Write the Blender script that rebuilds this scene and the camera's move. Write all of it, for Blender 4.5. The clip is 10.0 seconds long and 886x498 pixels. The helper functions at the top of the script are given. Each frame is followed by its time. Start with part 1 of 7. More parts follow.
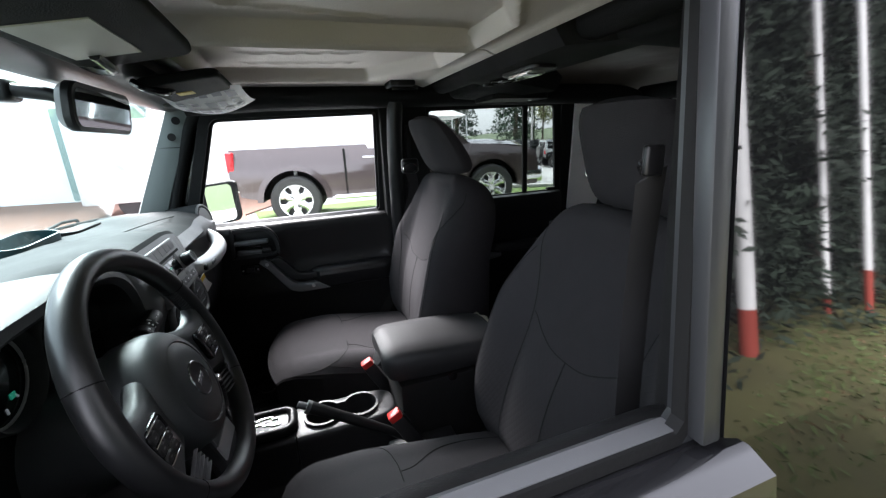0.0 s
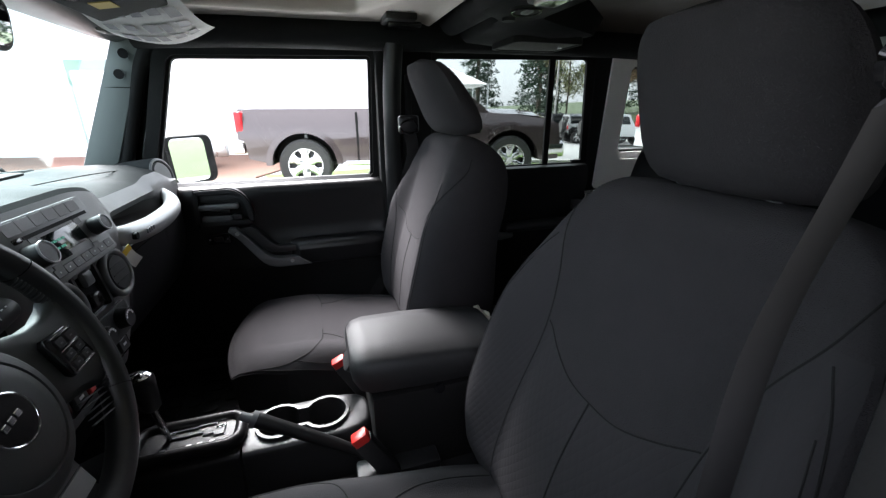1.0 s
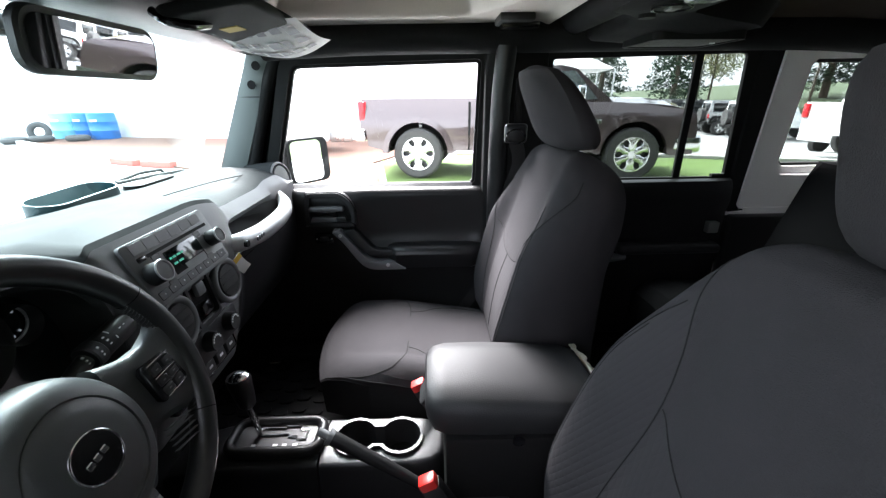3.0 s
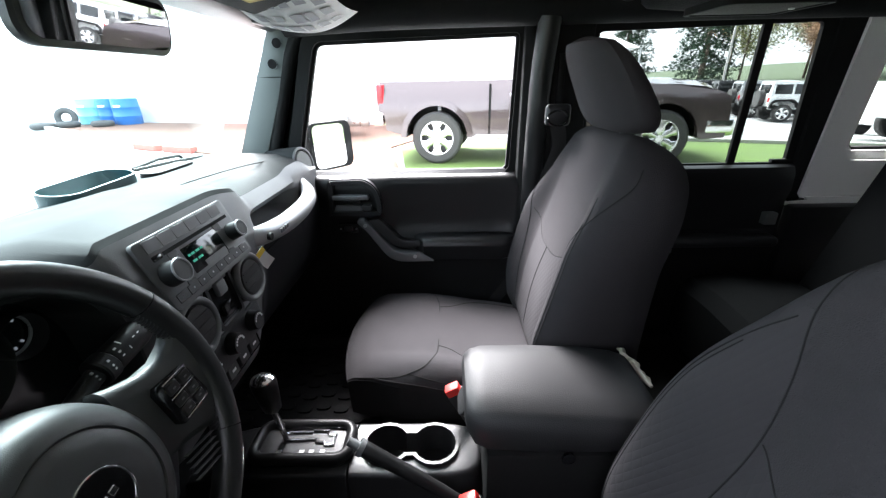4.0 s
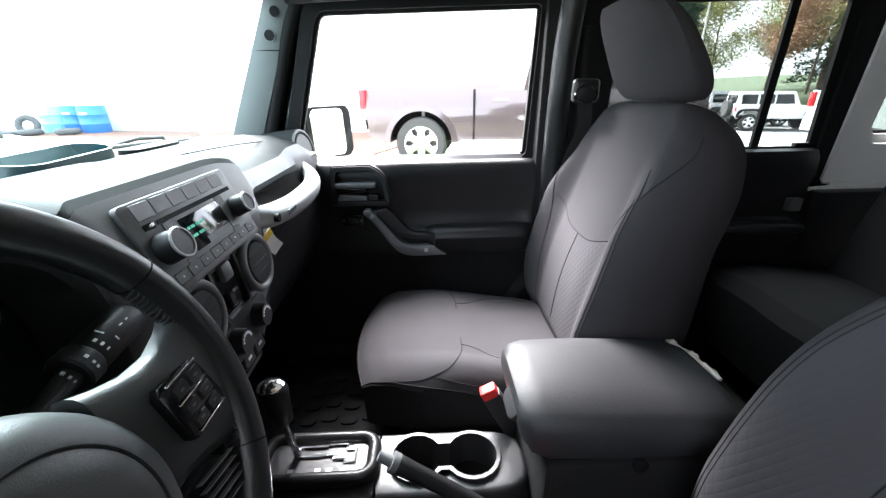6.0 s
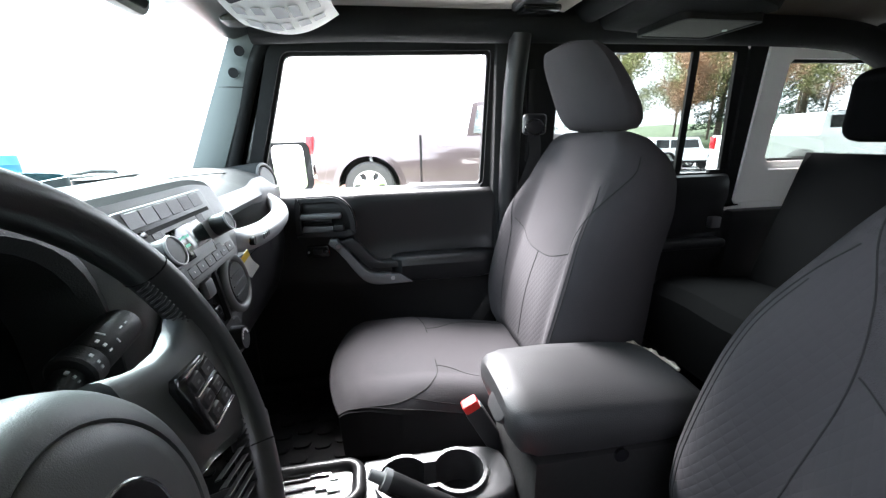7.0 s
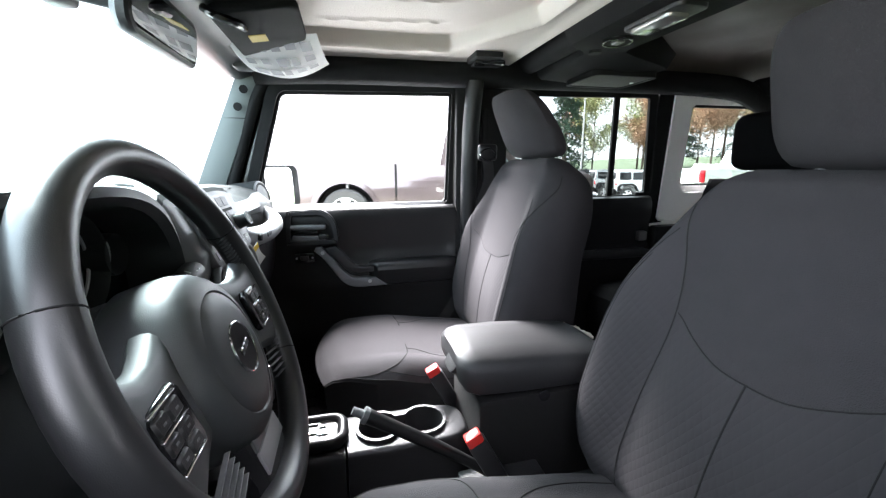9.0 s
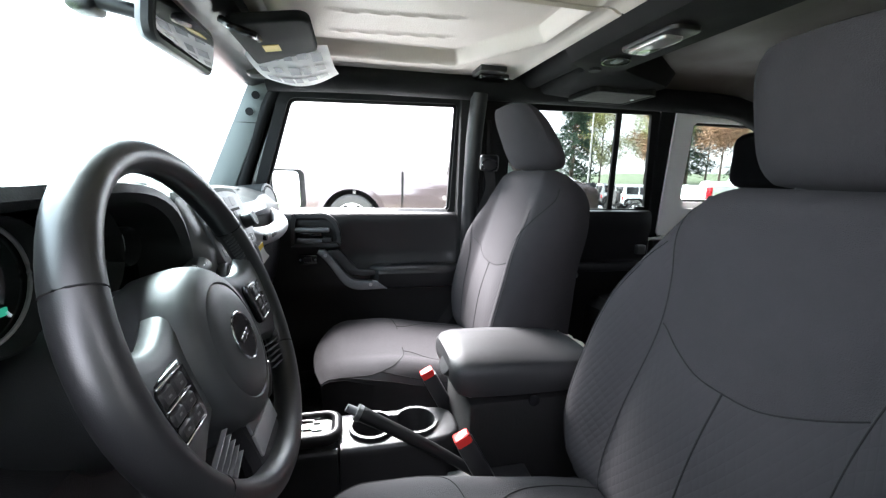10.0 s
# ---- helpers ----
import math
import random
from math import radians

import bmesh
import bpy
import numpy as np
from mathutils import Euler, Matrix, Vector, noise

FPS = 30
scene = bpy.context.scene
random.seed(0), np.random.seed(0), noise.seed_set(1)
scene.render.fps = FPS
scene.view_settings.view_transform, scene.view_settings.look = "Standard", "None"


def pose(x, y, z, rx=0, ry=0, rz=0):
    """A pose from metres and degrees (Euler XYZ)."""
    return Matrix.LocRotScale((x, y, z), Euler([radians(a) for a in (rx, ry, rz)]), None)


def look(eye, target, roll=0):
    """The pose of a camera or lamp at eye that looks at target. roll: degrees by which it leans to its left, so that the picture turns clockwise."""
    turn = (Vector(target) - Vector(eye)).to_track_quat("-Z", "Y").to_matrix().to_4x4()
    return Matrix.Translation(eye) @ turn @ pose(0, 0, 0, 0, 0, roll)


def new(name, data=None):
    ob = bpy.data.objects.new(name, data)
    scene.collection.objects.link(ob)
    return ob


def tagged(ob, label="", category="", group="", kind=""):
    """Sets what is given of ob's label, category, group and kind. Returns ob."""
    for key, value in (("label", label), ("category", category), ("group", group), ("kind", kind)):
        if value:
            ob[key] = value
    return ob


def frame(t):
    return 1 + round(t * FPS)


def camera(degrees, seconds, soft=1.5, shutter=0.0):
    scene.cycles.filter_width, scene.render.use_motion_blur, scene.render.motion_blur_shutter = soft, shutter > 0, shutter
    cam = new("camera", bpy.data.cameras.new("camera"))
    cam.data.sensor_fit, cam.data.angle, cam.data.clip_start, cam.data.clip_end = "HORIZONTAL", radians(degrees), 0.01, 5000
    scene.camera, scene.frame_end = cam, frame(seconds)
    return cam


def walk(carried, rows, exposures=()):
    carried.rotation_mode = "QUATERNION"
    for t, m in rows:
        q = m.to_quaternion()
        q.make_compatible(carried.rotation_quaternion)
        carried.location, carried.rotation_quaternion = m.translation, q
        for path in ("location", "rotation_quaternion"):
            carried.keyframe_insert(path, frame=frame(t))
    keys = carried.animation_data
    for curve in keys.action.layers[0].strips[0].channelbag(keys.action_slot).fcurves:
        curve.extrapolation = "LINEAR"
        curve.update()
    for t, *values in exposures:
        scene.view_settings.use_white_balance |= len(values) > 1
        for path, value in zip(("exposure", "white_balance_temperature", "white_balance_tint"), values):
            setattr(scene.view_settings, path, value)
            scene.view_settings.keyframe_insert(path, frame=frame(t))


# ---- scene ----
cam = camera(96.8, 10.0, soft=1.3)
METRES, EYE, TILT, LEAN, TURN = 1.035, 1.485, -15.57, 2.69, -20.21
SIDE, BACK = -0.949, -0.15
ROWS = [
    (0.0, 0.0, 0.0, 0.0, -0.0, 0.0, -0.0),
    (0.5, 0.0237, 0.1375, -0.0077, 1.03, -2.83, -2.23),
    (1.0, 0.0431, 0.2297, 0.0154, 2.04, -4.01, -2.98),
    (1.5, 0.0739, 0.2688, 0.0527, 7.72, -4.86, -4.9),
    (2.0, 0.0847, 0.2852, 0.0774, 13.07, -6.08, -6.2),
    (2.5, 0.0706, 0.2907, 0.0956, 15.69, -6.58, -6.82),
    (4.0, -0.0239, 0.3731, 0.102, 19.69, -9.56, -6.86),
    (4.5, -0.0592, 0.4037, 0.0955, 20.91, -11.39, -7.65),
    (5.0, -0.0915, 0.4361, 0.08, 22.24, -12.54, -7.29),
    (6.5, -0.1638, 0.4238, 0.0023, 12.45, -3.92, -5.33),
    (7.0, -0.1728, 0.3857, -0.0253, 9.21, -0.91, -4.2),
    (7.5, -0.171, 0.3411, -0.0536, 7.42, -0.26, -3.72),
    (8.0, -0.1585, 0.2853, -0.066, 6.67, 1.04, -3.83),
    (8.5, -0.1395, 0.2336, -0.0844, 5.26, 2.25, -3.33),
    (9.0, -0.1175, 0.1875, -0.0971, 5.61, 3.52, -3.95),
    (9.5, -0.1054, 0.1636, -0.1011, 6.5, 4.04, -4.9),
    (10.0, -0.098, 0.161, -0.104, 6.16, 4.71, -5.95),
]
walk(cam, [(t, pose(BACK, SIDE, EYE, TILT, LEAN, TURN) @ pose(METRES * x, METRES * y, METRES * z, 90 + pitch, roll, yaw)) for t, x, y, z, yaw, pitch, roll in ROWS],
     [(0.0, 3.42, 6200, 15), (1.0, 3.55, 6200, 15), (2.0, 4.0, 6200, 15), (2.5, 4.2, 6200, 15), (5.0, 4.35, 6200, 15), (6.5, 4.78, 6200, 15), (10.0, 4.92, 6200, 15)])

# ------------------------------------------------------------ world and light
world = bpy.data.worlds.new("overcast_sky")
scene.world = world
world.use_nodes = True
wn, wl = world.node_tree.nodes, world.node_tree.links
sky = wn.new("ShaderNodeTexSky")
sky.sky_type, sky.sun_disc = "NISHITA", False
sky.sun_elevation, sky.sun_rotation = radians(50), radians(-24)
sky.air_density, sky.dust_density, sky.ozone_density = 1.0, 3.0, 1.0
pale = wn.new("ShaderNodeHueSaturation")
pale.inputs["Saturation"].default_value = 0.40
wl.new(sky.outputs[0], pale.inputs["Color"])
# a thick cloud layer evens the sky out
cloud = wn.new("ShaderNodeMix")
cloud.data_type = "RGBA"
cloud.inputs["Factor"].default_value = 0.75
cloud.inputs["B"].default_value = (2.74, 2.75, 2.87, 1)
wl.new(pale.outputs[0], cloud.inputs["A"])
wl.new(cloud.outputs["Result"], wn["Background"].inputs["Color"])
wn["Background"].inputs["Strength"].default_value = 0.14
sun = new("sun", bpy.data.lights.new("sun", "SUN"))
sun.data.energy, sun.data.angle, sun.data.color = 4.2, radians(42), (1.0, 0.97, 0.93)
sun.matrix_world = look((-4.5, 10, 13), (0, 0, 0))


# ------------------------------------------------------------ materials
def mat(name, base, rough=0.5, metal=0.0, grain=0.0, gscale=300.0, var=0.15, vscale=7.0, coat=0.0, spec=0.5, wear=0.1):
    """A surface with colour and gloss that vary at a broad and a fine scale, and a fine relief."""
    m = bpy.data.materials.new(name)
    m.use_nodes = True
    n, l = m.node_tree.nodes, m.node_tree.links
    b = n["Principled BSDF"]
    tc = n.new("ShaderNodeTexCoord")
    broad = n.new("ShaderNodeTexNoise")
    broad.inputs["Scale"].default_value, broad.inputs["Detail"].default_value = vscale, 6
    fine = n.new("ShaderNodeTexNoise")
    fine.inputs["Scale"].default_value, fine.inputs["Detail"].default_value = gscale, 3
    for t in (broad, fine):
        l.new(tc.outputs["Object"], t.inputs["Vector"])
    mix = n.new("ShaderNodeMix")
    mix.data_type = "RGBA"
    mix.inputs["A"].default_value = (*[c * (1 - var) for c in base], 1)
    mix.inputs["B"].default_value = (*[min(1, c * (1 + var)) for c in base], 1)
    both = n.new("ShaderNodeMath")
    both.operation = "MULTIPLY_ADD"
    both.inputs[1].default_value = 0.35
    l.new(fine.outputs["Fac"], both.inputs[0])
    half = n.new("ShaderNodeMath")
    half.operation = "MULTIPLY"
    half.inputs[1].default_value = 0.65
    l.new(broad.outputs["Fac"], half.inputs[0])
    l.new(half.outputs[0], both.inputs[2])
    l.new(both.outputs[0], mix.inputs["Factor"])
    l.new(mix.outputs["Result"], b.inputs["Base Color"])
    gl = n.new("ShaderNodeMapRange")
    gl.inputs["From Min"].default_value, gl.inputs["From Max"].default_value = 0.3, 0.7
    gl.inputs["To Min"].default_value, gl.inputs["To Max"].default_value = max(0, rough - wear), min(1, rough + wear)
    l.new(broad.outputs["Fac"], gl.inputs["Value"])
    l.new(gl.outputs[0], b.inputs["Roughness"])
    b.inputs["Metallic"].default_value = metal
    b.inputs["Coat Weight"].default_value = coat
    b.inputs["Specular IOR Level"].default_value = spec
    if grain:
        bump = n.new("ShaderNodeBump")
        bump.inputs["Strength"].default_value, bump.inputs["Distance"].default_value = grain, 0.0015
        l.new(fine.outputs["Fac"], bump.inputs["Height"])
        l.new(bump.outputs[0], b.inputs["Normal"])
    return m


def honeycomb(name, base, pitch=0.019, depth=0.24):
    """A knitted fabric with rows of small raised diamonds."""
    m = mat(name, base, 0.92, var=0.14, vscale=12, gscale=900, spec=0.15, wear=0.04)
    n, l = m.node_tree.nodes, m.node_tree.links

    def op(kind, a, b=None):
        o = n.new("ShaderNodeMath")
        o.operation = kind
        for k, v in enumerate((a, b)):
            if v is None:
                continue
            if isinstance(v, (int, float)):
                o.inputs[k].default_value = v
            else:
                l.new(v, o.inputs[k])
        return o.outputs[0]

    tc, xyz = n.new("ShaderNodeTexCoord"), n.new("ShaderNodeSeparateXYZ")
    l.new(tc.outputs["Object"], xyz.inputs[0])
    u = op("MULTIPLY", xyz.outputs[1], 6.2832 / pitch)
    v = op("MULTIPLY", op("SUBTRACT", xyz.outputs[2], xyz.outputs[0]), 6.2832 / pitch * 0.9)
    h = op("MULTIPLY", op("SINE", op("MULTIPLY", op("ADD", u, v), 0.5)), op("SINE", op("MULTIPLY", op("SUBTRACT", u, v), 0.5)))
    h = op("POWER", op("ABSOLUTE", h), 0.5)
    bump = n.new("ShaderNodeBump")
    bump.inputs["Strength"].default_value, bump.inputs["Distance"].default_value = depth, 0.0022
    l.new(h, bump.inputs["Height"])
    l.new(bump.outputs[0], n["Principled BSDF"].inputs["Normal"])
    return m


def glass_mat(name, tint, rough=0.0):
    """Thin pane: lets light straight through, with a mirror's gloss."""
    m = bpy.data.materials.new(name)
    m.use_nodes = True
    n, l = m.node_tree.nodes, m.node_tree.links
    n.remove(n["Principled BSDF"])
    tr, gl, mx, fr = (n.new("ShaderNodeBsdfTransparent"), n.new("ShaderNodeBsdfGlossy"), n.new("ShaderNodeMixShader"), n.new("ShaderNodeLayerWeight"))
    tr.inputs["Color"].default_value = (*tint, 1)
    gl.inputs["Roughness"].default_value = rough
    fr.inputs["Blend"].default_value = 0.5
    pw, ad = n.new("ShaderNodeMath"), n.new("ShaderNodeMath")
    pw.operation, pw.inputs[1].default_value = "POWER", 4.0
    ad.operation, ad.inputs[1].default_value, ad.inputs[2].default_value = "MULTIPLY_ADD", 0.7, 0.03
    l.new(fr.outputs["Facing"], pw.inputs[0])
    l.new(pw.outputs[0], ad.inputs[0])
    l.new(ad.outputs[0], mx.inputs[0])
    l.new(tr.outputs[0], mx.inputs[1])
    l.new(gl.outputs[0], mx.inputs[2])
    l.new(mx.outputs[0], n["Material Output"].inputs["Surface"])
    return m


def glow(name, colour, strength):
    m = mat(name, colour, 0.5)
    b = m.node_tree.nodes["Principled BSDF"]
    b.inputs["Emission Color"].default_value, b.inputs["Emission Strength"].default_value = (*colour, 1), strength
    return m


PLASTIC = mat("black_grained_plastic", (0.017, 0.017, 0.018), 0.42, grain=0.25, gscale=700, spec=0.45)
SOFT = mat("black_soft_plastic", (0.012, 0.012, 0.0125), 0.36, grain=0.20, gscale=500, spec=0.26, wear=0.03)
DASH = mat("dash_top_plastic", (0.030, 0.031, 0.0315), 0.60, grain=0.25, gscale=600, spec=0.036)
STACKP = mat("slate_grey_fascia_plastic", (0.105, 0.103, 0.106), 0.46, grain=0.2, gscale=700, spec=0.5)
RIMHIDE = mat("worn_black_rim_leather", (0.013, 0.0132, 0.014), 0.37, grain=0.09, gscale=1100, spec=0.75, wear=0.02)
HOODP = mat("black_hood_plastic", (0.022, 0.023, 0.024), 0.5, grain=0.25, gscale=600, spec=0.35)
HUBP = mat("satin_black_moulding", (0.052, 0.056, 0.058), 0.44, grain=0.22, gscale=1300, spec=0.65, wear=0.03)
GLOSS = mat("gloss_black_plastic", (0.01, 0.01, 0.011), 0.18, spec=0.5, wear=0.05)
GREYP = mat("grey_painted_plastic", (0.12, 0.122, 0.125), 0.4, grain=0.15, gscale=900)
TRIMG = mat("silver_grey_trim", (0.34, 0.343, 0.348), 0.36, metal=0.3, grain=0.1, gscale=900)
DOORP = mat("grey_pull_plastic", (0.12, 0.12, 0.124), 0.45, grain=0.3, gscale=700)
# grey plastic; the green cast of a tinted reflection is mixed into its colour
PILLAR = mat("pillar_plastic", (0.125, 0.142, 0.137), 0.5, grain=0.3, gscale=600)
FABRIC = mat("dark_grey_fabric", (0.0330, 0.0312, 0.0332), 0.95, grain=0.8, gscale=650, var=0.20, vscale=30, spec=0.12, wear=0.03)
KNIT = honeycomb("honeycomb_fabric", (0.0330, 0.0312, 0.0334), 0.0145, 0.19)
SIDECLOTH = mat("black_side_cloth", (0.016, 0.0155, 0.016), 0.95, grain=0.4, gscale=900, spec=0.03)
# seat cloth painted near black for the bench: the rear's shade put into its colour
BENCHCLOTH = mat("shade_darkened_bench_cloth", (0.006, 0.006, 0.0065), 0.95, grain=0.4, gscale=900, spec=0.03)
THREAD = mat("black_thread", (0.018, 0.0175, 0.018), 0.9, spec=0.05)
VINYL = mat("black_vinyl", (0.02, 0.02, 0.021), 0.52, grain=0.32, gscale=520, spec=0.36, wear=0.02)
LEATHER = mat("black_leather", (0.013, 0.013, 0.014), 0.33, grain=0.07, gscale=900, spec=0.5, wear=0.02)
GRIP = mat("polished_black_grip", (0.006, 0.006, 0.0065), 0.40, grain=0.15, gscale=600, spec=0.4, wear=0.03)
RUBBER = mat("rubber", (0.010, 0.010, 0.010), 0.7, grain=0.3, gscale=150, spec=0.15)
PILLAROUT = mat("satin_grey_pillar", (0.026, 0.027, 0.029), 0.38, var=0.08)
CARPET = mat("black_carpet", (0.024, 0.0235, 0.0235), 1.0, grain=1.0, gscale=350, spec=0.1)
CHROME = mat("chrome", (0.75, 0.75, 0.76), 0.12, metal=1.0, var=0.04, wear=0.05)
STEEL = mat("brushed_steel", (0.5, 0.5, 0.5), 0.35, metal=1.0, var=0.1)
REDP = mat("red_plastic", (0.55, 0.02, 0.015), 0.4, grain=0.1)
WHITEP = mat("white_hardtop_panel", (0.80, 0.79, 0.765), 0.6, grain=0.5, gscale=260, var=0.06)
CREAM = mat("pale_roof_panel", (0.60, 0.545, 0.50), 0.65, grain=0.4, gscale=240, var=0.07)
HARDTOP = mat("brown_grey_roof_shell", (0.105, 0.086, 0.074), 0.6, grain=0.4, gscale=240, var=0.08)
CLOTHBAR = mat("black_bar_padding", (0.009, 0.009, 0.0095), 0.8, grain=0.6, gscale=500, spec=0.15)
WEB = mat("black_belt_webbing", (0.019, 0.019, 0.0195), 0.8, grain=0.12, gscale=2600)
PAPER = mat("white_printed_paper", (0.72, 0.71, 0.71), 0.6, var=0.04)
INK = mat("pale_grey_ink", (0.24, 0.235, 0.25), 0.7)
MARK = mat("white_marking", (0.75, 0.75, 0.75), 0.4)
YELLOW = mat("yellow_tag", (0.8, 0.55, 0.05), 0.5)
PILLARGLOSS = mat("mirror_black_pillar", (0.006, 0.006, 0.0065), 0.035, var=0.03, wear=0.01)
BODYPAINT = mat("black_body_paint", (0.012, 0.012, 0.013), 0.12, coat=0.4, var=0.05, wear=0.03)
MIRROR = mat("mirror_glass", (0.85, 0.86, 0.86), 0.02, metal=1.0, var=0.01, wear=0.01)
PANE = glass_mat("clear_pane", (0.93, 0.96, 0.95))
SCREENGLASS = glass_mat("blue_green_tinted_pane", (0.82, 0.915, 0.91))
TINTED = glass_mat("tinted_pane", (0.42, 0.45, 0.44))
SCREEN = mat("dark_screen", (0.008, 0.012, 0.012), 0.1, wear=0.03)
GAUGELIT = glow("lit_gauge_marks", (0.55, 0.6, 0.65), 0.012)
GREENLED = glow("green_display_text", (0.03, 0.35, 0.22), 0.03)


# ------------------------------------------------------------ mesh helpers
def part(name, bm, material, parent=None, label="", smooth=True):
    """One mesh object from bm, under parent."""
    bmesh.ops.recalc_face_normals(bm, faces=bm.faces)
    me = bpy.data.meshes.new(name)
    bm.to_mesh(me)
    bm.free()
    if smooth:
        me.shade_smooth()
        me.set_sharp_from_angle(angle=radians(38))
    me.materials.append(material)
    ob = new(name, me)
    if parent is not None:
        ob.parent = parent
        root = parent
        while root.parent is not None:
            root = root.parent
        ob.matrix_parent_inverse = root.matrix_basis.inverted() if parent is root else Matrix.Identity(4)
    if label:
        ob["label"] = label
    return ob


def thing(name, label, category, at=(0, 0, 0), group="", kind=""):
    ob = new(name)
    ob.empty_display_size = 0.05
    ob.matrix_basis = Matrix.Translation(at)
    return tagged(ob, label, category, group, kind)


def box(bm, lo, hi, r=0.0, seg=2, m=None):
    """A box between two corners with rounded edges."""
    made = bmesh.ops.create_cube(bm, size=1.0)["verts"]
    c = [(a + b) / 2 for a, b in zip(lo, hi)]
    s = [abs(b - a) for a, b in zip(lo, hi)]
    for v in made:
        v.co = Vector((c[0] + v.co.x * s[0], c[1] + v.co.y * s[1], c[2] + v.co.z * s[2]))
    if r:
        edges = list({e for v in made for e in v.link_edges})
        out = bmesh.ops.bevel(bm, geom=edges, offset=r, segments=seg, affect="EDGES", profile=0.5)
        made = list(set(out["verts"]) | {v for v in made if v.is_valid})
    if m is not None:
        for v in made:
            v.co = m @ v.co
    return bm


def cyl(bm, p0, p1, r0, r1=None, n=24, caps=True):
    p0, p1 = Vector(p0), Vector(p1)
    r1 = r0 if r1 is None else r1
    d = p1 - p0
    made = bmesh.ops.create_cone(bm, cap_ends=caps, segments=n, radius1=r0, radius2=r1, depth=d.length)["verts"]
    m = Matrix.Translation((p0 + p1) / 2) @ d.to_track_quat("Z", "Y").to_matrix().to_4x4()
    for v in made:
        v.co = m @ v.co
    return bm


def loft(bm, rings, caps=True, closed=True):
    """A skin over rings of equal count."""
    rows = [[bm.verts.new(Vector(p)) for p in ring] for ring in rings]
    k = len(rows[0])
    for a, b in zip(rows, rows[1:]):
        for i in range(k if closed else k - 1):
            j = (i + 1) % k
            bm.faces.new((a[i], a[j], b[j], b[i]))
    if caps and closed:
        bm.faces.new(list(reversed(rows[0])))
        bm.faces.new(rows[-1])
    return bm


def spline(pts, n=8, closed=False):
    """Points on a smooth curve through pts."""
    p = [Vector(q) for q in pts]
    k = len(p)
    out = []
    for i in range(k if closed else k - 1):
        a, b = p[i], p[(i + 1) % k]
        z = p[i - 1] if (i > 0 or closed) else a + (a - b)
        c = p[(i + 2) % k] if (i + 2 < k or closed) else b + (b - a)
        for j in range(n):
            t = j / n
            out.append(0.5 * (2 * a + (b - z) * t + (2 * z - 5 * a + 4 * b - c) * t * t + (3 * a - z - 3 * b + c) * t ** 3))
    if not closed:
        out.append(p[-1])
    return out


def tube(bm, pts, r, n=8, closed=False, flat=1.0, up=(0, 0, 1)):
    """A tube along pts; flat scales its thickness along up; r may be a list."""
    p = [Vector(q) for q in pts]
    k = len(p)
    rs = r if isinstance(r, (list, tuple)) else [r] * k
    rings = []
    for i in range(k):
        d = (p[(i + 1) % k] - p[i - 1]) if closed else (p[min(i + 1, k - 1)] - p[max(i - 1, 0)])
        d.normalize()
        side = d.cross(Vector(up))
        if side.length < 1e-4:
            side = d.cross(Vector((1, 0, 0)))
        side.normalize()
        top = side.cross(d).normalized()
        rings.append([p[i] + side * (rs[i] * math.cos(2 * math.pi * j / n)) + top * (rs[i] * flat * math.sin(2 * math.pi * j / n)) for j in range(n)])
    if closed:
        rings.append(rings[0])
        loft(bm, rings, caps=False)
        bmesh.ops.remove_doubles(bm, verts=bm.verts, dist=1e-6)
    else:
        loft(bm, rings)
    return bm


def prism(bm, outline, axis, a, b, r=0.0, seg=2):
    """A flat outline (two coordinates a point) drawn out along an axis from a to b."""
    def put(u, v, w):
        return {"x": (w, u, v), "y": (u, w, v), "z": (u, v, w)}[axis]
    lo = [bm.verts.new(put(u, v, a)) for u, v in outline]
    hi = [bm.verts.new(put(u, v, b)) for u, v in outline]
    k = len(outline)
    bm.faces.new(list(reversed(lo)))
    bm.faces.new(hi)
    for i in range(k):
        bm.faces.new((lo[i], lo[(i + 1) % k], hi[(i + 1) % k], hi[i]))
    if r:
        bmesh.ops.recalc_face_normals(bm, faces=bm.faces)
        ring = {e for v in lo + hi for e in v.link_edges if (e.verts[0] in lo) == (e.verts[1] in lo)}
        bmesh.ops.bevel(bm, geom=list(ring), offset=r, segments=seg, affect="EDGES", profile=0.5)
    return bm


def rrect(w, h, r, n=5, cu=0.0, cv=0.0):
    """Outline of a rectangle with round corners."""
    out = []
    for k, (sx, sy) in enumerate(((1, 1), (-1, 1), (-1, -1), (1, -1))):
        for i in range(n + 1):
            a = math.pi / 2 * (k + i / n)
            out.append((cu + sx * (w / 2 - r) + r * math.cos(a), cv + sy * (h / 2 - r) + r * math.sin(a)))
    return out


def frame_ring(bm, outer, inner, axis, a, b):
    """A flat frame between two outlines of equal count, drawn out along an axis."""
    def put(p, w):
        return {"x": (w, p[0], p[1]), "y": (p[0], w, p[1]), "z": (p[0], p[1], w)}[axis]
    rows = [[bm.verts.new(put(p, w)) for p in o] for o, w in ((outer, a), (outer, b), (inner, b), (inner, a))]
    k = len(outer)
    for q in range(4):
        s, t = rows[q], rows[(q + 1) % 4]
        for i in range(k):
            j = (i + 1) % k
            bm.faces.new((s[i], s[j], t[j], t[i]))
    return bm


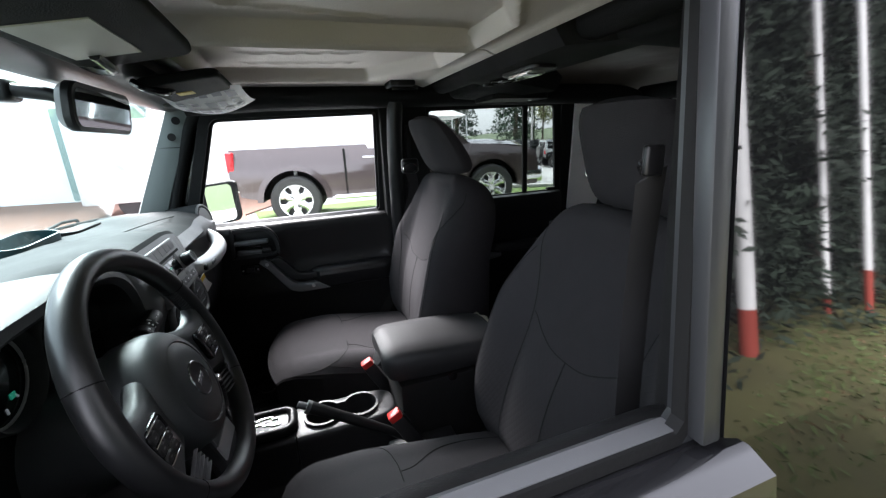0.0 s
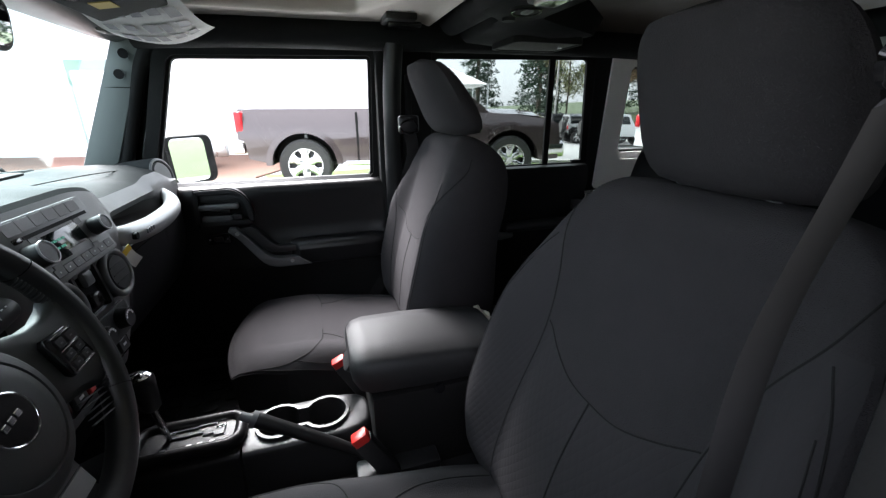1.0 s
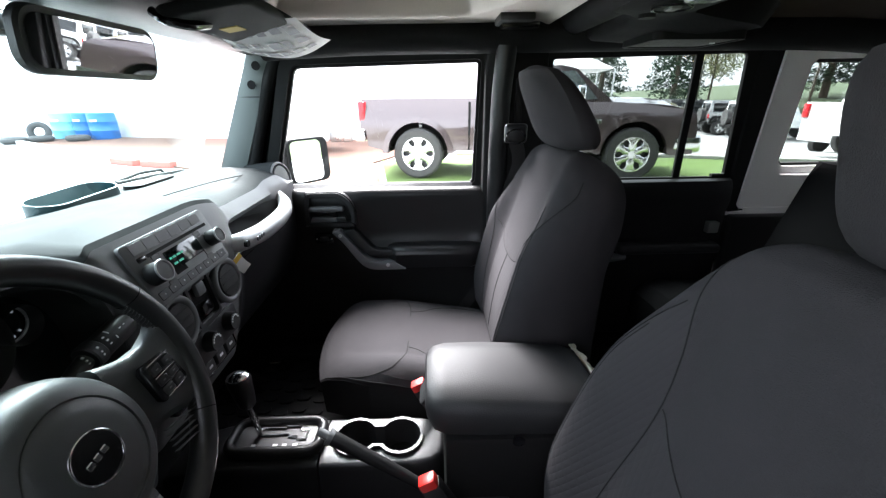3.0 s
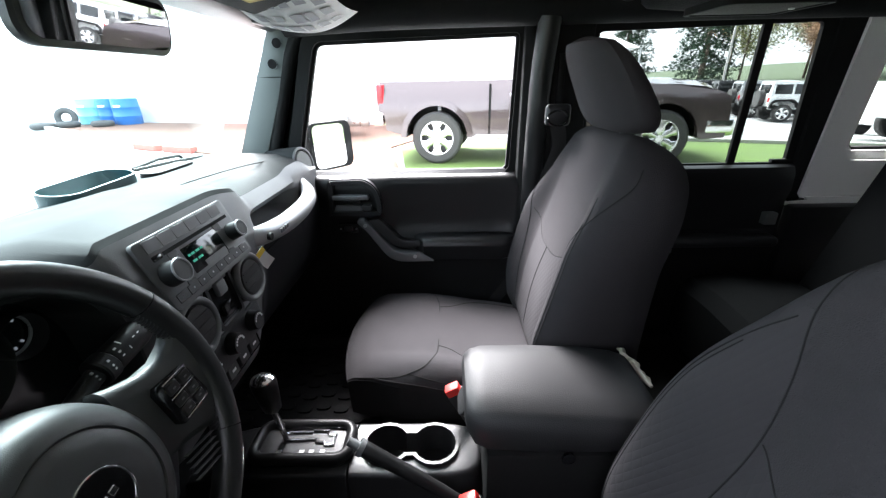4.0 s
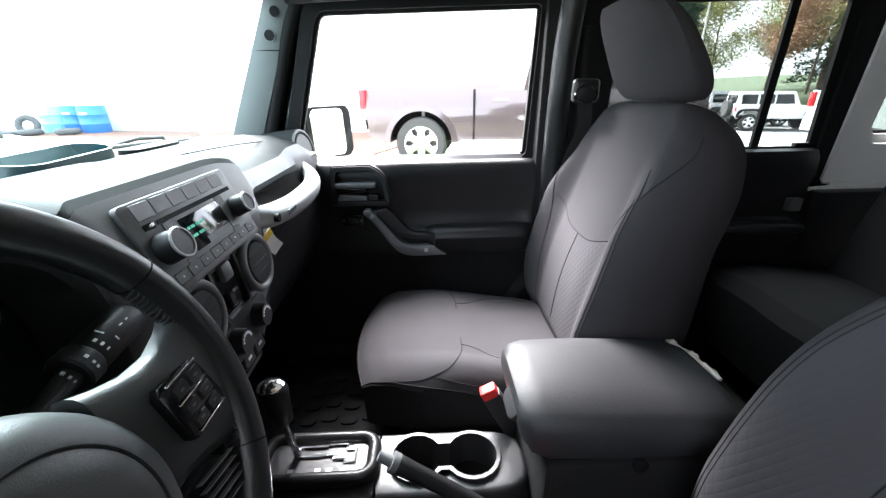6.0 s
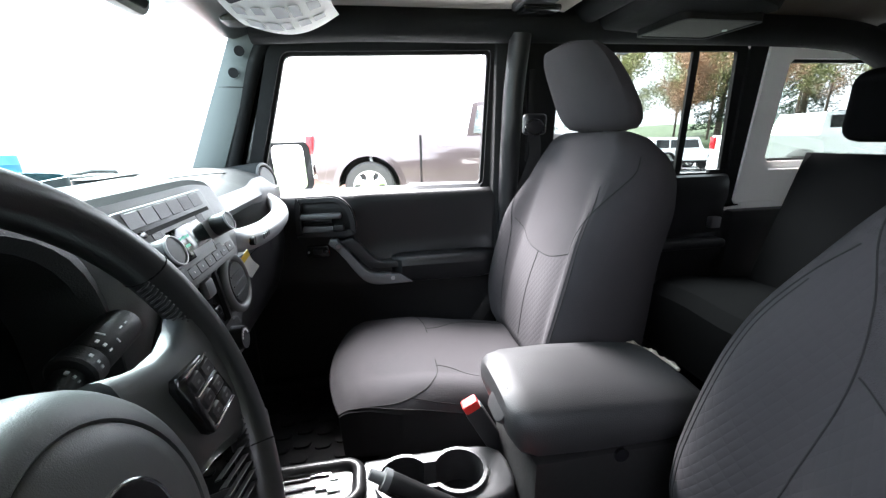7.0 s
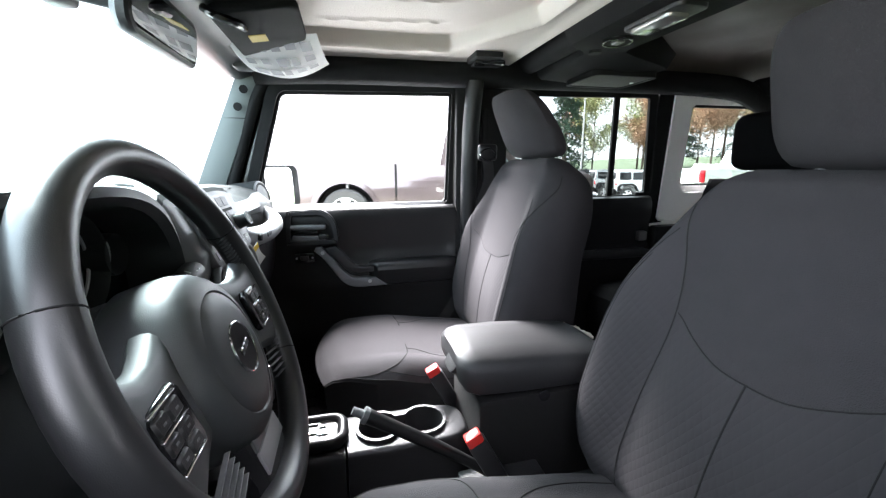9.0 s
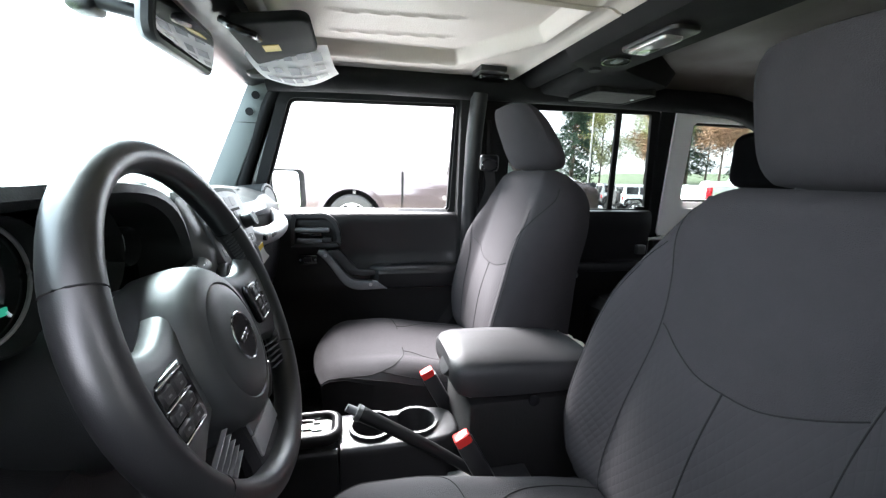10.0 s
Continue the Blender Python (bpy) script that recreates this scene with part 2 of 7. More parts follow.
def lerp(table, t):
    """A value from rows of (t, value) on a smooth curve that does not overshoot them."""
    k = len(table) - 1
    if t <= table[0][0]:
        return table[0][1]
    if t >= table[k][0]:
        return table[k][1]
    rise = [(table[i + 1][1] - table[i][1]) / (table[i + 1][0] - table[i][0]) for i in range(k)]
    i = next(j for j in range(k) if t <= table[j + 1][0])

    def slope(j):
        if j == 0 or j == k:
            return rise[0] if j == 0 else rise[-1]
        a, b = rise[j - 1], rise[j]
        return 0.0 if a * b <= 0 else 2 * a * b / (a + b)

    (a, x), (b, y) = table[i], table[i + 1]
    h, u = b - a, (t - a) / (b - a)
    return ((1 + 2 * u) * (1 - u) ** 2 * x + u * (1 - u) ** 2 * h * slope(i) + u * u * (3 - 2 * u) * y + u * u * (u - 1) * h * slope(i + 1))


def step(a, b, t):
    s = min(1, max(0, (t - a) / (b - a)))
    return s * s * (3 - 2 * s)


def moved(ob, m):
    ob.matrix_basis = m
    return ob
# ------------------------------------------------------------ car shell (the room)
MID = 0.02      # middle plane of the dashboard and console
SILL = 1.203    # height of the window sills
FLOOR = 0.56

floor_ob = new("floor")
tagged(floor_ob, "black carpeted car floor with a raised tunnel", "floor", kind="structure")
bm = bmesh.new()
box(bm, (-0.95, -0.72, FLOOR - 0.05), (2.2, 0.72, FLOOR), 0.01)
part("carpet", bm, CARPET, floor_ob)
bm = bmesh.new()
box(bm, (-0.95, MID - 0.17, FLOOR - 0.02), (0.75, MID + 0.17, 0.66), 0.04, 3)
part("tunnel", bm, CARPET, floor_ob)
bm = bmesh.new()
prism(bm, [(-0.95, 0.55), (-0.72, 0.55), (-0.86, 0.95), (-0.95, 0.95)], "y", -0.72, 0.72)
part("toe_board", bm, CARPET, floor_ob)
bm = bmesh.new()
box(bm, (0.98, -0.72, 0.5), (2.25, 0.72, 0.82), 0.02)
part("cargo_floor", bm, CARPET, floor_ob)

for side in (1, -1):
    k_ = thing("kick_panel", "black trim beside the foot well", "trim panel", (-0.78, side * 0.68, FLOOR), kind="structure")
    bm = bmesh.new()
    box(bm, (-0.96, side * 0.665, 0.5), (-0.585, side * 0.76, 1.23), 0.01)
    part("side_trim", bm, SOFT, k_)
    bm = bmesh.new()
    box(bm, (-0.96, side * 0.655, 0.42), (2.2, side * 0.785, 0.60), 0.015)
    part("rocker", bm, SOFT, k_)
bm = bmesh.new()
box(bm, (-1.0, -0.74, 0.5), (-0.94, 0.74, 1.2), 0.01)
part("bulkhead", bm, CARPET, floor_ob)

WIN_FRONT = [(-0.515, 1.207), (0.146, 1.207), (0.160, 1.222), (0.170, 1.585), (0.155, 1.602), (-0.385, 1.590), (-0.418, 1.565), (-0.525, 1.225)]


def inset(outline, d):
    """An outline moved outwards by d (inwards: minus)."""
    k = len(outline)
    out = []
    area = sum(outline[i][0] * outline[(i + 1) % k][1] - outline[(i + 1) % k][0] * outline[i][1] for i in range(k))
    sign = 1 if area > 0 else -1
    for i in range(k):
        a, b, c = Vector(outline[i - 1]), Vector(outline[i]), Vector(outline[(i + 1) % k])
        n1, n2 = (b - a).normalized(), (c - b).normalized()
        n = (Vector((n1.y, -n1.x)) + Vector((n2.y, -n2.x))) * sign
        n.normalize()
        s = max(0.5, n.dot(Vector((n1.y, -n1.x)) * sign))
        out.append(tuple(b + n * (d / s)))
    return out


def lean(ob_bm, side, z0=SILL, rate=0.10):
    """Side walls lean inwards above the sill; side is 1 or -1."""
    for v in ob_bm.verts:
        if v.co.z > z0:
            v.co.y -= rate * (v.co.z - z0)
        v.co.y *= side
    return ob_bm


def rounder(pts):
    """Adds a point on each cut corner of a window, past its first two points."""
    out = []
    for i, p in enumerate(pts):
        out.append(p)
        q, a, b = pts[(i + 1) % len(pts)], pts[i - 1], pts[(i + 2) % len(pts)]
        if 2 <= i < len(pts) - 1 and math.hypot(q[0] - p[0], q[1] - p[1]) < 0.06:
            u, v = (p[0] - a[0], p[1] - a[1]), (q[0] - b[0], q[1] - b[1])
            det = u[0] * -v[1] + v[0] * u[1]
            k = ((q[0] - p[0]) * -v[1] + v[0] * (q[1] - p[1])) / det
            c = (p[0] + u[0] * k, p[1] + u[1] * k)
            for t in (0.25, 0.5, 0.75):
                out.append(tuple((1 - t) ** 2 * p[m] + 2 * t * (1 - t) * c[m] + t * t * q[m] for m in (0, 1)))
    return out


def front_door(name, side, label, glazed):
    d = thing(name, label, "car door", (0, side * 0.7, FLOOR), kind="structure")
    # outer skin below the sill
    bm = bmesh.new()
    prof = [(0.722, 1.198), (0.76, 1.202), (0.785, 1.19), (0.80, 1.10), (0.80, 0.75), (0.77, 0.55), (0.735, 0.55), (0.735, 1.15)]
    prism(bm, prof, "x", -0.60, 0.205)
    part("outer_skin", lean(bm, side), BODYPAINT, d, "glossy black painted metal")
    # inner trim: a skin over sections along the door
    bm = bmesh.new()
    rings = []
    for x in (-0.60, -0.585, -0.5, -0.4, -0.3, -0.262, -0.25, -0.235, -0.22, -0.205, -0.1, 0.0, 0.1, 0.165, 0.18, 0.19, 0.197):
        pad = step(-0.262, -0.205, x) * (1 - step(0.165, 0.19, x))
        e = 0.012 * (step(0.17, 0.197, x) + 1 - step(-0.60, -0.57, x))
        ring = [(0.728, 1.203), (0.70, 1.206), (0.684, 1.203), (0.674 + 0.001 * pad, 1.194), (0.667 + 0.005 * pad, 1.178), (0.665 + 0.012 * pad, 1.155), (0.666 + 0.017 * pad, 1.13),
                (0.668 + 0.020 * pad, 1.10), (0.670 + 0.021 * pad, 1.06), (0.672 + 0.016 * pad, 1.015), (0.668, 0.992), (0.666, 0.945), (0.667, 0.912), (0.673, 0.900), (0.672, 0.80),
                (0.668, 0.64), (0.69, 0.575), (0.728, 0.57)]
        rings.append([(x, y + e, z) for y, z in ring])
    loft(bm, rings)
    part("inner_trim", lean(bm, side), SOFT, d, "black moulded plastic door trim")
    # upper frame round the window
    bm = bmesh.new()
    out = inset(WIN_FRONT, 0.034)
    out[0], out[1] = (out[0][0], SILL), (out[1][0], SILL)
    inner = list(WIN_FRONT)
    frame_ring(bm, out, inner, "y", 0.712, 0.755 if side > 0 else 0.737)
    part("window_frame", lean(bm, side), RUBBER if side > 0 else PILLAROUT, d, "" if side > 0 else "satin grey window frame")
    bm = bmesh.new()
    frame_ring(bm, inset(WIN_FRONT, 0.004), inset(WIN_FRONT, -0.009), "y", 0.724, 0.738)
    part("window_seal", lean(bm, side), RUBBER, d, "black rubber window seal")
    bm = bmesh.new()
    prism(bm, [(0.700, SILL + 0.001), (0.734, SILL + 0.001), (0.734, SILL + 0.014), (0.716, SILL + 0.014)], "x", -0.5, 0.15, 0.003)
    part("sill_strip", lean(bm, side), PLASTIC if side > 0 else GREYP, d)
    if glazed:
        bm = bmesh.new()
        prism(bm, inset(WIN_FRONT, 0.003), "y", 0.729, 0.7325)
        g = part("pane", lean(bm, side), PANE, d, "clear window glass", smooth=False)
        g.visible_shadow = False
    # inside release handle in its bezel
    bm = bmesh.new()
    bez = [(p.x, p.y) for p in spline([(-0.420, 1.090, 0), (-0.419, 1.140, 0), (-0.412, 1.192, 0), (-0.400, 1.199, 0), (-0.350, 1.200, 0), (-0.303, 1.199, 0), (-0.268, 1.172, 0), (-0.254, 1.130, 0), (-0.254, 1.096, 0), (-0.266, 1.086, 0), (-0.330, 1.085, 0), (-0.410, 1.085, 0)], 3, True)]
    frame_ring(bm, bez, inset(bez, -0.013), "y", 0.646, 0.675)
    part("handle_bezel", lean(bm, side), PLASTIC, d, "raised black bezel")
    bm = bmesh.new()
    frame_ring(bm, inset(bez, 0.004), inset(bez, -0.006), "y", 0.652, 0.672)
    part("bezel_flange", lean(bm, side), SOFT, d)
    bm = bmesh.new()
    prism(bm, inset(bez, -0.008), "y", 0.674, 0.679)
    part("handle_cup", lean(bm, side), GLOSS, d)
    part("cup_floor", lean(prism(bmesh.new(), [(-0.408, 1.096), (-0.400, 1.116), (-0.318, 1.112), (-0.318, 1.096)], "y", 0.655, 0.676, 0.002), side), DOORP, d)
    bm = bmesh.new()
    box(bm, (-0.409, 0.645, 1.136), (-0.290, 0.668, 1.153), 0.006, 3)
    part("release_lever", lean(bm, side), DOORP, d, "grey release lever")
    part("lever_lower_edge", lean(box(bmesh.new(), (-0.405, 0.654, 1.122), (-0.318, 0.672, 1.135), 0.003), side), GLOSS, d)
    bm = bmesh.new()
    box(bm, (-0.314, 0.646, 1.100), (-0.285, 0.668, 1.118), 0.003)
    part("lock_slider", lean(bm, side), PLASTIC, d)
    # window switch plate
    bm = bmesh.new()
    prism(bm, rrect(0.066, 0.036, 0.006, 3, -0.368, 1.036), "y", 0.660, 0.68, 0.002)
    sw = part("switch_plate", lean(bm, side), GLOSS, d)
    bm = bmesh.new()
    box(bm, (-0.382, 0.655, 1.028), (-0.354, 0.664, 1.044), 0.003)
    part("window_switch", lean(bm, side), PLASTIC, sw)
    for u in (-0.394, -0.342):
        bm = bmesh.new()
        cyl(bm, (u, 0.661, 1.036), (u, 0.657, 1.036), 0.003, n=10)
        part("switch_screw", lean(bm, side), STEEL, sw)
    # pull handle: a bent flat bar under a darker rail
    low_in = spline([(-0.332, 1.064, 0), (-0.300, 1.030, 0), (-0.252, 0.960, 0), (-0.226, 0.936, 0), (-0.194, 0.926, 0), (-0.150, 0.925, 0)], 5)
    low_out = spline([(-0.126, 0.957, 0), (-0.165, 0.957, 0), (-0.205, 0.961, 0), (-0.232, 0.980, 0), (-0.270, 1.030, 0), (-0.308, 1.074, 0)], 5)
    outline = [(p.x, p.y) for p in low_in] + [(-0.088, 0.926)] + [(p.x, p.y) for p in low_out] + [(-0.328, 1.074)]
    pull = part("pull_handle", lean(prism(bmesh.new(), outline, "y", 0.630, 0.668, 0.004, 2), side), DOORP, d, "grey plastic pull handle with two screws")
    for u, w in ((-0.305, 1.057), (-0.149, 0.946)):
        part("screw_cup", lean(cyl(bmesh.new(), (u, 0.632, w), (u, 0.6285, w), 0.0105, 0.0095, n=18), side), GREYP, pull)
        part("screw", lean(cyl(bmesh.new(), (u, 0.632, w), (u, 0.6265, w), 0.0065, n=16), side), STEEL, pull, "steel screw")
    up_in = spline([(-0.298, 1.070, 0), (-0.264, 1.030, 0), (-0.230, 0.992, 0), (-0.200, 0.979, 0), (-0.165, 0.977, 0), (-0.118, 0.978, 0)], 5)
    up_out = spline([(-0.132, 0.997, 0), (-0.160, 0.998, 0), (-0.188, 1.001, 0), (-0.210, 1.018, 0), (-0.240, 1.055, 0), (-0.261, 1.076, 0)], 5)
    part("pull_upper_rail", lean(prism(bmesh.new(), [(p.x, p.y) for p in up_in + up_out], "y", 0.636, 0.672, 0.004, 2), side), PLASTIC, d)
    # armrest
    bm = bmesh.new()
    rings = []
    for x in (-0.150, -0.147, -0.138, -0.12, -0.05, 0.05, 0.14, 0.175, 0.185):
        k = 1 - 0.75 * (1 - step(-0.152, -0.122, x)) - 0.5 * step(0.15, 0.185, x)
        rings.append([(x, 0.676 - y * k, 0.962 + (z - 0.962) * (0.75 + 0.25 * k)) for y, z in ((0.0, 1.013), (0.030, 1.012), (0.046, 1.006), (0.055, 0.996), (0.057, 0.984), (0.052, 0.975), (0.044, 0.955), (0.03, 0.925), (0.0, 0.912))])
    loft(bm, rings)
    part("armrest", lean(bm, side), LEATHER, d, "black padded armrest")
    return d


WIN_FRONT = rounder(WIN_FRONT)
front_door("door_1", 1, "closed passenger door with black trim and glass", True)
front_door("door_2", -1, "closed driver door with its window wound down", False)

WIN_REAR = [(0.405, 1.222), (1.03, 1.222), (1.042, 1.235), (1.000, 1.600), (0.985, 1.612), (0.405, 1.600), (0.39, 1.585), (0.39, 1.237)]


WIN_REAR = rounder(WIN_REAR)


def rear_door(name, side):
    d = thing(name, "closed rear door with black trim and a divided window", "car door", (0.7, side * 0.7, FLOOR), kind="structure")
    bm = bmesh.new()
    prof = [(0.735, 1.205), (0.757, 1.205), (0.766, 1.17), (0.779, 1.10), (0.79, 0.95), (0.79, 0.75), (0.77, 0.55), (0.735, 0.55), (0.735, 1.15)]
    if side < 0:
        prof = [(y - 0.040 * (y > 0.74), z) for y, z in prof]
    prism(bm, prof, "x", 0.215, 1.075)
    part("outer_skin", lean(bm, side), BODYPAINT, d, "glossy black painted metal")
    bm = bmesh.new()
    rings = []
    for x in (0.34, 0.35, 0.45, 0.7, 1.0, 1.06, 1.065):
        e = 0.012 * (1 - step(0.34, 0.37, x) + step(1.04, 1.065, x))
        rings.append([(x, y + e, z) for y, z in ((0.728, 1.215), (0.70, 1.218), (0.684, 1.212), (0.672, 1.19), (0.668, 1.14), (0.678, 1.10), (0.678, 1.01), (0.662, 0.99), (0.66, 0.93), (0.675, 0.9), (0.67, 0.62), (0.728, 0.58))])
    loft(bm, rings)
    part("inner_trim", lean(bm, side), SOFT, d)
    bm = bmesh.new()
    out = inset(WIN_REAR, 0.04)
    out[0], out[1] = (out[0][0], SILL), (out[1][0], SILL)
    frame_ring(bm, out, WIN_REAR, "y", 0.716, 0.7285 if side > 0 else 0.737)
    part("window_frame", lean(bm, side), RUBBER, d)
    part("frame_corner", lean(box(bmesh.new(), (1.0, 0.714, 1.190), (1.09, 0.730 if side > 0 else 0.739, 1.232), 0.003), side), RUBBER, d)
    bm = bmesh.new()
    prism(bm, [(0.862, 1.222), (0.885, 1.222), (0.862, 1.61), (0.838, 1.61)], "y", 0.718, 0.728)
    part("divider_bar", lean(bm, side), RUBBER, d, "black upright window divider")
    for lo, hi in ((0.385, 0.8725), (0.8735, 1.058)):
        bm = bmesh.new()
        prism(bm, [(lo, 1.21), (hi, 1.21), (hi - 0.026, 1.615), (lo, 1.615)], "y", 0.729, 0.7325)
        part("pane", lean(bm, side), TINTED, d, "tinted window glass", smooth=False)
    bm = bmesh.new()
    path = spline([(0.48, 0.655, 1.06), (0.50, 0.640, 1.02), (0.55, 0.632, 0.975), (0.62, 0.632, 0.955), (0.70, 0.645, 0.95)], 6)
    tube(bm, path, [0.012 + 0.010 * math.sin(math.pi * i / (len(path) - 1)) for i in range(len(path))], 10, flat=0.75, up=(0, 1, 0))
    part("pull_handle", lean(bm, side), DOORP, d)
    bm = bmesh.new()
    box(bm, (0.66, 0.615, 0.965), (1.03, 0.68, 1.0), 0.016, 3)
    part("armrest", lean(bm, side), VINYL, d)
    bm = bmesh.new()
    box(bm, (0.99, 0.655, 1.03), (1.03, 0.68, 1.07), 0.004)
    part("latch", lean(bm, side), STEEL, d, "bare metal door latch")
    return d


for side in (1, -1):
    op = thing("outer_pillar", "glossy black body pillar between the doors", "pillar", (0.3, side * 0.76, 0.6), kind="structure")
    bm = bmesh.new()
    out = 0.0 if side > 0 else -0.020
    fore, aft = (0.0, 0.405) if side > 0 else (-0.033, 0.60)
    prism(bm, [(0.757 + out, 0.56), (0.775 + out, 0.56), (0.775 + out, SILL), (0.775 + out, 1.68), (0.757 + out, 1.68), (0.757 + out, SILL)], "x", 0.212 + fore, aft)
    part("pillar_skin", lean(bm, side), PILLARGLOSS, op, smooth=False)
    part("pillar_edge", lean(box(bmesh.new(), (0.188 + fore, 0.756 + out, 1.21), (0.210 + fore, 0.774 + out, 1.66), 0.003), side), PILLAROUT, op, "satin grey pillar edge")
rear_door("door_3", 1)
rear_door("door_4", -1)

# hardtop sides behind the rear doors
QUARTER = [(1.245, 1.255), (1.86, 1.255), (1.88, 1.275), (1.86, 1.585), (1.84, 1.60), (1.235, 1.595), (1.220, 1.580), (1.228, 1.27)]
for side, nm in ((1, "wall_right"), (-1, "wall_left")):
    w = thing(nm, "pale moulded hardtop side with a fixed window", "car panel", (1.6, side * 0.7, 1.1), kind="structure")
    bm = bmesh.new()
    rim = [(1.122, 1.108), (2.2, 1.108), (2.22, 1.13), (2.18, 1.66), (2.16, 1.70), (1.115, 1.70), (1.105, 1.69), (1.112, 1.12)]
    frame_ring(bm, rim, inset(QUARTER, 0.028), "y", 0.700, 0.74)
    part("rear_post", lean(prism(bmesh.new(), [(1.076, 1.10), (1.124, 1.10), (1.124, 1.70), (1.030, 1.70)], "y", 0.710, 0.752 if side > 0 else 0.748), side), RUBBER, w, "black post behind the rear door")
    part("moulded_panel", lean(bm, side), WHITEP, w, "pale off-white moulded panel")
    bm = bmesh.new()
    frame_ring(bm, inset(QUARTER, 0.030), inset(QUARTER, 0.0), "y", 0.722, 0.744)
    part("window_reveal", lean(bm, side), WHITEP, w)
    bm = bmesh.new()
    frame_ring(bm, inset(QUARTER, 0.003), inset(QUARTER, -0.010), "y", 0.734, 0.748)
    part("window_seal", lean(bm, side), RUBBER, w)
    bm = bmesh.new()
    prism(bm, inset(QUARTER, 0.001), "y", 0.740, 0.7435)
    part("pane", lean(bm, side), TINTED, w, "tinted window glass", smooth=False).visible_shadow = False
    bm = bmesh.new()
    prism(bm, [(1.070, 1.095), (1.135, 1.100), (1.13, 1.112), (1.40, 1.112), (1.40, 1.096), (1.5, 1.085), (1.07, 1.085)], "y", 0.690, 0.73, 0.002)
    part("lower_lip", lean(bm, side), WHITEP, w)
    bm = bmesh.new()
    prism(bm, [(0.722, 1.105), (0.80, 1.10), (0.81, 0.8), (0.78, 0.5), (0.70, 0.5), (0.70, 1.105)], "x", 1.08, 2.25)
    part("body_side", lean(bm, side), BODYPAINT, w, "glossy black painted metal")
    bm = bmesh.new()
    box(bm, (1.07, 0.655, 0.55), (2.2, 0.70, 1.09), 0.01)
    part("cargo_trim", lean(bm, side), SOFT, w)

tail = thing("wall_back", "black tailgate with a wide rear window", "tailgate", (2.24, 0, 0.6), kind="structure")
bm = bmesh.new()
box(bm, (2.2, -0.72, 0.5), (2.26, 0.72, 1.16), 0.01)
part("tailgate_trim", bm, SOFT, tail)
bm = bmesh.new()
frame_ring(bm, rrect(1.42, 0.6, 0.05, 4, 0, 1.44), rrect(1.2, 0.42, 0.06, 4, 0, 1.41), "x", 2.19, 2.24)
part("window_frame", bm, WHITEP, tail)
bm = bmesh.new()
prism(bm, rrect(1.22, 0.44, 0.06, 4, 0, 1.41), "x", 2.215, 2.219)
part("pane", bm, TINTED, tail, "tinted window glass", smooth=False).visible_shadow = False

# pillars between the doors
for side in (1, -1):
    p = thing("door_pillar", "black door pillar with a padded roll bar leg", "pillar", (0.27, side * 0.68, FLOOR), kind="structure")
    bm = bmesh.new()
    box(bm, (0.180, 0.700, 0.55), (0.375, 0.745, 1.68), 0.012)
    part("post_trim", lean(bm, side), RUBBER, p)
    bm = bmesh.new()
    aft, out = (0.0, 0.0) if side > 0 else (0.055, 0.015)
    tube(bm, spline([(0.232 + aft, 0.665 + out, 0.6), (0.228 + aft, 0.662 + out, 1.1), (0.226 + aft, 0.66 + out, 1.45), (0.235 + aft, 0.655 + out, 1.63)], 8), 0.030, 24)
    # driver-side leg takes the darker padding as painted shade
    part("bar_leg", lean(bm, side), SOFT if side > 0 else CLOTHBAR, p, "black padded leg")

# roof
roof = thing("ceiling", "pale moulded roof panels inside a hard top", "roof", (0, 0, 1.7), kind="structure")


def roof_panel(y0, y1):
    """A moulded panel: a low rim, a sloped step and a raised field with two shallow ribs."""
    b = bmesh.new()
    x0, x1 = -0.46, 0.345
    nx, ny = 100, 76
    grid = []
    for i in range(nx + 1):
        row = []
        for j in range(ny + 1):
            x, y = x0 + (x1 - x0) * i / nx, y0 + (y1 - y0) * j / ny
            a = abs(y)
            edge = min(x - x0, x1 - x, a - min(abs(y0), abs(y1)) + 0.05, max(abs(y0), abs(y1)) - a)
            field = min(0.485 - a - 0.10 * max(0, x), 0.262 - x, x + 0.36, -((x - 0.138) * 0.866 + (a - 0.427) * 0.5), a - 0.035)
            z = 1.690 + 0.034 * step(-0.014, 0.010, field) - 0.010 * (1 - step(0.0, 0.03, edge)) - 0.006 * math.exp(-((field + 0.022) / 0.007) ** 2)
            for g in (0.372, 0.235, 0.10):
                z -= 0.006 * math.exp(-((a + 0.12 * x - g) / 0.007) ** 2) * step(-0.27, -0.23, x) * (1 - step(0.04, 0.09, x))
            row.append(b.verts.new((x, y, z)))
        grid.append(row)
    for i in range(nx):
        for j in range(ny):
            b.faces.new((grid[i][j], grid[i + 1][j], grid[i + 1][j + 1], grid[i][j + 1]))
    r = bmesh.ops.extrude_face_region(b, geom=b.faces[:])
    for v in r["geom"]:
        if isinstance(v, bmesh.types.BMVert):
            v.co.z = 1.80
    return b


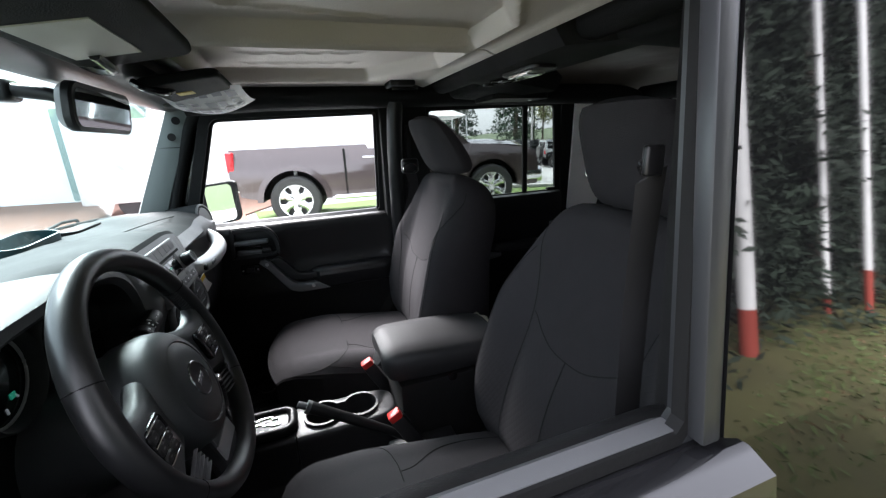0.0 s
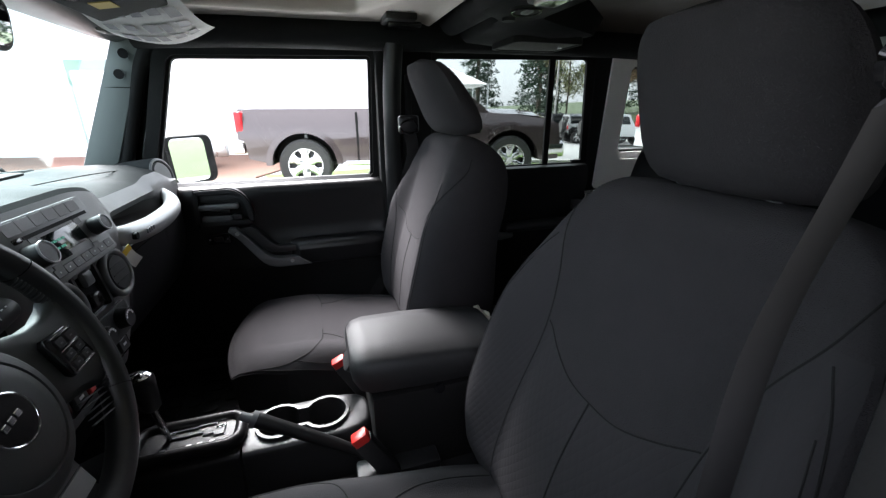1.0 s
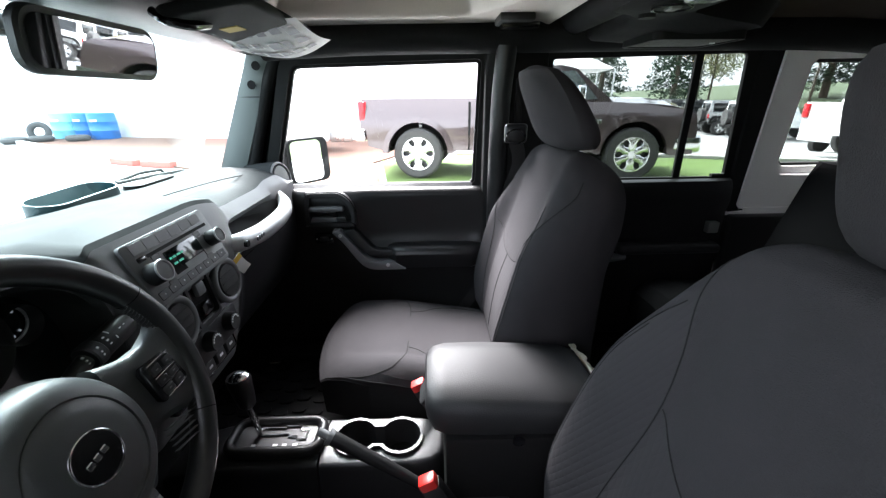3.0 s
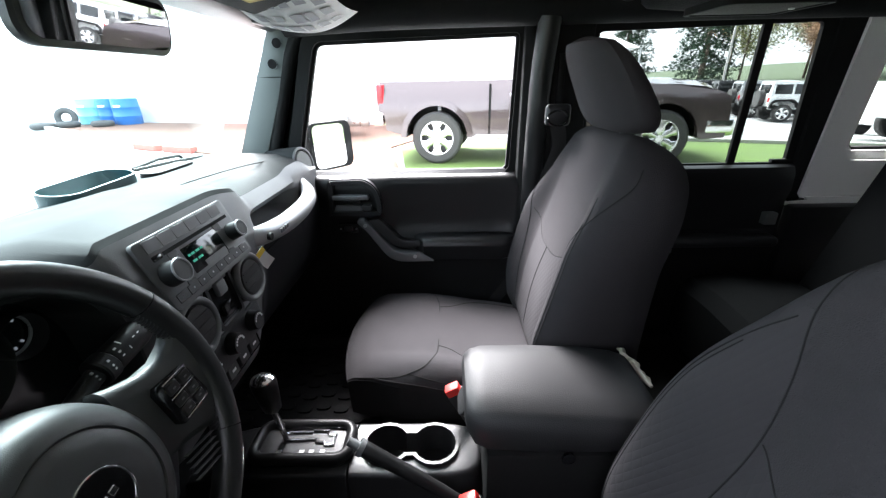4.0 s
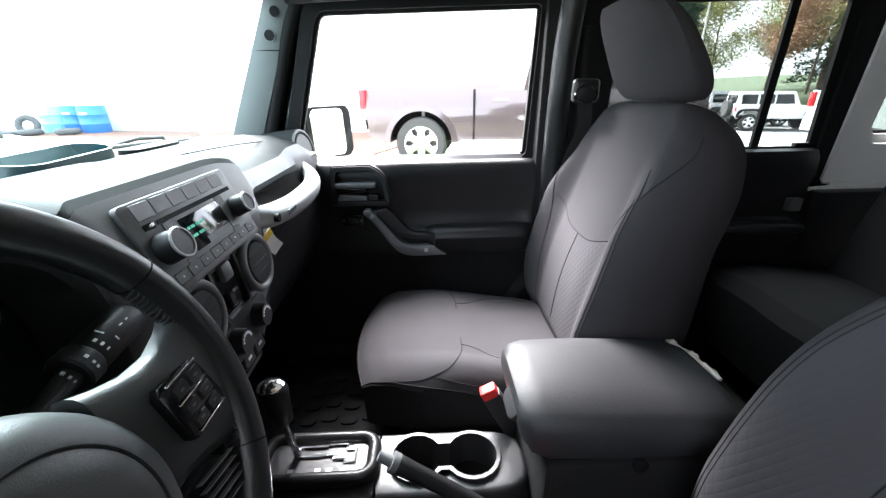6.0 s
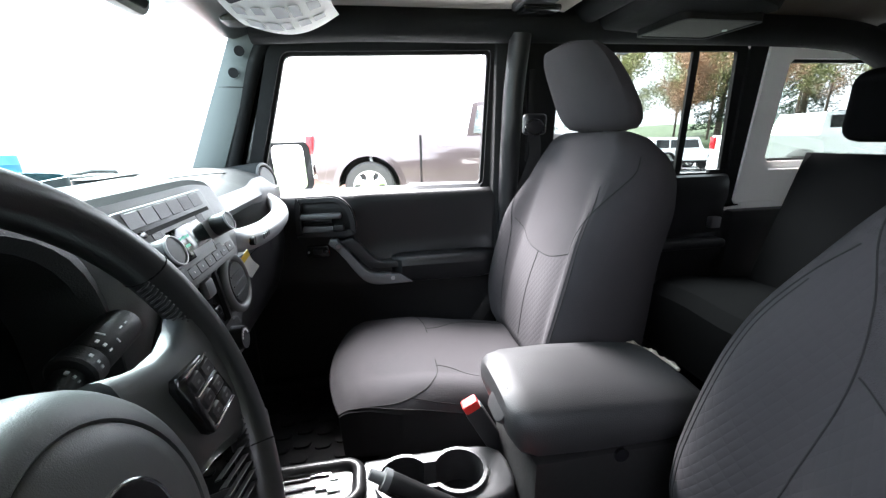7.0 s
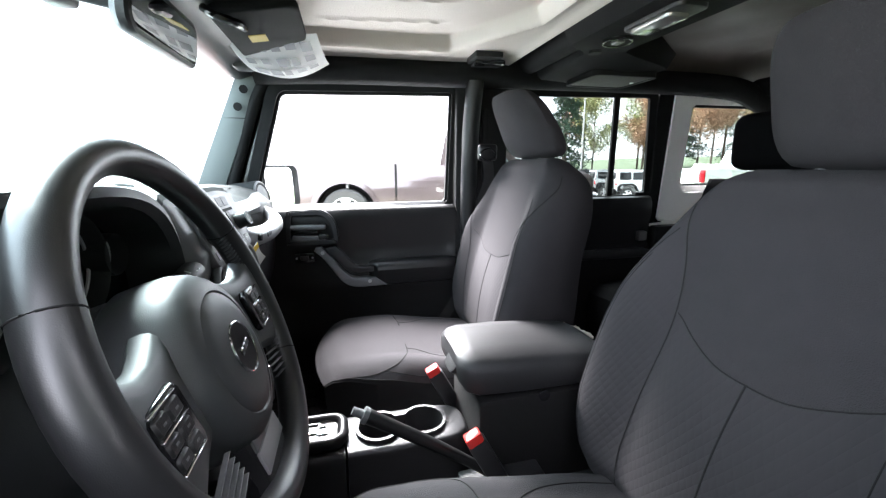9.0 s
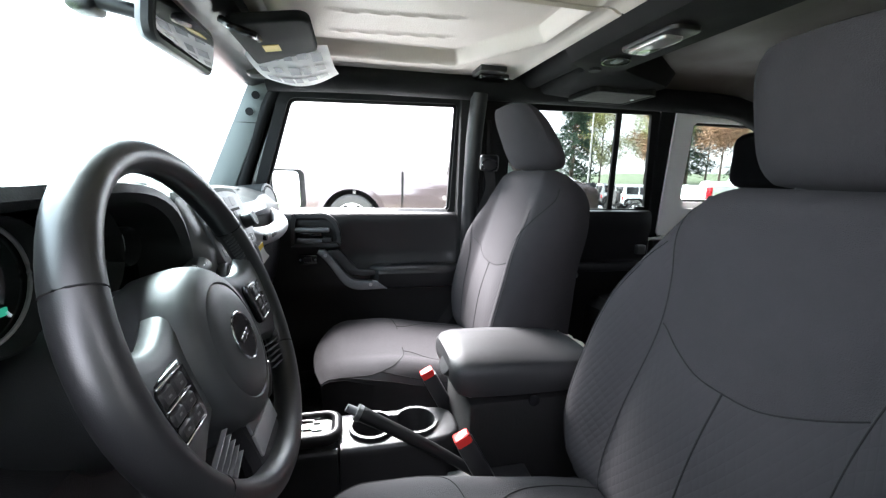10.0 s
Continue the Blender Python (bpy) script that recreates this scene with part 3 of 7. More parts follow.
part("removable_panel", roof_panel(0.004, 0.63), CREAM, roof, "pale cream moulded roof panel")
part("removable_panel", roof_panel(-0.63, -0.004), CREAM, roof, "pale cream moulded roof panel")
bm = bmesh.new()
prism(bm, [(-0.595, 1.668), (-0.595, 1.70), (-0.54, 1.76), (-0.4, 1.81), (2.2, 1.81), (2.25, 1.7), (2.25, 1.66), (2.2, 1.66), (2.18, 1.77), (0.42, 1.77), (-0.42, 1.77), (-0.5, 1.745), (-0.56, 1.70), (-0.575, 1.668)], "y", -0.66, 0.66)
part("outer_shell", bm, BODYPAINT, roof)
bm = bmesh.new()
rings = []
for x in [0.42 + 0.0445 * i for i in range(41)]:
    rib = 0.006 * max(0, math.cos((x - 0.6) * 2 * math.pi / 0.33)) ** 12
    rings.append([(x, -0.66 + 1.32 * j / 24, 1.735 + rib - 0.08 * step(0.47, 0.66, abs(-0.66 + 1.32 * j / 24))) for j in range(25)])
rows = [[bm.verts.new(p) for p in r] for r in rings]
for a, b in zip(rows, rows[1:]):
    for i in range(24):
        bm.faces.new((a[i], a[i + 1], b[i + 1], b[i]))
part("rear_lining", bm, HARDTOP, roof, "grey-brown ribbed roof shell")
for side in (1, -1):
    bm = bmesh.new()
    prism(bm, [(0.63, 1.66), (0.69, 1.655), (0.70, 1.70), (0.66, 1.80), (0.60, 1.80), (0.625, 1.70)], "x", -0.5, 1.1)
    for v in bm.verts:
        v.co.y *= side
    part("side_rail", bm, SOFT, roof)

# windscreen frame
ws = thing("windscreen", "windscreen with grey plastic pillar covers", "windscreen", (-0.7, 0, 1.25), kind="structure")
for side in (1, -1):
    bm = bmesh.new()
    rings = []
    for t in [i / 12 for i in range(13)]:
        x, z = -0.655 + 0.165 * t, 1.24 + 0.40 * t
        w = 0.046 + 0.004 * math.cos(t * 3)
        rings.append([(x + dx * w, (0.692 + dy) * side, z) for dx, dy in ((-1, 0.06), (-1.05, 0.0), (-0.9, -0.016), (0.0, -0.022), (0.75, -0.012), (1.0, 0.01), (1.0, 0.06))])
    loft(bm, rings)
    post = part("pillar_cover", bm, PILLAR, ws, "grey plastic pillar cover with a painted green reflection tint")
    for hz in (1.535, 1.588):
        t = (hz - 1.24) / 0.40
        hx = -0.655 + 0.165 * t
        bm = bmesh.new()
        cyl(bm, (hx, 0.680 * side, hz), (hx, 0.6698 * side, hz), 0.0135, n=24)
        hole = part("bolt_hole", bm, THREAD, post, "dark round bolt recess")
        part("hole_rim", tube(bmesh.new(), [(hx + 0.0138 * math.cos(a * math.pi / 12), 0.6704 * side, hz + 0.0138 * math.sin(a * math.pi / 12)) for a in range(24)], 0.0011, 6, closed=True), PILLAR, hole)
    part("cover_seam", tube(bmesh.new(), [(-0.590, 0.678 * side, 1.5005), (-0.575, 0.6750 * side, 1.5005), (-0.547, 0.6702 * side, 1.5005), (-0.520, 0.6755 * side, 1.5005), (-0.508, 0.684 * side, 1.5005)], 0.0011, 5), THREAD, post)
    bm = bmesh.new()
    tube(bm, spline([(-0.60, 0.70 * side, 1.23), (-0.545, 0.70 * side, 1.40), (-0.47, 0.69 * side, 1.585), (-0.40, 0.683 * side, 1.632), (-0.2, 0.68 * side, 1.640)], 6), 0.020, 10)
    part("door_seal", bm, RUBBER, ws, "black rubber door seal")
    bm = bmesh.new()
    prism(bm, [(-0.655, 1.18), (-0.575, 1.18), (-0.405, 1.68), (-0.505, 1.68)], "y", 0.725 * side, 0.77 * side)
    part("outer_pillar", bm, BODYPAINT, ws, "black painted pillar")
bm = bmesh.new()
rings = []
for y in (-0.67, -0.6, -0.3, 0, 0.3, 0.6, 0.67):
    rings.append([(x, y, z) for x, z in ((-0.585, 1.655), (-0.57, 1.625), (-0.52, 1.615), (-0.465, 1.635), (-0.425, 1.665), (-0.42, 1.71), (-0.5, 1.735), (-0.58, 1.70))])
loft(bm, rings)
part("header_trim", bm, SOFT, ws, "black plastic header cover")
bm = bmesh.new()
prism(bm, [(-0.800, 1.235), (-0.795, 1.235), (-0.575, 1.665), (-0.580, 1.665)], "y", -0.70, 0.70)
part("pane", bm, SCREENGLASS, ws, "faintly blue-green windscreen glass", smooth=False)

# padded roll bars
bars = thing("roll_bar", "black padded roll bar frame under the roof", "roll bar", (0.3, 0, 1.65), kind="structure")
for side in (1, -1):
    bm = bmesh.new()
    tube(bm, spline([(-0.47, 0.635 * side, 1.640), (-0.2, 0.638 * side, 1.652), (0.15, 0.635 * side, 1.655), (0.35, 0.62 * side, 1.655), (0.8, 0.60 * side, 1.655), (1.2, 0.585 * side, 1.648), (1.4, 0.575 * side, 1.612), (1.62, 0.57 * side, 1.48), (1.82, 0.57 * side, 1.2), (1.86, 0.57 * side, 0.8)], 6), 0.043, 14)
    part("side_bar", bm, CLOTHBAR, bars, "black padded bar")
bm = bmesh.new()
tube(bm, [(0.415, -0.62 + 0.124 * i, 1.690) for i in range(11)], 0.036, 20)
part("cross_bar", bm, CLOTHBAR, bars)
bm = bmesh.new()
tube(bm, [(1.42, -0.58 + 0.116 * i, 1.645) for i in range(11)], 0.036, 14)
part("cross_bar", bm, CLOTHBAR, bars)
# ------------------------------------------------------------ dashboard
dash = thing("dashboard", "black plastic dashboard with centre stack and grab bar", "dashboard", (-0.6, 0, FLOOR))
TOP = [(-0.86, 1.16), (-0.86, 1.262), (-0.80, 1.280), (-0.72, 1.292), (-0.62, 1.297), (-0.55, 1.293), (-0.505, 1.280)]


def dash_ring(y):
    """Outline of the dash at y: the top pad, a brow, the face below and the foot well."""
    stack = step(-0.175, -0.120, y) * (1 - step(0.135, 0.26, y))
    pocket = step(0.195, 0.25, y) * (1 - step(0.455, 0.53, y))
    driver = 1 - step(-0.16, -0.12, y)
    end = step(0.60, 0.69, abs(y))
    up = 0.008 * stack + 0.0 * driver - 0.02 * end - 0.012 * pocket
    cave = step(-0.63, -0.59, y) * (1 - step(-0.175, -0.145, y))
    fx = 0.026 * stack - 0.015 * driver - 0.085 * cave
    brow = step(-0.19, -0.12, y) * (1 - step(0.10, 0.30, y))
    ring = [(x - 0.055 * cave * step(-0.57, -0.505, x) + 0.047 * brow * step(-0.56, -0.505, x), z + up * step(-0.8, -0.55, x) + 0.020 * brow * step(-0.62, -0.505, x)) for x, z in TOP]
    ring += [(-0.487 - 0.058 * cave + 0.030 * brow, 1.2715 + up + 0.021 * brow)]
    ring += [(-0.472 - 0.06 * cave + fx * 0.3 + 0.0095 * brow, 1.258 + up + 0.018 * brow), (-0.462 - 0.045 * cave + fx * 0.55, 1.235)]
    ring += [(-0.463 - 0.035 * cave - 0.02 * pocket + fx * 0.65, 1.218 - 0.004 * pocket), (-0.463 - 0.03 * cave - 0.085 * pocket + fx * 0.7, 1.213 - 0.01 * pocket),
             (-0.462 - 0.03 * cave - 0.09 * pocket + fx * 0.75, 1.185 - 0.012 * pocket), (-0.460 - 0.03 * pocket + fx * 0.8, 1.165 - 0.005 * pocket), (-0.458 + fx * 0.9, 1.145)]
    ring += [(-0.46 + fx, 1.08), (-0.475 + fx * 1.1, 1.00), (-0.50 + fx * 1.3, 0.93), (-0.56 + fx * 1.2, 0.87), (-0.75, 0.84), (-0.86, 0.86)]
    lean_face = ((1.05, -0.436), (1.10, -0.433), (1.145, -0.432), (1.18, -0.424), (1.205, -0.421), (1.235, -0.432), (1.262, -0.443), (1.285, -0.453), (1.300, -0.464), (1.315, -0.480))
    ring = [(x + stack * (lerp(lean_face, z) - x) * (x > -0.53 and z > 1.05), z) for x, z in ring]
    return [(x, y, z) for x, z in ring]


bm = bmesh.new()
ys = [-0.70 + 0.01 * i for i in range(51)] + [-0.195 + 0.005 * i for i in range(100)] + [0.31 + 0.01 * i for i in range(40)]
loft(bm, [dash_ring(y)[:8] for y in ys], closed=False)
part("dash_top", bm, DASH, dash, "grained black dash top")
bm = bmesh.new()
GLOVE = 0.165
loft(bm, [dash_ring(y)[7:] + dash_ring(y)[:1] for y in ys if y < GLOVE + 1e-6], closed=False)
loft(bm, [dash_ring(y)[7:14] for y in ys if y > GLOVE - 1e-6], closed=False)
for y in (ys[0], ys[-1]):
    bm.faces.new([bm.verts.new(p) for p in dash_ring(y)])
part("dash_face", bm, STACKP, dash, "grained slate grey dash face")
bm = bmesh.new()
loft(bm, [dash_ring(y)[13:] + dash_ring(y)[:1] for y in ys if y > GLOVE - 1e-6], closed=False)
part("glove_box", bm, SOFT, dash, "black glove box below the grab bar")
# seam of the airbag lid
bm = bmesh.new()
tube(bm, spline([(-0.585, 0.20, 1.2975), (-0.575, 0.30, 1.296), (-0.558, 0.42, 1.293), (-0.535, 0.54, 1.287)], 6), 0.0012, 6)
part("airbag_seam", bm, THREAD, dash)
# tray on the dash top; windscreen glare is painted in as its teal colour
TEAL = mat("glare_teal_plastic", (0.010, 0.036, 0.042), 0.35, grain=0.2)
bm = bmesh.new()
frame_ring(bm, rrect(0.085, 0.200, 0.040, 8, -0.772, 0.222), rrect(0.077, 0.192, 0.036, 8, -0.772, 0.222), "z", 1.262, 1.306)
for v in bm.verts:
    v.co.z += (0.10 * (-0.772 - v.co.x) + 0.04 * (v.co.y - 0.185)) if v.co.z > 1.29 else 0
tray = part("dash_tray", bm, TEAL, dash, "open tray on the dash top, teal painted in for glare")
part("tray_floor", prism(bmesh.new(), rrect(0.079, 0.194, 0.037, 8, -0.772, 0.222), "z", 1.270, 1.2820), TEAL, tray)
part("defrost_slot", prism(bmesh.new(), rrect(0.05, 0.16, 0.02, 4, -0.745, 0.425), "z", 1.27, 1.2955, 0.002), RUBBER, dash, "black defroster slot")


def face(x, y0, z0, rake=0.10):
    """A frame on the centre stack: u to the right, v up, out towards the seats."""
    c = 1 / math.sqrt(1 + rake * rake)
    return Matrix.Translation((x, y0, z0)) @ Matrix(((0, -rake * c, c, 0), (1, 0, 0, 0), (0, c, rake * c, 0), (0, 0, 0, 1)))


def put(bm_, m):
    for v in bm_.verts:
        v.co = m @ v.co
    return bm_


# radio
STK = 0.010
RM = face(-0.436, STK, 1.250, 0.40)
radio = part("radio", put(prism(bmesh.new(), rrect(0.222, 0.108, 0.008, 3, 0.0, -0.008), "z", -0.02, 0.0035, 0.002), RM), STACKP, dash, "black car radio with a green display")
for i in range(6):
    part("preset_button", put(box(bmesh.new(), (-0.094 + 0.031 * i, 0.024, 0.001), (-0.0637 + 0.031 * i, 0.043, 0.0042), 0.0008, 1), RM), STACKP, radio)
part("disc_slot", put(box(bmesh.new(), (-0.072, 0.0135, 0.001), (0.098, 0.0190, 0.0040)), RM), RUBBER, radio)
part("eject_button", put(box(bmesh.new(), (-0.094, 0.012, 0.001), (-0.076, 0.020, 0.0056), 0.002), RM), GLOSS, radio)
part("display", put(box(bmesh.new(), (-0.042, -0.034, 0.001), (0.052, 0.009, 0.0042), 0.001), RM), SCREEN, radio, "dark display")
for u, v, w in ((-0.036, -0.007, 0.006), (-0.028, -0.007, 0.008), (-0.017, -0.007, 0.010), (-0.005, -0.007, 0.006), (-0.034, -0.018, 0.010), (-0.020, -0.018, 0.012)):
    part("display_text", put(box(bmesh.new(), (u, v, 0.0041), (u + w, v + 0.0036, 0.0045)), RM), GREENLED, radio, "green lit bar")
part("display_strip", put(box(bmesh.new(), (-0.012, -0.034, 0.004), (0.048, -0.025, 0.0047)), RM), GREYP, radio)
for s, r in ((-1, 0.0185), (1, 0.0155)):
    kb = part("dial", put(cyl(bmesh.new(), (s * 0.085, -0.012, 0.003), (s * 0.085, -0.012, 0.026), r, r * 0.9, 28), RM), PLASTIC, radio, "ribbed black dial")
    part("dial_ring", put(tube(bmesh.new(), [(s * 0.085 + r * 0.9 * math.cos(a * math.pi / 14), -0.012 + r * 0.9 * math.sin(a * math.pi / 14), 0.026) for a in range(28)], 0.0016, 6, closed=True), RM), TRIMG, kb, "silver ring")
    for v in (-0.040, 0.008):
        part("side_button", put(box(bmesh.new(), (s * 0.058 - 0.010, v - 0.006, 0.001), (s * 0.058 + 0.010, v + 0.006, 0.0043), 0.001, 1), RM), PLASTIC, radio)
for i in range(8):
    b_ = part("lower_button", put(box(bmesh.new(), (-0.100 + 0.0255 * i, -0.054, 0.001), (-0.0755 + 0.0255 * i, -0.040, 0.0043), 0.0008, 1), RM), PLASTIC, radio)
    part("button_mark", put(box(bmesh.new(), (-0.0895 + 0.0255 * i, -0.048, 0.0042), (-0.0870 + 0.0255 * i, -0.0455, 0.0046)), RM), MARK, b_)
# round vents
VM = face(-0.428, STK, 1.150, 0.16)


def round_vent(m, u, v, r, name="air_vent"):
    base = part(name, put(cyl(bmesh.new(), (u, v, -0.02), (u, v, 0.016), r * 1.12, r, 36), m), PLASTIC, dash, "round black air vent")
    ring = bmesh.new()
    tube(ring, [(u + r * 0.96 * math.cos(a * math.pi / 20), v + r * 0.96 * math.sin(a * math.pi / 20), 0.016) for a in range(40)], r * 0.15, 10, closed=True)
    part("bezel_ring", put(ring, m), GREYP, base, "grey bezel ring")
    part("vent_disc", put(cyl(bmesh.new(), (u, v, 0.012), (u, v, 0.021), r * 0.82, r * 0.74, 36), m), PLASTIC, base)
    for k in (-0.35, 0.0, 0.35):
        part("vent_fin", put(box(bmesh.new(), (u - r * 0.6, v + r * k - 0.001, 0.020), (u + r * 0.6, v + r * k + 0.001, 0.0222)), m), PLASTIC, base)


round_vent(VM, 0.083, -0.002, 0.043)
round_vent(VM, -0.083, -0.002, 0.043)
# pocket between the vents
pk = part("pocket_bezel", put(frame_ring(bmesh.new(), rrect(0.075, 0.10, 0.010, 4, 0.0, 0.004), rrect(0.062, 0.086, 0.006, 4, 0.0, 0.004), "z", 0.0, 0.014), VM), PLASTIC, dash)
part("pocket", put(box(bmesh.new(), (-0.032, -0.04, 0.004), (0.032, 0.048, 0.008)), VM), GLOSS, pk)
part("toggle", put(box(bmesh.new(), (-0.012, 0.008, 0.006), (0.014, 0.034, 0.018), 0.005, 2), VM), GREYP, pk, "grey toggle")
part("toggle", put(box(bmesh.new(), (-0.014, -0.030, 0.006), (0.014, -0.006, 0.016), 0.005, 2), VM), GLOSS, pk)
# climate knobs and switches
CM = face(-0.432, STK, 1.054, 0.10)
clim = part("climate_panel", put(prism(bmesh.new(), rrect(0.235, 0.060, 0.012, 4), "z", -0.015, 0.006, 0.002), CM), PLASTIC, dash)
for u in (-0.075, 0.0, 0.075):
    kn = part("climate_knob", put(cyl(bmesh.new(), (u, 0.004, 0.004), (u, 0.004, 0.024), 0.021, 0.018, 24), CM), PLASTIC, clim, "round knob with white marks")
    for a in range(7):
        q = math.pi * (0.1 + 0.8 * a / 6)
        part("knob_mark", put(box(bmesh.new(), (u + 0.0125 * math.cos(q) - 0.0018, 0.004 + 0.0125 * math.sin(q) - 0.0018, 0.0235), (u + 0.0125 * math.cos(q) + 0.0018, 0.004 + 0.0125 * math.sin(q) + 0.0018, 0.0247)), CM), MARK, kn)
SM = face(-0.446, STK, 0.998, 0.14)
sw = part("switch_row", put(prism(bmesh.new(), rrect(0.225, 0.042, 0.008, 3), "z", -0.015, 0.006, 0.002), SM), GLOSS, dash, "row of black switches")
for i in range(5):
    part("rocker_switch", put(box(bmesh.new(), (-0.100 + 0.041 * i, -0.014, 0.004), (-0.064 + 0.041 * i, 0.014, 0.012), 0.003, 1), SM), REDP if i == 1 else PLASTIC, sw, "red rocker switch" if i == 1 else "")
    part("switch_mark", put(box(bmesh.new(), (-0.088 + 0.041 * i, -0.002, 0.0118), (-0.076 + 0.041 * i, 0.003, 0.0123)), SM), MARK, sw)
# end speakers
for side in (1, -1):
    m = Matrix.Translation((-0.492, side * 0.665, 1.252)) @ Euler((0, radians(78), side * radians(-14))).to_matrix().to_4x4()
    sp = part("speaker_pod", put(cyl(bmesh.new(), (0, 0, -0.10), (0, 0, 0.006), 0.062, 0.052, 32), m), DASH, dash, "round speaker pod")
    part("speaker_ring", put(tube(bmesh.new(), [(0.047 * math.cos(a * math.pi / 18), 0.047 * math.sin(a * math.pi / 18), 0.007) for a in range(36)], 0.004, 8, closed=True), m), GREYP, sp)
    part("speaker_grille", put(cyl(bmesh.new(), (0, 0, 0.0), (0, 0, 0.010), 0.042, 0.036, 32), m), GREYP, sp, "grey round grille")
# grab bar
bm = bmesh.new()
gp = spline([(-0.462, 0.158, 1.197), (-0.442, 0.178, 1.196), (-0.428, 0.215, 1.190), (-0.418, 0.30, 1.184), (-0.414, 0.40, 1.186), (-0.422, 0.48, 1.190), (-0.440, 0.535, 1.200), (-0.470, 0.570, 1.214)], 6)
tube(bm, gp, [(0.0165 + 0.005 * math.sin(math.pi * i / (len(gp) - 1))) * min(1, 0.6 + 0.1 * i) for i in range(len(gp))], 14, flat=1.05)
gb = part("grab_bar", bm, TRIMG, dash, "silver-grey passenger grab bar")
part("bar_bolt", cyl(bmesh.new(), (-0.424, 0.20, 1.190), (-0.406, 0.20, 1.190), 0.008, n=16), RUBBER, gb)
for i, w in enumerate((0.008, 0.007, 0.008, 0.007)):
    part("embossed_mark", box(bmesh.new(), (-0.401, 0.232 + 0.0115 * i, 1.185), (-0.3975, 0.232 + 0.0115 * i + w, 1.195), 0.001, 1), GREYP, gb)
part("glove_box_seam", tube(bmesh.new(), spline([(-0.4585, 0.235, 1.128), (-0.4585, 0.40, 1.130), (-0.4600, 0.585, 1.126)], 6), 0.0012, 6), THREAD, dash)
# paper tag, curled towards its free end
TM = pose(-0.412, 0.156, 1.162, 35, 12, -18)


def tag_strip(v0, v1, proud):
    rings = []
    for i in range(9):
        v = v0 + (v1 - v0) * i / 8
        x = proud + 0.016 * min(0, v / 0.029) ** 2
        rings.append([(x, -0.013, v), (x, 0.013, v), (x - 0.0008, 0.013, v), (x - 0.0008, -0.013, v)])
    return put(loft(bmesh.new(), rings), TM)


tg = part("paper_tag", tag_strip(-0.022, 0.022, 0.0), PAPER, dash, "white and yellow paper tag")
part("tag_band", tag_strip(0.008, 0.0222, 0.0012), YELLOW, tg, "yellow band")
# instrument hood
bm = bmesh.new()
rings = []
for x, k, dz in ((-0.72, 0.90, -0.03), (-0.62, 0.97, -0.005), (-0.52, 1.0, 0.0), (-0.455, 1.0, 0.0), (-0.440, 0.985, -0.003), (-0.436, 0.95, -0.010), (-0.445, 0.92, -0.016), (-0.52, 0.89, -0.02), (-0.555, 0.86, -0.024)):
    ring = []
    for i in range(25):
        a = math.pi * i / 24
        yy = -0.392 + 0.252 * k * math.copysign(abs(math.cos(a)) ** 0.55, math.cos(a))
        zz = 1.13 + (0.202 * k) * math.sin(a) ** 0.55 + dz * 0.4
        ring.append((x, yy, zz))
    rings.append(ring)
loft(bm, rings, caps=False, closed=False)
part("instrument_hood", bm, HOODP, dash, "black hood over the instruments")
bm = bmesh.new()
box(bm, (-0.53, -0.585, 1.05), (-0.502, -0.165, 1.29), 0.004)
cl = part("instrument_panel", bm, SCREEN, dash, "dark instrument panel with round gauges")
for yy, r in ((-0.412, 0.052), (-0.298, 0.052), (-0.485, 0.022), (-0.226, 0.022)):
    part("gauge_cup", loft(bmesh.new(), [[(x_, yy + r_ * math.cos(a * math.pi / 20), 1.245 + r_ * math.sin(a * math.pi / 20)) for a in range(40)] for x_, r_ in ((-0.503, r * 1.02), (-0.482, r * 1.07), (-0.480, r * 1.10), (-0.483, r * 1.13), (-0.503, r * 1.14))], caps=False), HOODP, cl, "black cup round a gauge")
    part("gauge_ring", tube(bmesh.new(), [(-0.499, yy + r * math.cos(a * math.pi / 20), 1.245 + r * math.sin(a * math.pi / 20)) for a in range(40)], 0.0019, 6, closed=True), TRIMG, cl, "silver gauge ring")
    for a in range(9):
        q = radians(-40 + 260 * a / 8)
        part("gauge_mark", box(bmesh.new(), (-0.5025, -0.0012, r * 0.70), (-0.5005, 0.0012, r * 0.84), m=Matrix.Translation((0, yy, 1.245)) @ Matrix.Rotation(q, 4, "X")), GAUGELIT, cl)
part("indicator", box(bmesh.new(), (-0.5025, -0.396, 1.214), (-0.5005, -0.387, 1.221)), GREENLED, cl, "small lit green arrow")
bm = bmesh.new()
prism(bm, [(-0.62, 1.07), (-0.50, 1.10), (-0.45, 1.08), (-0.44, 1.0), (-0.47, 0.88), (-0.62, 0.84)], "y", -0.64, -0.14, 0.01)
part("knee_panel", bm, PLASTIC, dash)

# ------------------------------------------------------------ steering wheel
HUB = Vector((-0.350, -0.350, 1.188))
TILTW = 20
WM = Matrix.Translation(HUB) @ Euler((0, radians(90 - TILTW), 0)).to_matrix().to_4x4() @ Matrix.Rotation(radians(90), 4, "Z")
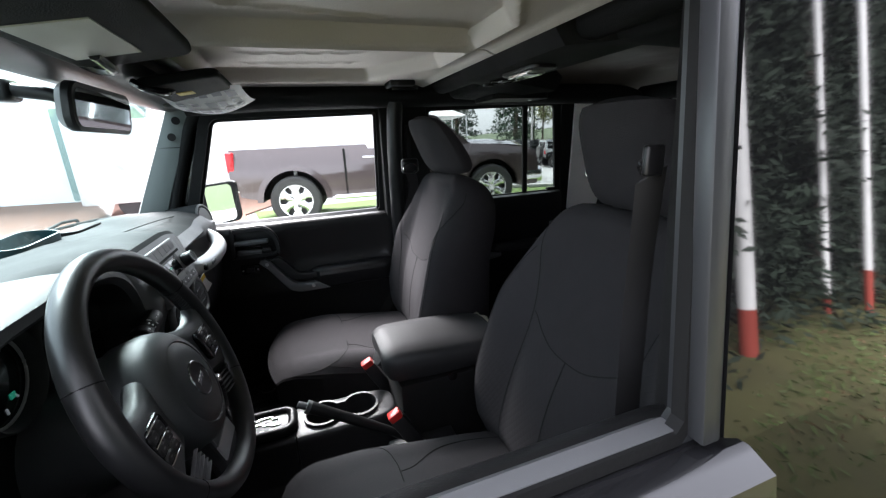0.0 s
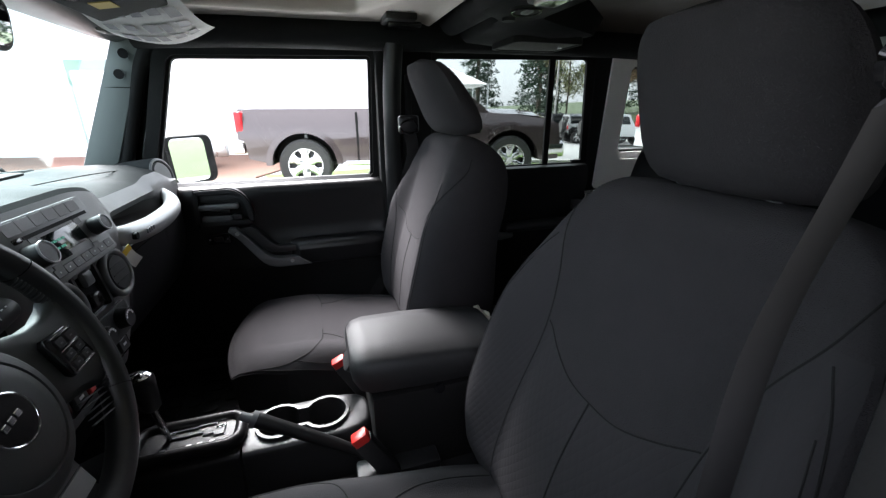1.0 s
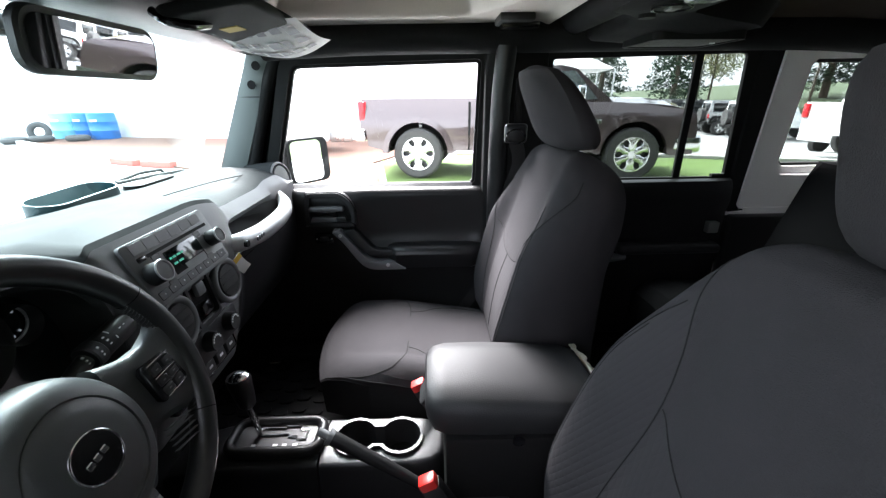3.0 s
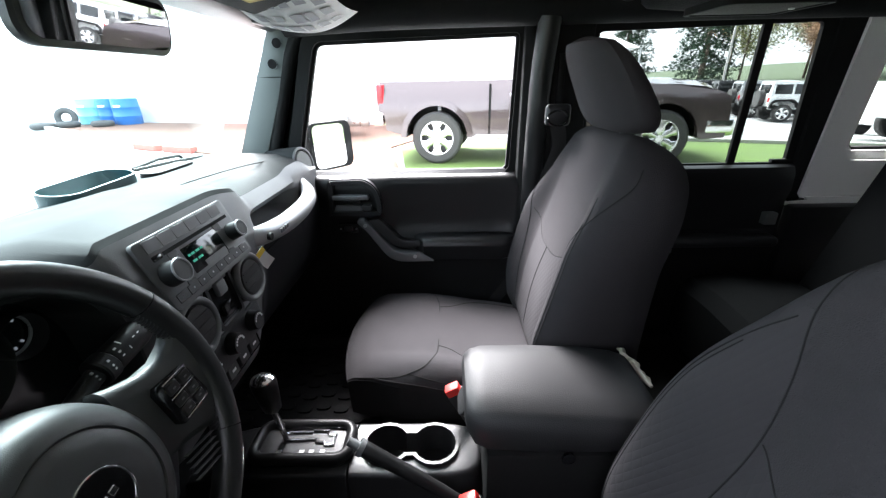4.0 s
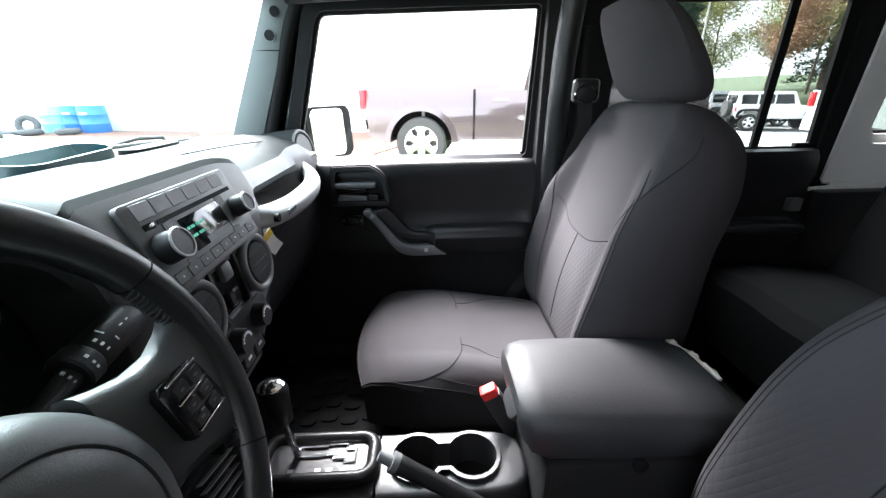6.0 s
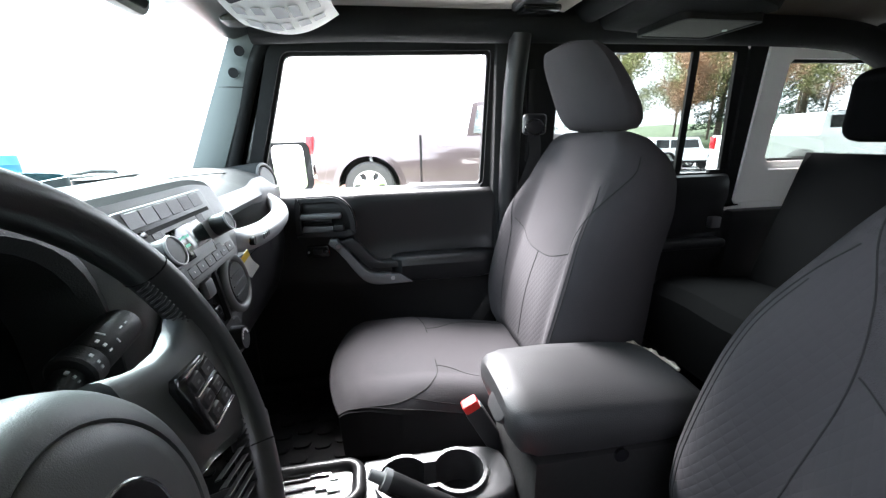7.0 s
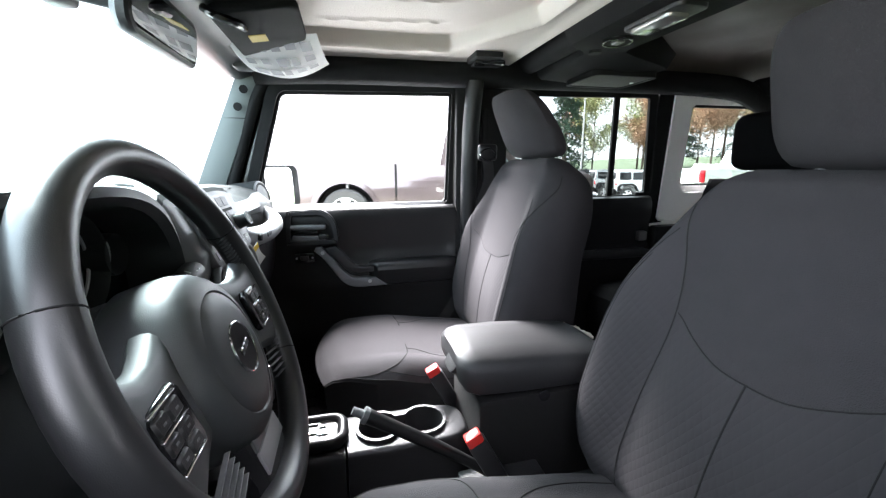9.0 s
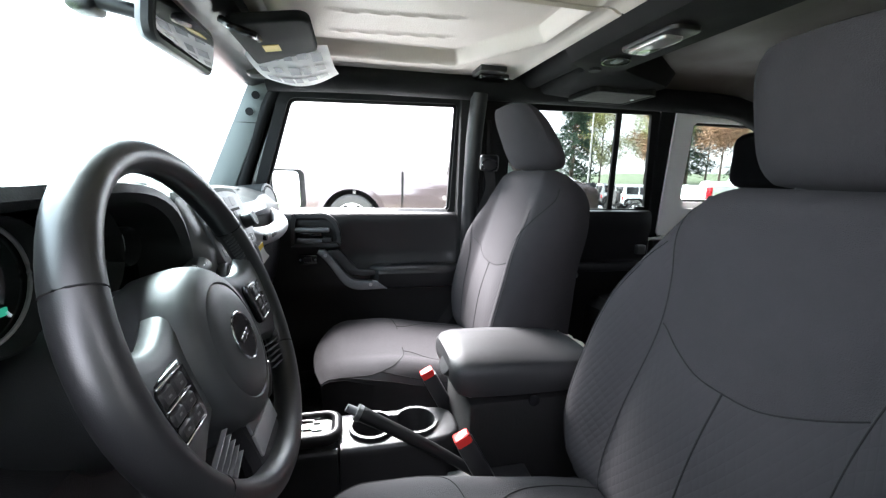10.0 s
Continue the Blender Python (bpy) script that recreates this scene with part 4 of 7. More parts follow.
# in the wheel's own frame: x to the right side of the car, y up the wheel, z towards the seat
wheel = thing("steering_wheel", "black leather steering wheel with an airbag hub and buttons", "steering wheel", HUB)
R = 0.1755
rim = bmesh.new()
tube(rim, [(R * math.cos(2 * math.pi * a / 72), R * math.sin(2 * math.pi * a / 72), 0.0) for a in range(72)], 0.0158, 18, closed=True, flat=1.12)
part("rim", put(rim, WM), RIMHIDE, wheel, "black leather rim")
for a in (27, 153, 215, 325):
    q = radians(a)
    c, s = math.cos(q), math.sin(q)
    part("rim_seam", put(tube(bmesh.new(), [(c * (R + 0.0157 * math.cos(b * math.pi / 8)), s * (R + 0.0157 * math.cos(b * math.pi / 8)), 0.0176 * math.sin(b * math.pi / 8)) for b in range(16)], 0.0008, 5, closed=True), WM), THREAD, wheel)


def stitches(a0, a1, n):
    b = bmesh.new()
    for i in range(n):
        q = radians(a0 + (a1 - a0) * i / (n - 1))
        for k in (1, -1):
            q2 = q + radians(0.9) * k
            tube(b, [((R - 0.0172) * math.cos(q), (R - 0.0172) * math.sin(q), 0.002), ((R - 0.0165) * math.cos(q2), (R - 0.0165) * math.sin(q2), 0.0065 * k)], 0.0010, 5)
    return b


STITCH = mat("dark_grey_thread", (0.06, 0.06, 0.062), 0.7)
for a0, a1, n_ in ((6, 26, 13), (-34, -8, 16), (154, 174, 13), (188, 214, 16)):
    part("rim_stitching", put(stitches(a0, a1, n_), WM), STITCH, wheel, "dark grey baseball stitching")
WMH = WM @ Matrix.Translation((0, -0.028, -0.010))
# airbag hub: a deep domed pad
bm = bmesh.new()
rings = []
for r_, z_ in ((0.080, -0.052), (0.086, -0.050), (0.0885, -0.044), (0.0885, -0.025), (0.0870, -0.008), (0.0830, 0.006), (0.077, 0.0145), (0.070, 0.0200), (0.0610, 0.0225), (0.0595, 0.0205), (0.0580, 0.0225), (0.045, 0.0262), (0.025, 0.028), (0.008, 0.0285)):
    rings.append([(r_ * 0.98 * math.cos(2 * math.pi * i / 56), r_ * 1.08 * math.sin(2 * math.pi * i / 56) - 0.002, z_) for i in range(56)])
loft(bm, rings)
hub = part("airbag_pad", put(bm, WMH), HUBP, wheel, "black domed airbag pad")
part("badge_ring", put(tube(bmesh.new(), [(0.0262 * math.cos(a * math.pi / 20), 0.0262 * math.sin(a * math.pi / 20), 0.0283) for a in range(40)], 0.0014, 8, closed=True), WMH), CHROME, hub, "thin chrome ring")
part("badge_disc", put(cyl(bmesh.new(), (0, 0, 0.024), (0, 0, 0.0290), 0.0252, n=32), WMH), GLOSS, hub, "gloss black badge disc")
# plain chrome bars in place of the maker's badge
for u in (-0.0145, -0.005, 0.0045):
    part("badge_mark", put(box(bmesh.new(), (u, -0.003, 0.0288), (u + 0.0075, 0.0035, 0.0302), 0.0008, 1), WMH @ Matrix.Rotation(radians(8), 4, "Z")), CHROME, hub)
for k in range(3):
    part("airbag_mark", put(box(bmesh.new(), (0.014 + 0.0062 * k, -0.0505, 0.0232), (0.0185 + 0.0062 * k, -0.0455, 0.0246)), WMH), GREYP, hub)
# spokes: wide wings with a button pod each, and ribs under it
for s in (1, -1):
    cx = 0.126 if s > 0 else -0.134
    bm = bmesh.new()
    rings = []
    for u, hi, lo, zc in ((0.070, 0.036, -0.070, -0.016), (0.088, 0.028, -0.072, -0.012), (0.108, 0.022, -0.075, -0.009), (0.130, 0.022, -0.082, -0.006), (0.150, 0.030, -0.092, -0.004), (0.168, 0.044, -0.100, -0.002)):
        mid, h = (hi + lo) / 2, (hi - lo) / 2
        rings.append([(s * u, mid + h * a, zc + 0.011 * b) for a, b in ((1, -0.8), (1.0, 0.1), (0.96, 0.6), (0.86, 0.95), (0.6, 1), (-0.4, 1), (-0.8, 0.85), (-1, 0), (-0.8, -1.6), (0, -2.0), (0.8, -1.6))])
    loft(bm, rings)
    spk = part("spoke", put(bm, WM), HUBP, wheel, "black spoke wing")
    pad = part("button_pad", put(prism(bmesh.new(), [(cx + s * (u - 0.126), v) for u, v in ((0.103, 0.004), (0.140, 0.002), (0.147, -0.004), (0.151, -0.043), (0.146, -0.050), (0.104, -0.050), (0.099, -0.044), (0.098, -0.002))], "z", -0.004, 0.0085, 0.002), WM), GLOSS, spk, "gloss black button pad")
    for v, h in ((-0.0010, 0.0018), (-0.0195, 0.0014), (-0.0475, 0.0016)):
        part("chrome_strip", put(box(bmesh.new(), (cx - 0.019, v, 0.0075), (cx + 0.019, v + h, 0.0105), 0.0006, 1), WM), CHROME, pad, "thin chrome strip")
    for i in range(2):
        for j in range(3):
            v0 = (-0.0455, -0.0325, -0.0165)[j]
            bt = part("button", put(box(bmesh.new(), (cx - 0.0185 + 0.019 * i, v0, 0.0065), (cx - 0.0005 + 0.019 * i, v0 + (0.0115 if j < 2 else 0.0135), 0.0105), 0.002, 1), WM), PLASTIC, pad)
            part("button_mark", put(box(bmesh.new(), (cx - 0.0115 + 0.019 * i, v0 + 0.005, 0.0104), (cx - 0.0075 + 0.019 * i, v0 + 0.0066, 0.0109)), WM), GREYP, bt)
    for i in range(5):
        v0 = -0.0575 - 0.0075 * i
        part("spoke_rib", put(box(bmesh.new(), (cx - s * 0.030, v0 - 0.0005, 0.0), (cx + s * 0.014, v0 + 0.0005, 0.0054), 0.0003, 1), WM @ Matrix.Rotation(radians(s * -12), 4, "Z")), GREYP, spk, "thin grey rib")
# lower spoke: a short trapezoid with a two-piece silver cover
bm = bmesh.new()
rings = []
for v, w in ((-0.080, 0.050), (-0.100, 0.047), (-0.130, 0.043), (-0.150, 0.042), (-0.172, 0.052)):
    rings.append([(-0.004 + w * a, v, -0.016 + 0.012 * b) for a, b in ((1, 0), (0.92, 0.8), (0.7, 1), (-0.7, 1), (-0.92, 0.8), (-1, 0), (-0.8, -1), (0.8, -1))])
loft(bm, rings)
low_spoke = part("lower_spoke", put(bm, WM), PLASTIC, wheel)
for v0, v1, material in ((-0.121, -0.098, GREYP), (-0.148, -0.1225, TRIMG)):
    part("spoke_cover", put(prism(bmesh.new(), [(-0.040, v0), (-0.040, v1), (0.034, v1), (0.034, v0)], "z", -0.006, -0.0015, 0.002), WM), material, low_spoke, "satin silver spoke cover")
# column and stalk
col = thing("steering_column", "black steering column shroud with a wiper stalk", "steering column", (-0.45, -0.35, 1.1))
bm = bmesh.new()
rings = []
for z_, r_ in ((-0.26, 0.080), (-0.12, 0.084), (-0.078, 0.086), (-0.068, 0.0845), (-0.064, 0.080), (-0.063, 0.070)):
    rings.append([(r_ * math.cos(2 * math.pi * i / 28), -0.024 + r_ * 1.0 * math.sin(2 * math.pi * i / 28), z_) for i in range(28)])
loft(bm, rings)
part("shroud", put(bm, WM), HUBP, col, "satin black shroud")
S0, S1, S2, S3 = Vector((-0.430, -0.292, 1.168)), Vector((-0.430, -0.222, 1.190)), Vector((-0.430, -0.205, 1.200)), Vector((-0.430, -0.149, 1.200))
stalk = part("stalk", tube(bmesh.new(), [S0, S1], [0.0080, 0.0110], 14), PLASTIC, col, "black wiper stalk with white marks")
ax = (S3 - S1).normalized()
part("stalk_collar", tube(bmesh.new(), [S1, S1 + ax * 0.002, S1 + ax * 0.016, S1 + ax * 0.018], [0.0165, 0.0185, 0.0185, 0.0165], 20), PLASTIC, stalk, "ribbed ring")
part("stalk_tip", tube(bmesh.new(), [S1 + ax * 0.0195, S1 + ax * 0.022, S3 - ax * 0.006, S3 - ax * 0.001, S3], [0.0155, 0.0170, 0.0175, 0.0160, 0.011], 20), PLASTIC, stalk, "black stalk end")
aim = Vector((0.80, -0.10, 0.60))
aim = (aim - ax * aim.dot(ax)).normalized()
wd = ax.cross(aim)
mm = Matrix(((ax.x, wd.x, aim.x, 0), (ax.y, wd.y, aim.y, 0), (ax.z, wd.z, aim.z, 0), (0, 0, 0, 1)))
for d_, q_, l_, h_, rr in ((-0.009, -0.45, 0.005, 0.0045, 0.0110), (-0.009, 0.10, 0.004, 0.0035, 0.0110), (-0.009, 0.55, 0.004, 0.0020, 0.0110), (0.006, -0.10, 0.005, 0.0050, 0.0186), (0.006, 0.28, 0.004, 0.0040, 0.0186), (0.006, 0.55, 0.004, 0.0040, 0.0186), (0.022, -0.35, 0.006, 0.0040, 0.0172), (0.022, 0.00, 0.006, 0.0040, 0.0172), (0.022, 0.35, 0.006, 0.0025, 0.0172), (0.033, -0.5, 0.0022, 0.0120, 0.0173), (0.036, 0.30, 0.0022, 0.0070, 0.0173), (0.046, -0.05, 0.006, 0.0022, 0.0176), (0.054, -0.05, 0.005, 0.0022, 0.0176)):
    mk = box(bmesh.new(), (l_ * 0.25, -h_ * 0.30, rr - 0.0012), (l_ * 0.80, h_ * 0.30, rr + 0.0003), m=Matrix.Translation(S1 + ax * d_) @ mm @ Matrix.Rotation(-q_, 4, "X"))
    part("stalk_mark", mk, MARK, stalk)

# ------------------------------------------------------------ centre console
con = thing("center_console", "black plastic console with gear selector and cup holders", "car console", (-0.2, MID, 0.6))
CY = MID + 0.014
bm = bmesh.new()
rings = []
for x, w, z in ((-0.58, 0.060, 0.735), (-0.54, 0.064, 0.748), (-0.48, 0.067, 0.764), (-0.44, 0.068, 0.770), (-0.30, 0.068, 0.7725), (-0.246, 0.068, 0.7725), (-0.2445, 0.067, 0.690), (0.0, 0.067, 0.690), (0.03, 0.067, 0.690)):
    rings.append([(x, CY + a * w, b) for a, b in ((-1.30, 0.60), (-1.06, z - 0.05), (-1.0, z - 0.018), (-0.97, z - 0.008), (-0.92, z - 0.002), (-0.85, z), (0.85, z), (0.92, z - 0.002), (0.97, z - 0.008), (1.0, z - 0.018), (1.06, z - 0.05), (1.30, 0.60))])
loft(bm, rings)
body = part("console_body", bm, PLASTIC, con, "black plastic console body")
# the top plate with a deep double hole for the cups
CUPS = ((-0.172, 0.0435), (-0.072, 0.0435))


def cup_outline(d=0.0, n=16):
    out = []
    (xa, ra), (xb, rb) = CUPS
    ra, rb = ra + d, rb + d
    neck = 0.022 + d
    a0 = math.asin(neck / ra)
    for i in range(n + 1):
        q = a0 + (2 * math.pi - 2 * a0) * i / n
        out.append((xa + ra * math.cos(q), CY + 0.004 + ra * math.sin(q)))
    for i in range(n + 1):
        q = -math.pi + a0 + (2 * math.pi - 2 * a0) * i / n
        out.append((xb + rb * math.cos(q), CY + 0.004 + rb * math.sin(q)))
    return out


def plate_edge(d=0.0):
    """The plate's edge, square ahead and rounded behind, point for point outside the cups."""
    out = []
    for x, y in cup_outline(0.006):
        u, v = (x + 0.122) / 0.10, (y - CY - 0.004) / 0.05
        k = max(abs(u), abs(v)) or 1
        u, v = u / k, v / k
        if u > 0:
            r = (abs(u) ** 4 + abs(v) ** 4) ** 0.25
            u, v = u / r, v / r
        out.append((-0.1085 + 0.1355 * u + (-d if u > 0 else 0), CY + (0.068 - d) * v))
    return out


bm = bmesh.new()
loft(bm, [[(x, y, z) for x, y in plate_edge(d)] for d, z in ((-0.020, 0.60), (-0.004, 0.722), (0.0, 0.754), (0.002, 0.7645), (0.0054, 0.7705), (0.010, 0.7725))] + [[(x, y, z) for x, y in cup_outline(0.006)] for z in (0.7725, 0.70)], caps=False)
part("top_plate", bm, PLASTIC, con, "black console top plate")
bm = bmesh.new()
frame_ring(bm, cup_outline(0.009), cup_outline(0.002), "z", 0.700, 0.781)
cups = part("cup_holder", bm, PLASTIC, con, "deep double cup holder with raised rim")
bm = bmesh.new()
prism(bm, cup_outline(0.004), "z", 0.700, 0.708)
part("cup_floor", bm, RUBBER, cups, "black rubber cup floor")
# selector plate
bm = bmesh.new()
tube(bm, [(x, y, 0.784) for x, y in rrect(0.196, 0.086, 0.026, 6, -0.348, CY + 0.004)], 0.0125, 14, closed=True, flat=1.1)
bez = part("selector_bezel", bm, SOFT, con, "raised black bezel")
bm = bmesh.new()
prism(bm, rrect(0.184, 0.076, 0.016, 6, -0.348, CY + 0.004), "z", 0.770, 0.786)
part("selector_plate", bm, PLASTIC, bez, "dark selector plate with chrome gate")
gate = [(-0.385, CY + 0.002), (-0.385, CY + 0.022), (-0.335, CY + 0.022), (-0.335, CY + 0.026), (-0.300, CY + 0.026), (-0.300, CY + 0.016), (-0.283, CY + 0.016), (-0.283, CY - 0.010), (-0.302, CY - 0.010), (-0.302, CY - 0.004), (-0.322, CY - 0.004), (-0.322, CY + 0.004), (-0.345, CY + 0.004), (-0.345, CY + 0.002)]
part("chrome_gate", tube(bmesh.new(), [(x, y + 0.003, 0.7875) for x, y in gate], 0.0028, 6, closed=True), CHROME, bez, "chrome edged gear gate")
for x in (-0.392, -0.345, -0.325, -0.302):
    part("gear_mark", box(bmesh.new(), (x - 0.005, CY - 0.027, 0.7858), (x + 0.005, CY - 0.018, 0.7868)), MARK, bez)
lev = thing("gear_lever", "black gear lever with a chrome capped knob", "gear lever", (-0.385, CY, 0.80))
part("shaft", cyl(bmesh.new(), (-0.386, CY + 0.010, 0.780), (-0.398, CY + 0.006, 0.875), 0.0065, 0.0075), CHROME, lev, "chrome shaft")
bm = bmesh.new()
rings = []
for z, r in ((0.872, 0.012), (0.878, 0.0175), (0.905, 0.021), (0.935, 0.0245), (0.945, 0.0245), (0.950, 0.022)):
    rings.append([(-0.398 - 0.10 * (z - 0.87) + r * math.cos(i * math.pi / 12), CY + 0.006 + r * math.sin(i * math.pi / 12), z) for i in range(24)])
loft(bm, rings)
part("knob", bm, LEATHER, lev)
bm = bmesh.new()
rings = []
for z, r in ((0.947, 0.0225), (0.952, 0.0215), (0.956, 0.016), (0.958, 0.006)):
    rings.append([(-0.406 + r * math.cos(i * math.pi / 12), CY + 0.006 + r * math.sin(i * math.pi / 12), z) for i in range(24)])
loft(bm, rings)
part("knob_cap", bm, CHROME, lev, "shiny chrome cap")
# parking brake
brk = thing("parking_brake", "black parking brake lever with a grey button", "brake lever", (0.0, MID - 0.085, 0.66))
bp = [(-0.205, -0.044, 0.866), (-0.180, -0.048, 0.853), (-0.09, -0.064, 0.803), (-0.01, -0.080, 0.756), (0.04, -0.090, 0.722)]
bm = bmesh.new()
tube(bm, spline(bp, 5), [0.88 * r for r in (0.0135, 0.0155, 0.0165, 0.017, 0.017, 0.0165, 0.016, 0.0155, 0.015, 0.015, 0.0145, 0.014, 0.014, 0.013, 0.013, 0.012, 0.012, 0.012, 0.011, 0.011, 0.011)], 14)
part("grip", bm, GRIP, brk)
part("release_button", cyl(bmesh.new(), (-0.202, -0.0445, 0.864), (-0.226, -0.0405, 0.877), 0.0095, 0.008, 16), GREYP, brk, "grey release button")
part("button_collar", cyl(bmesh.new(), (-0.198, -0.045, 0.862), (-0.207, -0.0435, 0.867), 0.0165, 0.0165, 18), GREYP, brk)
part("mechanism", box(bmesh.new(), (-0.02, -0.115, 0.62), (0.16, -0.06, 0.715), 0.008), PLASTIC, brk)
# armrest box
cb = thing("console_box", "black vinyl covered console box between the seats", "armrest box", (0.16, CY, 0.6))
bm = bmesh.new()
box(bm, (0.025, CY - 0.105, 0.60), (0.335, CY + 0.10, 0.872), 0.012)
part("bin", bm, RUBBER, cb)
part("bin_notch", cyl(bmesh.new(), (0.17, CY - 0.104, 0.868), (0.17, CY - 0.109, 0.868), 0.012, n=20), GLOSS, cb)
bm = bmesh.new()
rings = []
for x, z0, z1, w in ((-0.012, 0.925, 0.940, 0.070), (-0.008, 0.905, 0.955, 0.088), (0.006, 0.885, 0.964, 0.104), (0.03, 0.878, 0.968, 0.112), (0.12, 0.876, 0.966, 0.116), (0.24, 0.876, 0.958, 0.116), (0.31, 0.88, 0.948, 0.112), (0.335, 0.888, 0.940, 0.102), (0.345, 0.905, 0.925, 0.085)):
    zs = z1 - z0
    rings.append([(x, CY + 0.004 + w * a, z0 + zs * b) for a, b in ((0.82, 0), (0.95, 0.10), (1.0, 0.35), (0.99, 0.62), (0.93, 0.80), (0.80, 0.92), (0.45, 1.0), (0, 1.02), (-0.45, 1.0), (-0.80, 0.92), (-0.93, 0.80), (-0.99, 0.62), (-1.0, 0.35), (-0.95, 0.10), (-0.82, 0))])
loft(bm, rings)
lid = part("lid", bm, VINYL, cb, "padded black vinyl lid")
LM = pose(0.0005, 0.004, 0.9475, 0, 34, 0)
lt = part("latch", put(prism(bmesh.new(), rrect(0.066, 0.056, 0.018, 6, 0, -0.010), "x", -0.0045, 0.010, 0.003), LM), VINYL, cb, "lid latch with a lock")
part("lock", put(cyl(bmesh.new(), (-0.0035, 0, 0.002), (-0.0062, 0, 0.002), 0.0125, n=24), LM), CHROME, lt)
part("key_hole", put(cyl(bmesh.new(), (-0.0060, 0, 0.002), (-0.0068, 0, 0.002), 0.0085, n=20), LM), RUBBER, lt)
# ------------------------------------------------------------ seats
def split(name_mats, verts, faces, keys, parent):
    """One mesh for each region of a skin."""
    for key, (nm, material, label) in name_mats.items():
        b = bmesh.new()
        used = {}
        for f, k in zip(faces, keys):
            if k == key:
                for i in f:
                    if i not in used:
                        used[i] = b.verts.new(verts[i])
                b.faces.new([used[i] for i in f])
        if b.faces:
            part(nm, b, material, parent, label)
        else:
            b.free()


NS = 68


def back_point(s, t, out=0.0):
    """Front of the backrest: s across (-1 to 1), t up (0 to 1)."""
    w = lerp(((0, 0.215), (0.15, 0.250), (0.4, 0.258), (0.6, 0.254), (0.76, 0.243), (0.87, 0.222), (0.94, 0.192), (0.98, 0.160), (1.0, 0.12)), t)
    thin = lerp(((0, 0.75), (0.06, 1.0), (0.92, 1.0), (0.975, 0.7), (1.0, 0.20)), t)
    a = abs(s)
    bol = 0.050 * lerp(((0, 0.4), (0.25, 1.0), (0.55, 0.95), (0.8, 0.30), (0.95, 0.0), (1, 0)), t) * step(0.50, 0.84, a)
    belly = 0.018 * math.exp(-((t - 0.3) / 0.25) ** 2) * (1 - step(0.3, 0.8, a))
    q = max(0, (a - 0.82) / 0.18)
    edge = 0.085 * (1 - math.sqrt(max(0, 1 - q * q)))
    d = thin * (0.055 + bol + belly - edge) + out
    up = t * 0.60
    bend = 0.030 * (t - 0.5) ** 2
    n = Vector((-math.cos(radians(15)), 0, math.sin(radians(15))))
    spine = Vector((0.222 + 0.145 * t + bend, 0, 0.772 + up - 0.008 * (1 - thin)))
    return spine + Vector((0, w * s, 0)) + n * d


def seam_on(fn, pts, parent, r=0.0017, name="seam"):
    b = bmesh.new()
    r = r * 0.65
    tube(b, [fn(s, t) for s, t in pts], r, 6)
    part(name, b, THREAD, parent)


def line(pts, n=10):
    return [(p.x, p.y) for p in spline([(a, b, 0) for a, b in pts], n)]


def shield(s, t):
    """Whether a spot of the backrest lies on the smooth upper panel."""
    low = lerp(((0, 0.468), (0.2, 0.475), (0.4, 0.510), (0.58, 0.555), (1.0, 0.60)), abs(s))
    wide = lerp(((0.0, 0.58), (0.5, 0.58), (0.68, 0.66), (0.82, 0.80), (0.9, 0.9), (1.0, 1.1)), t)
    return t > low and abs(s) < wide


def lean_back(p, deg):
    """Tips a point of the backrest back about its hinge."""
    a = radians(deg)
    x, z = p.x - 0.22, p.z - 0.78
    return Vector((0.22 + x * math.cos(a) + z * math.sin(a), p.y, 0.78 - x * math.sin(a) + z * math.cos(a)))


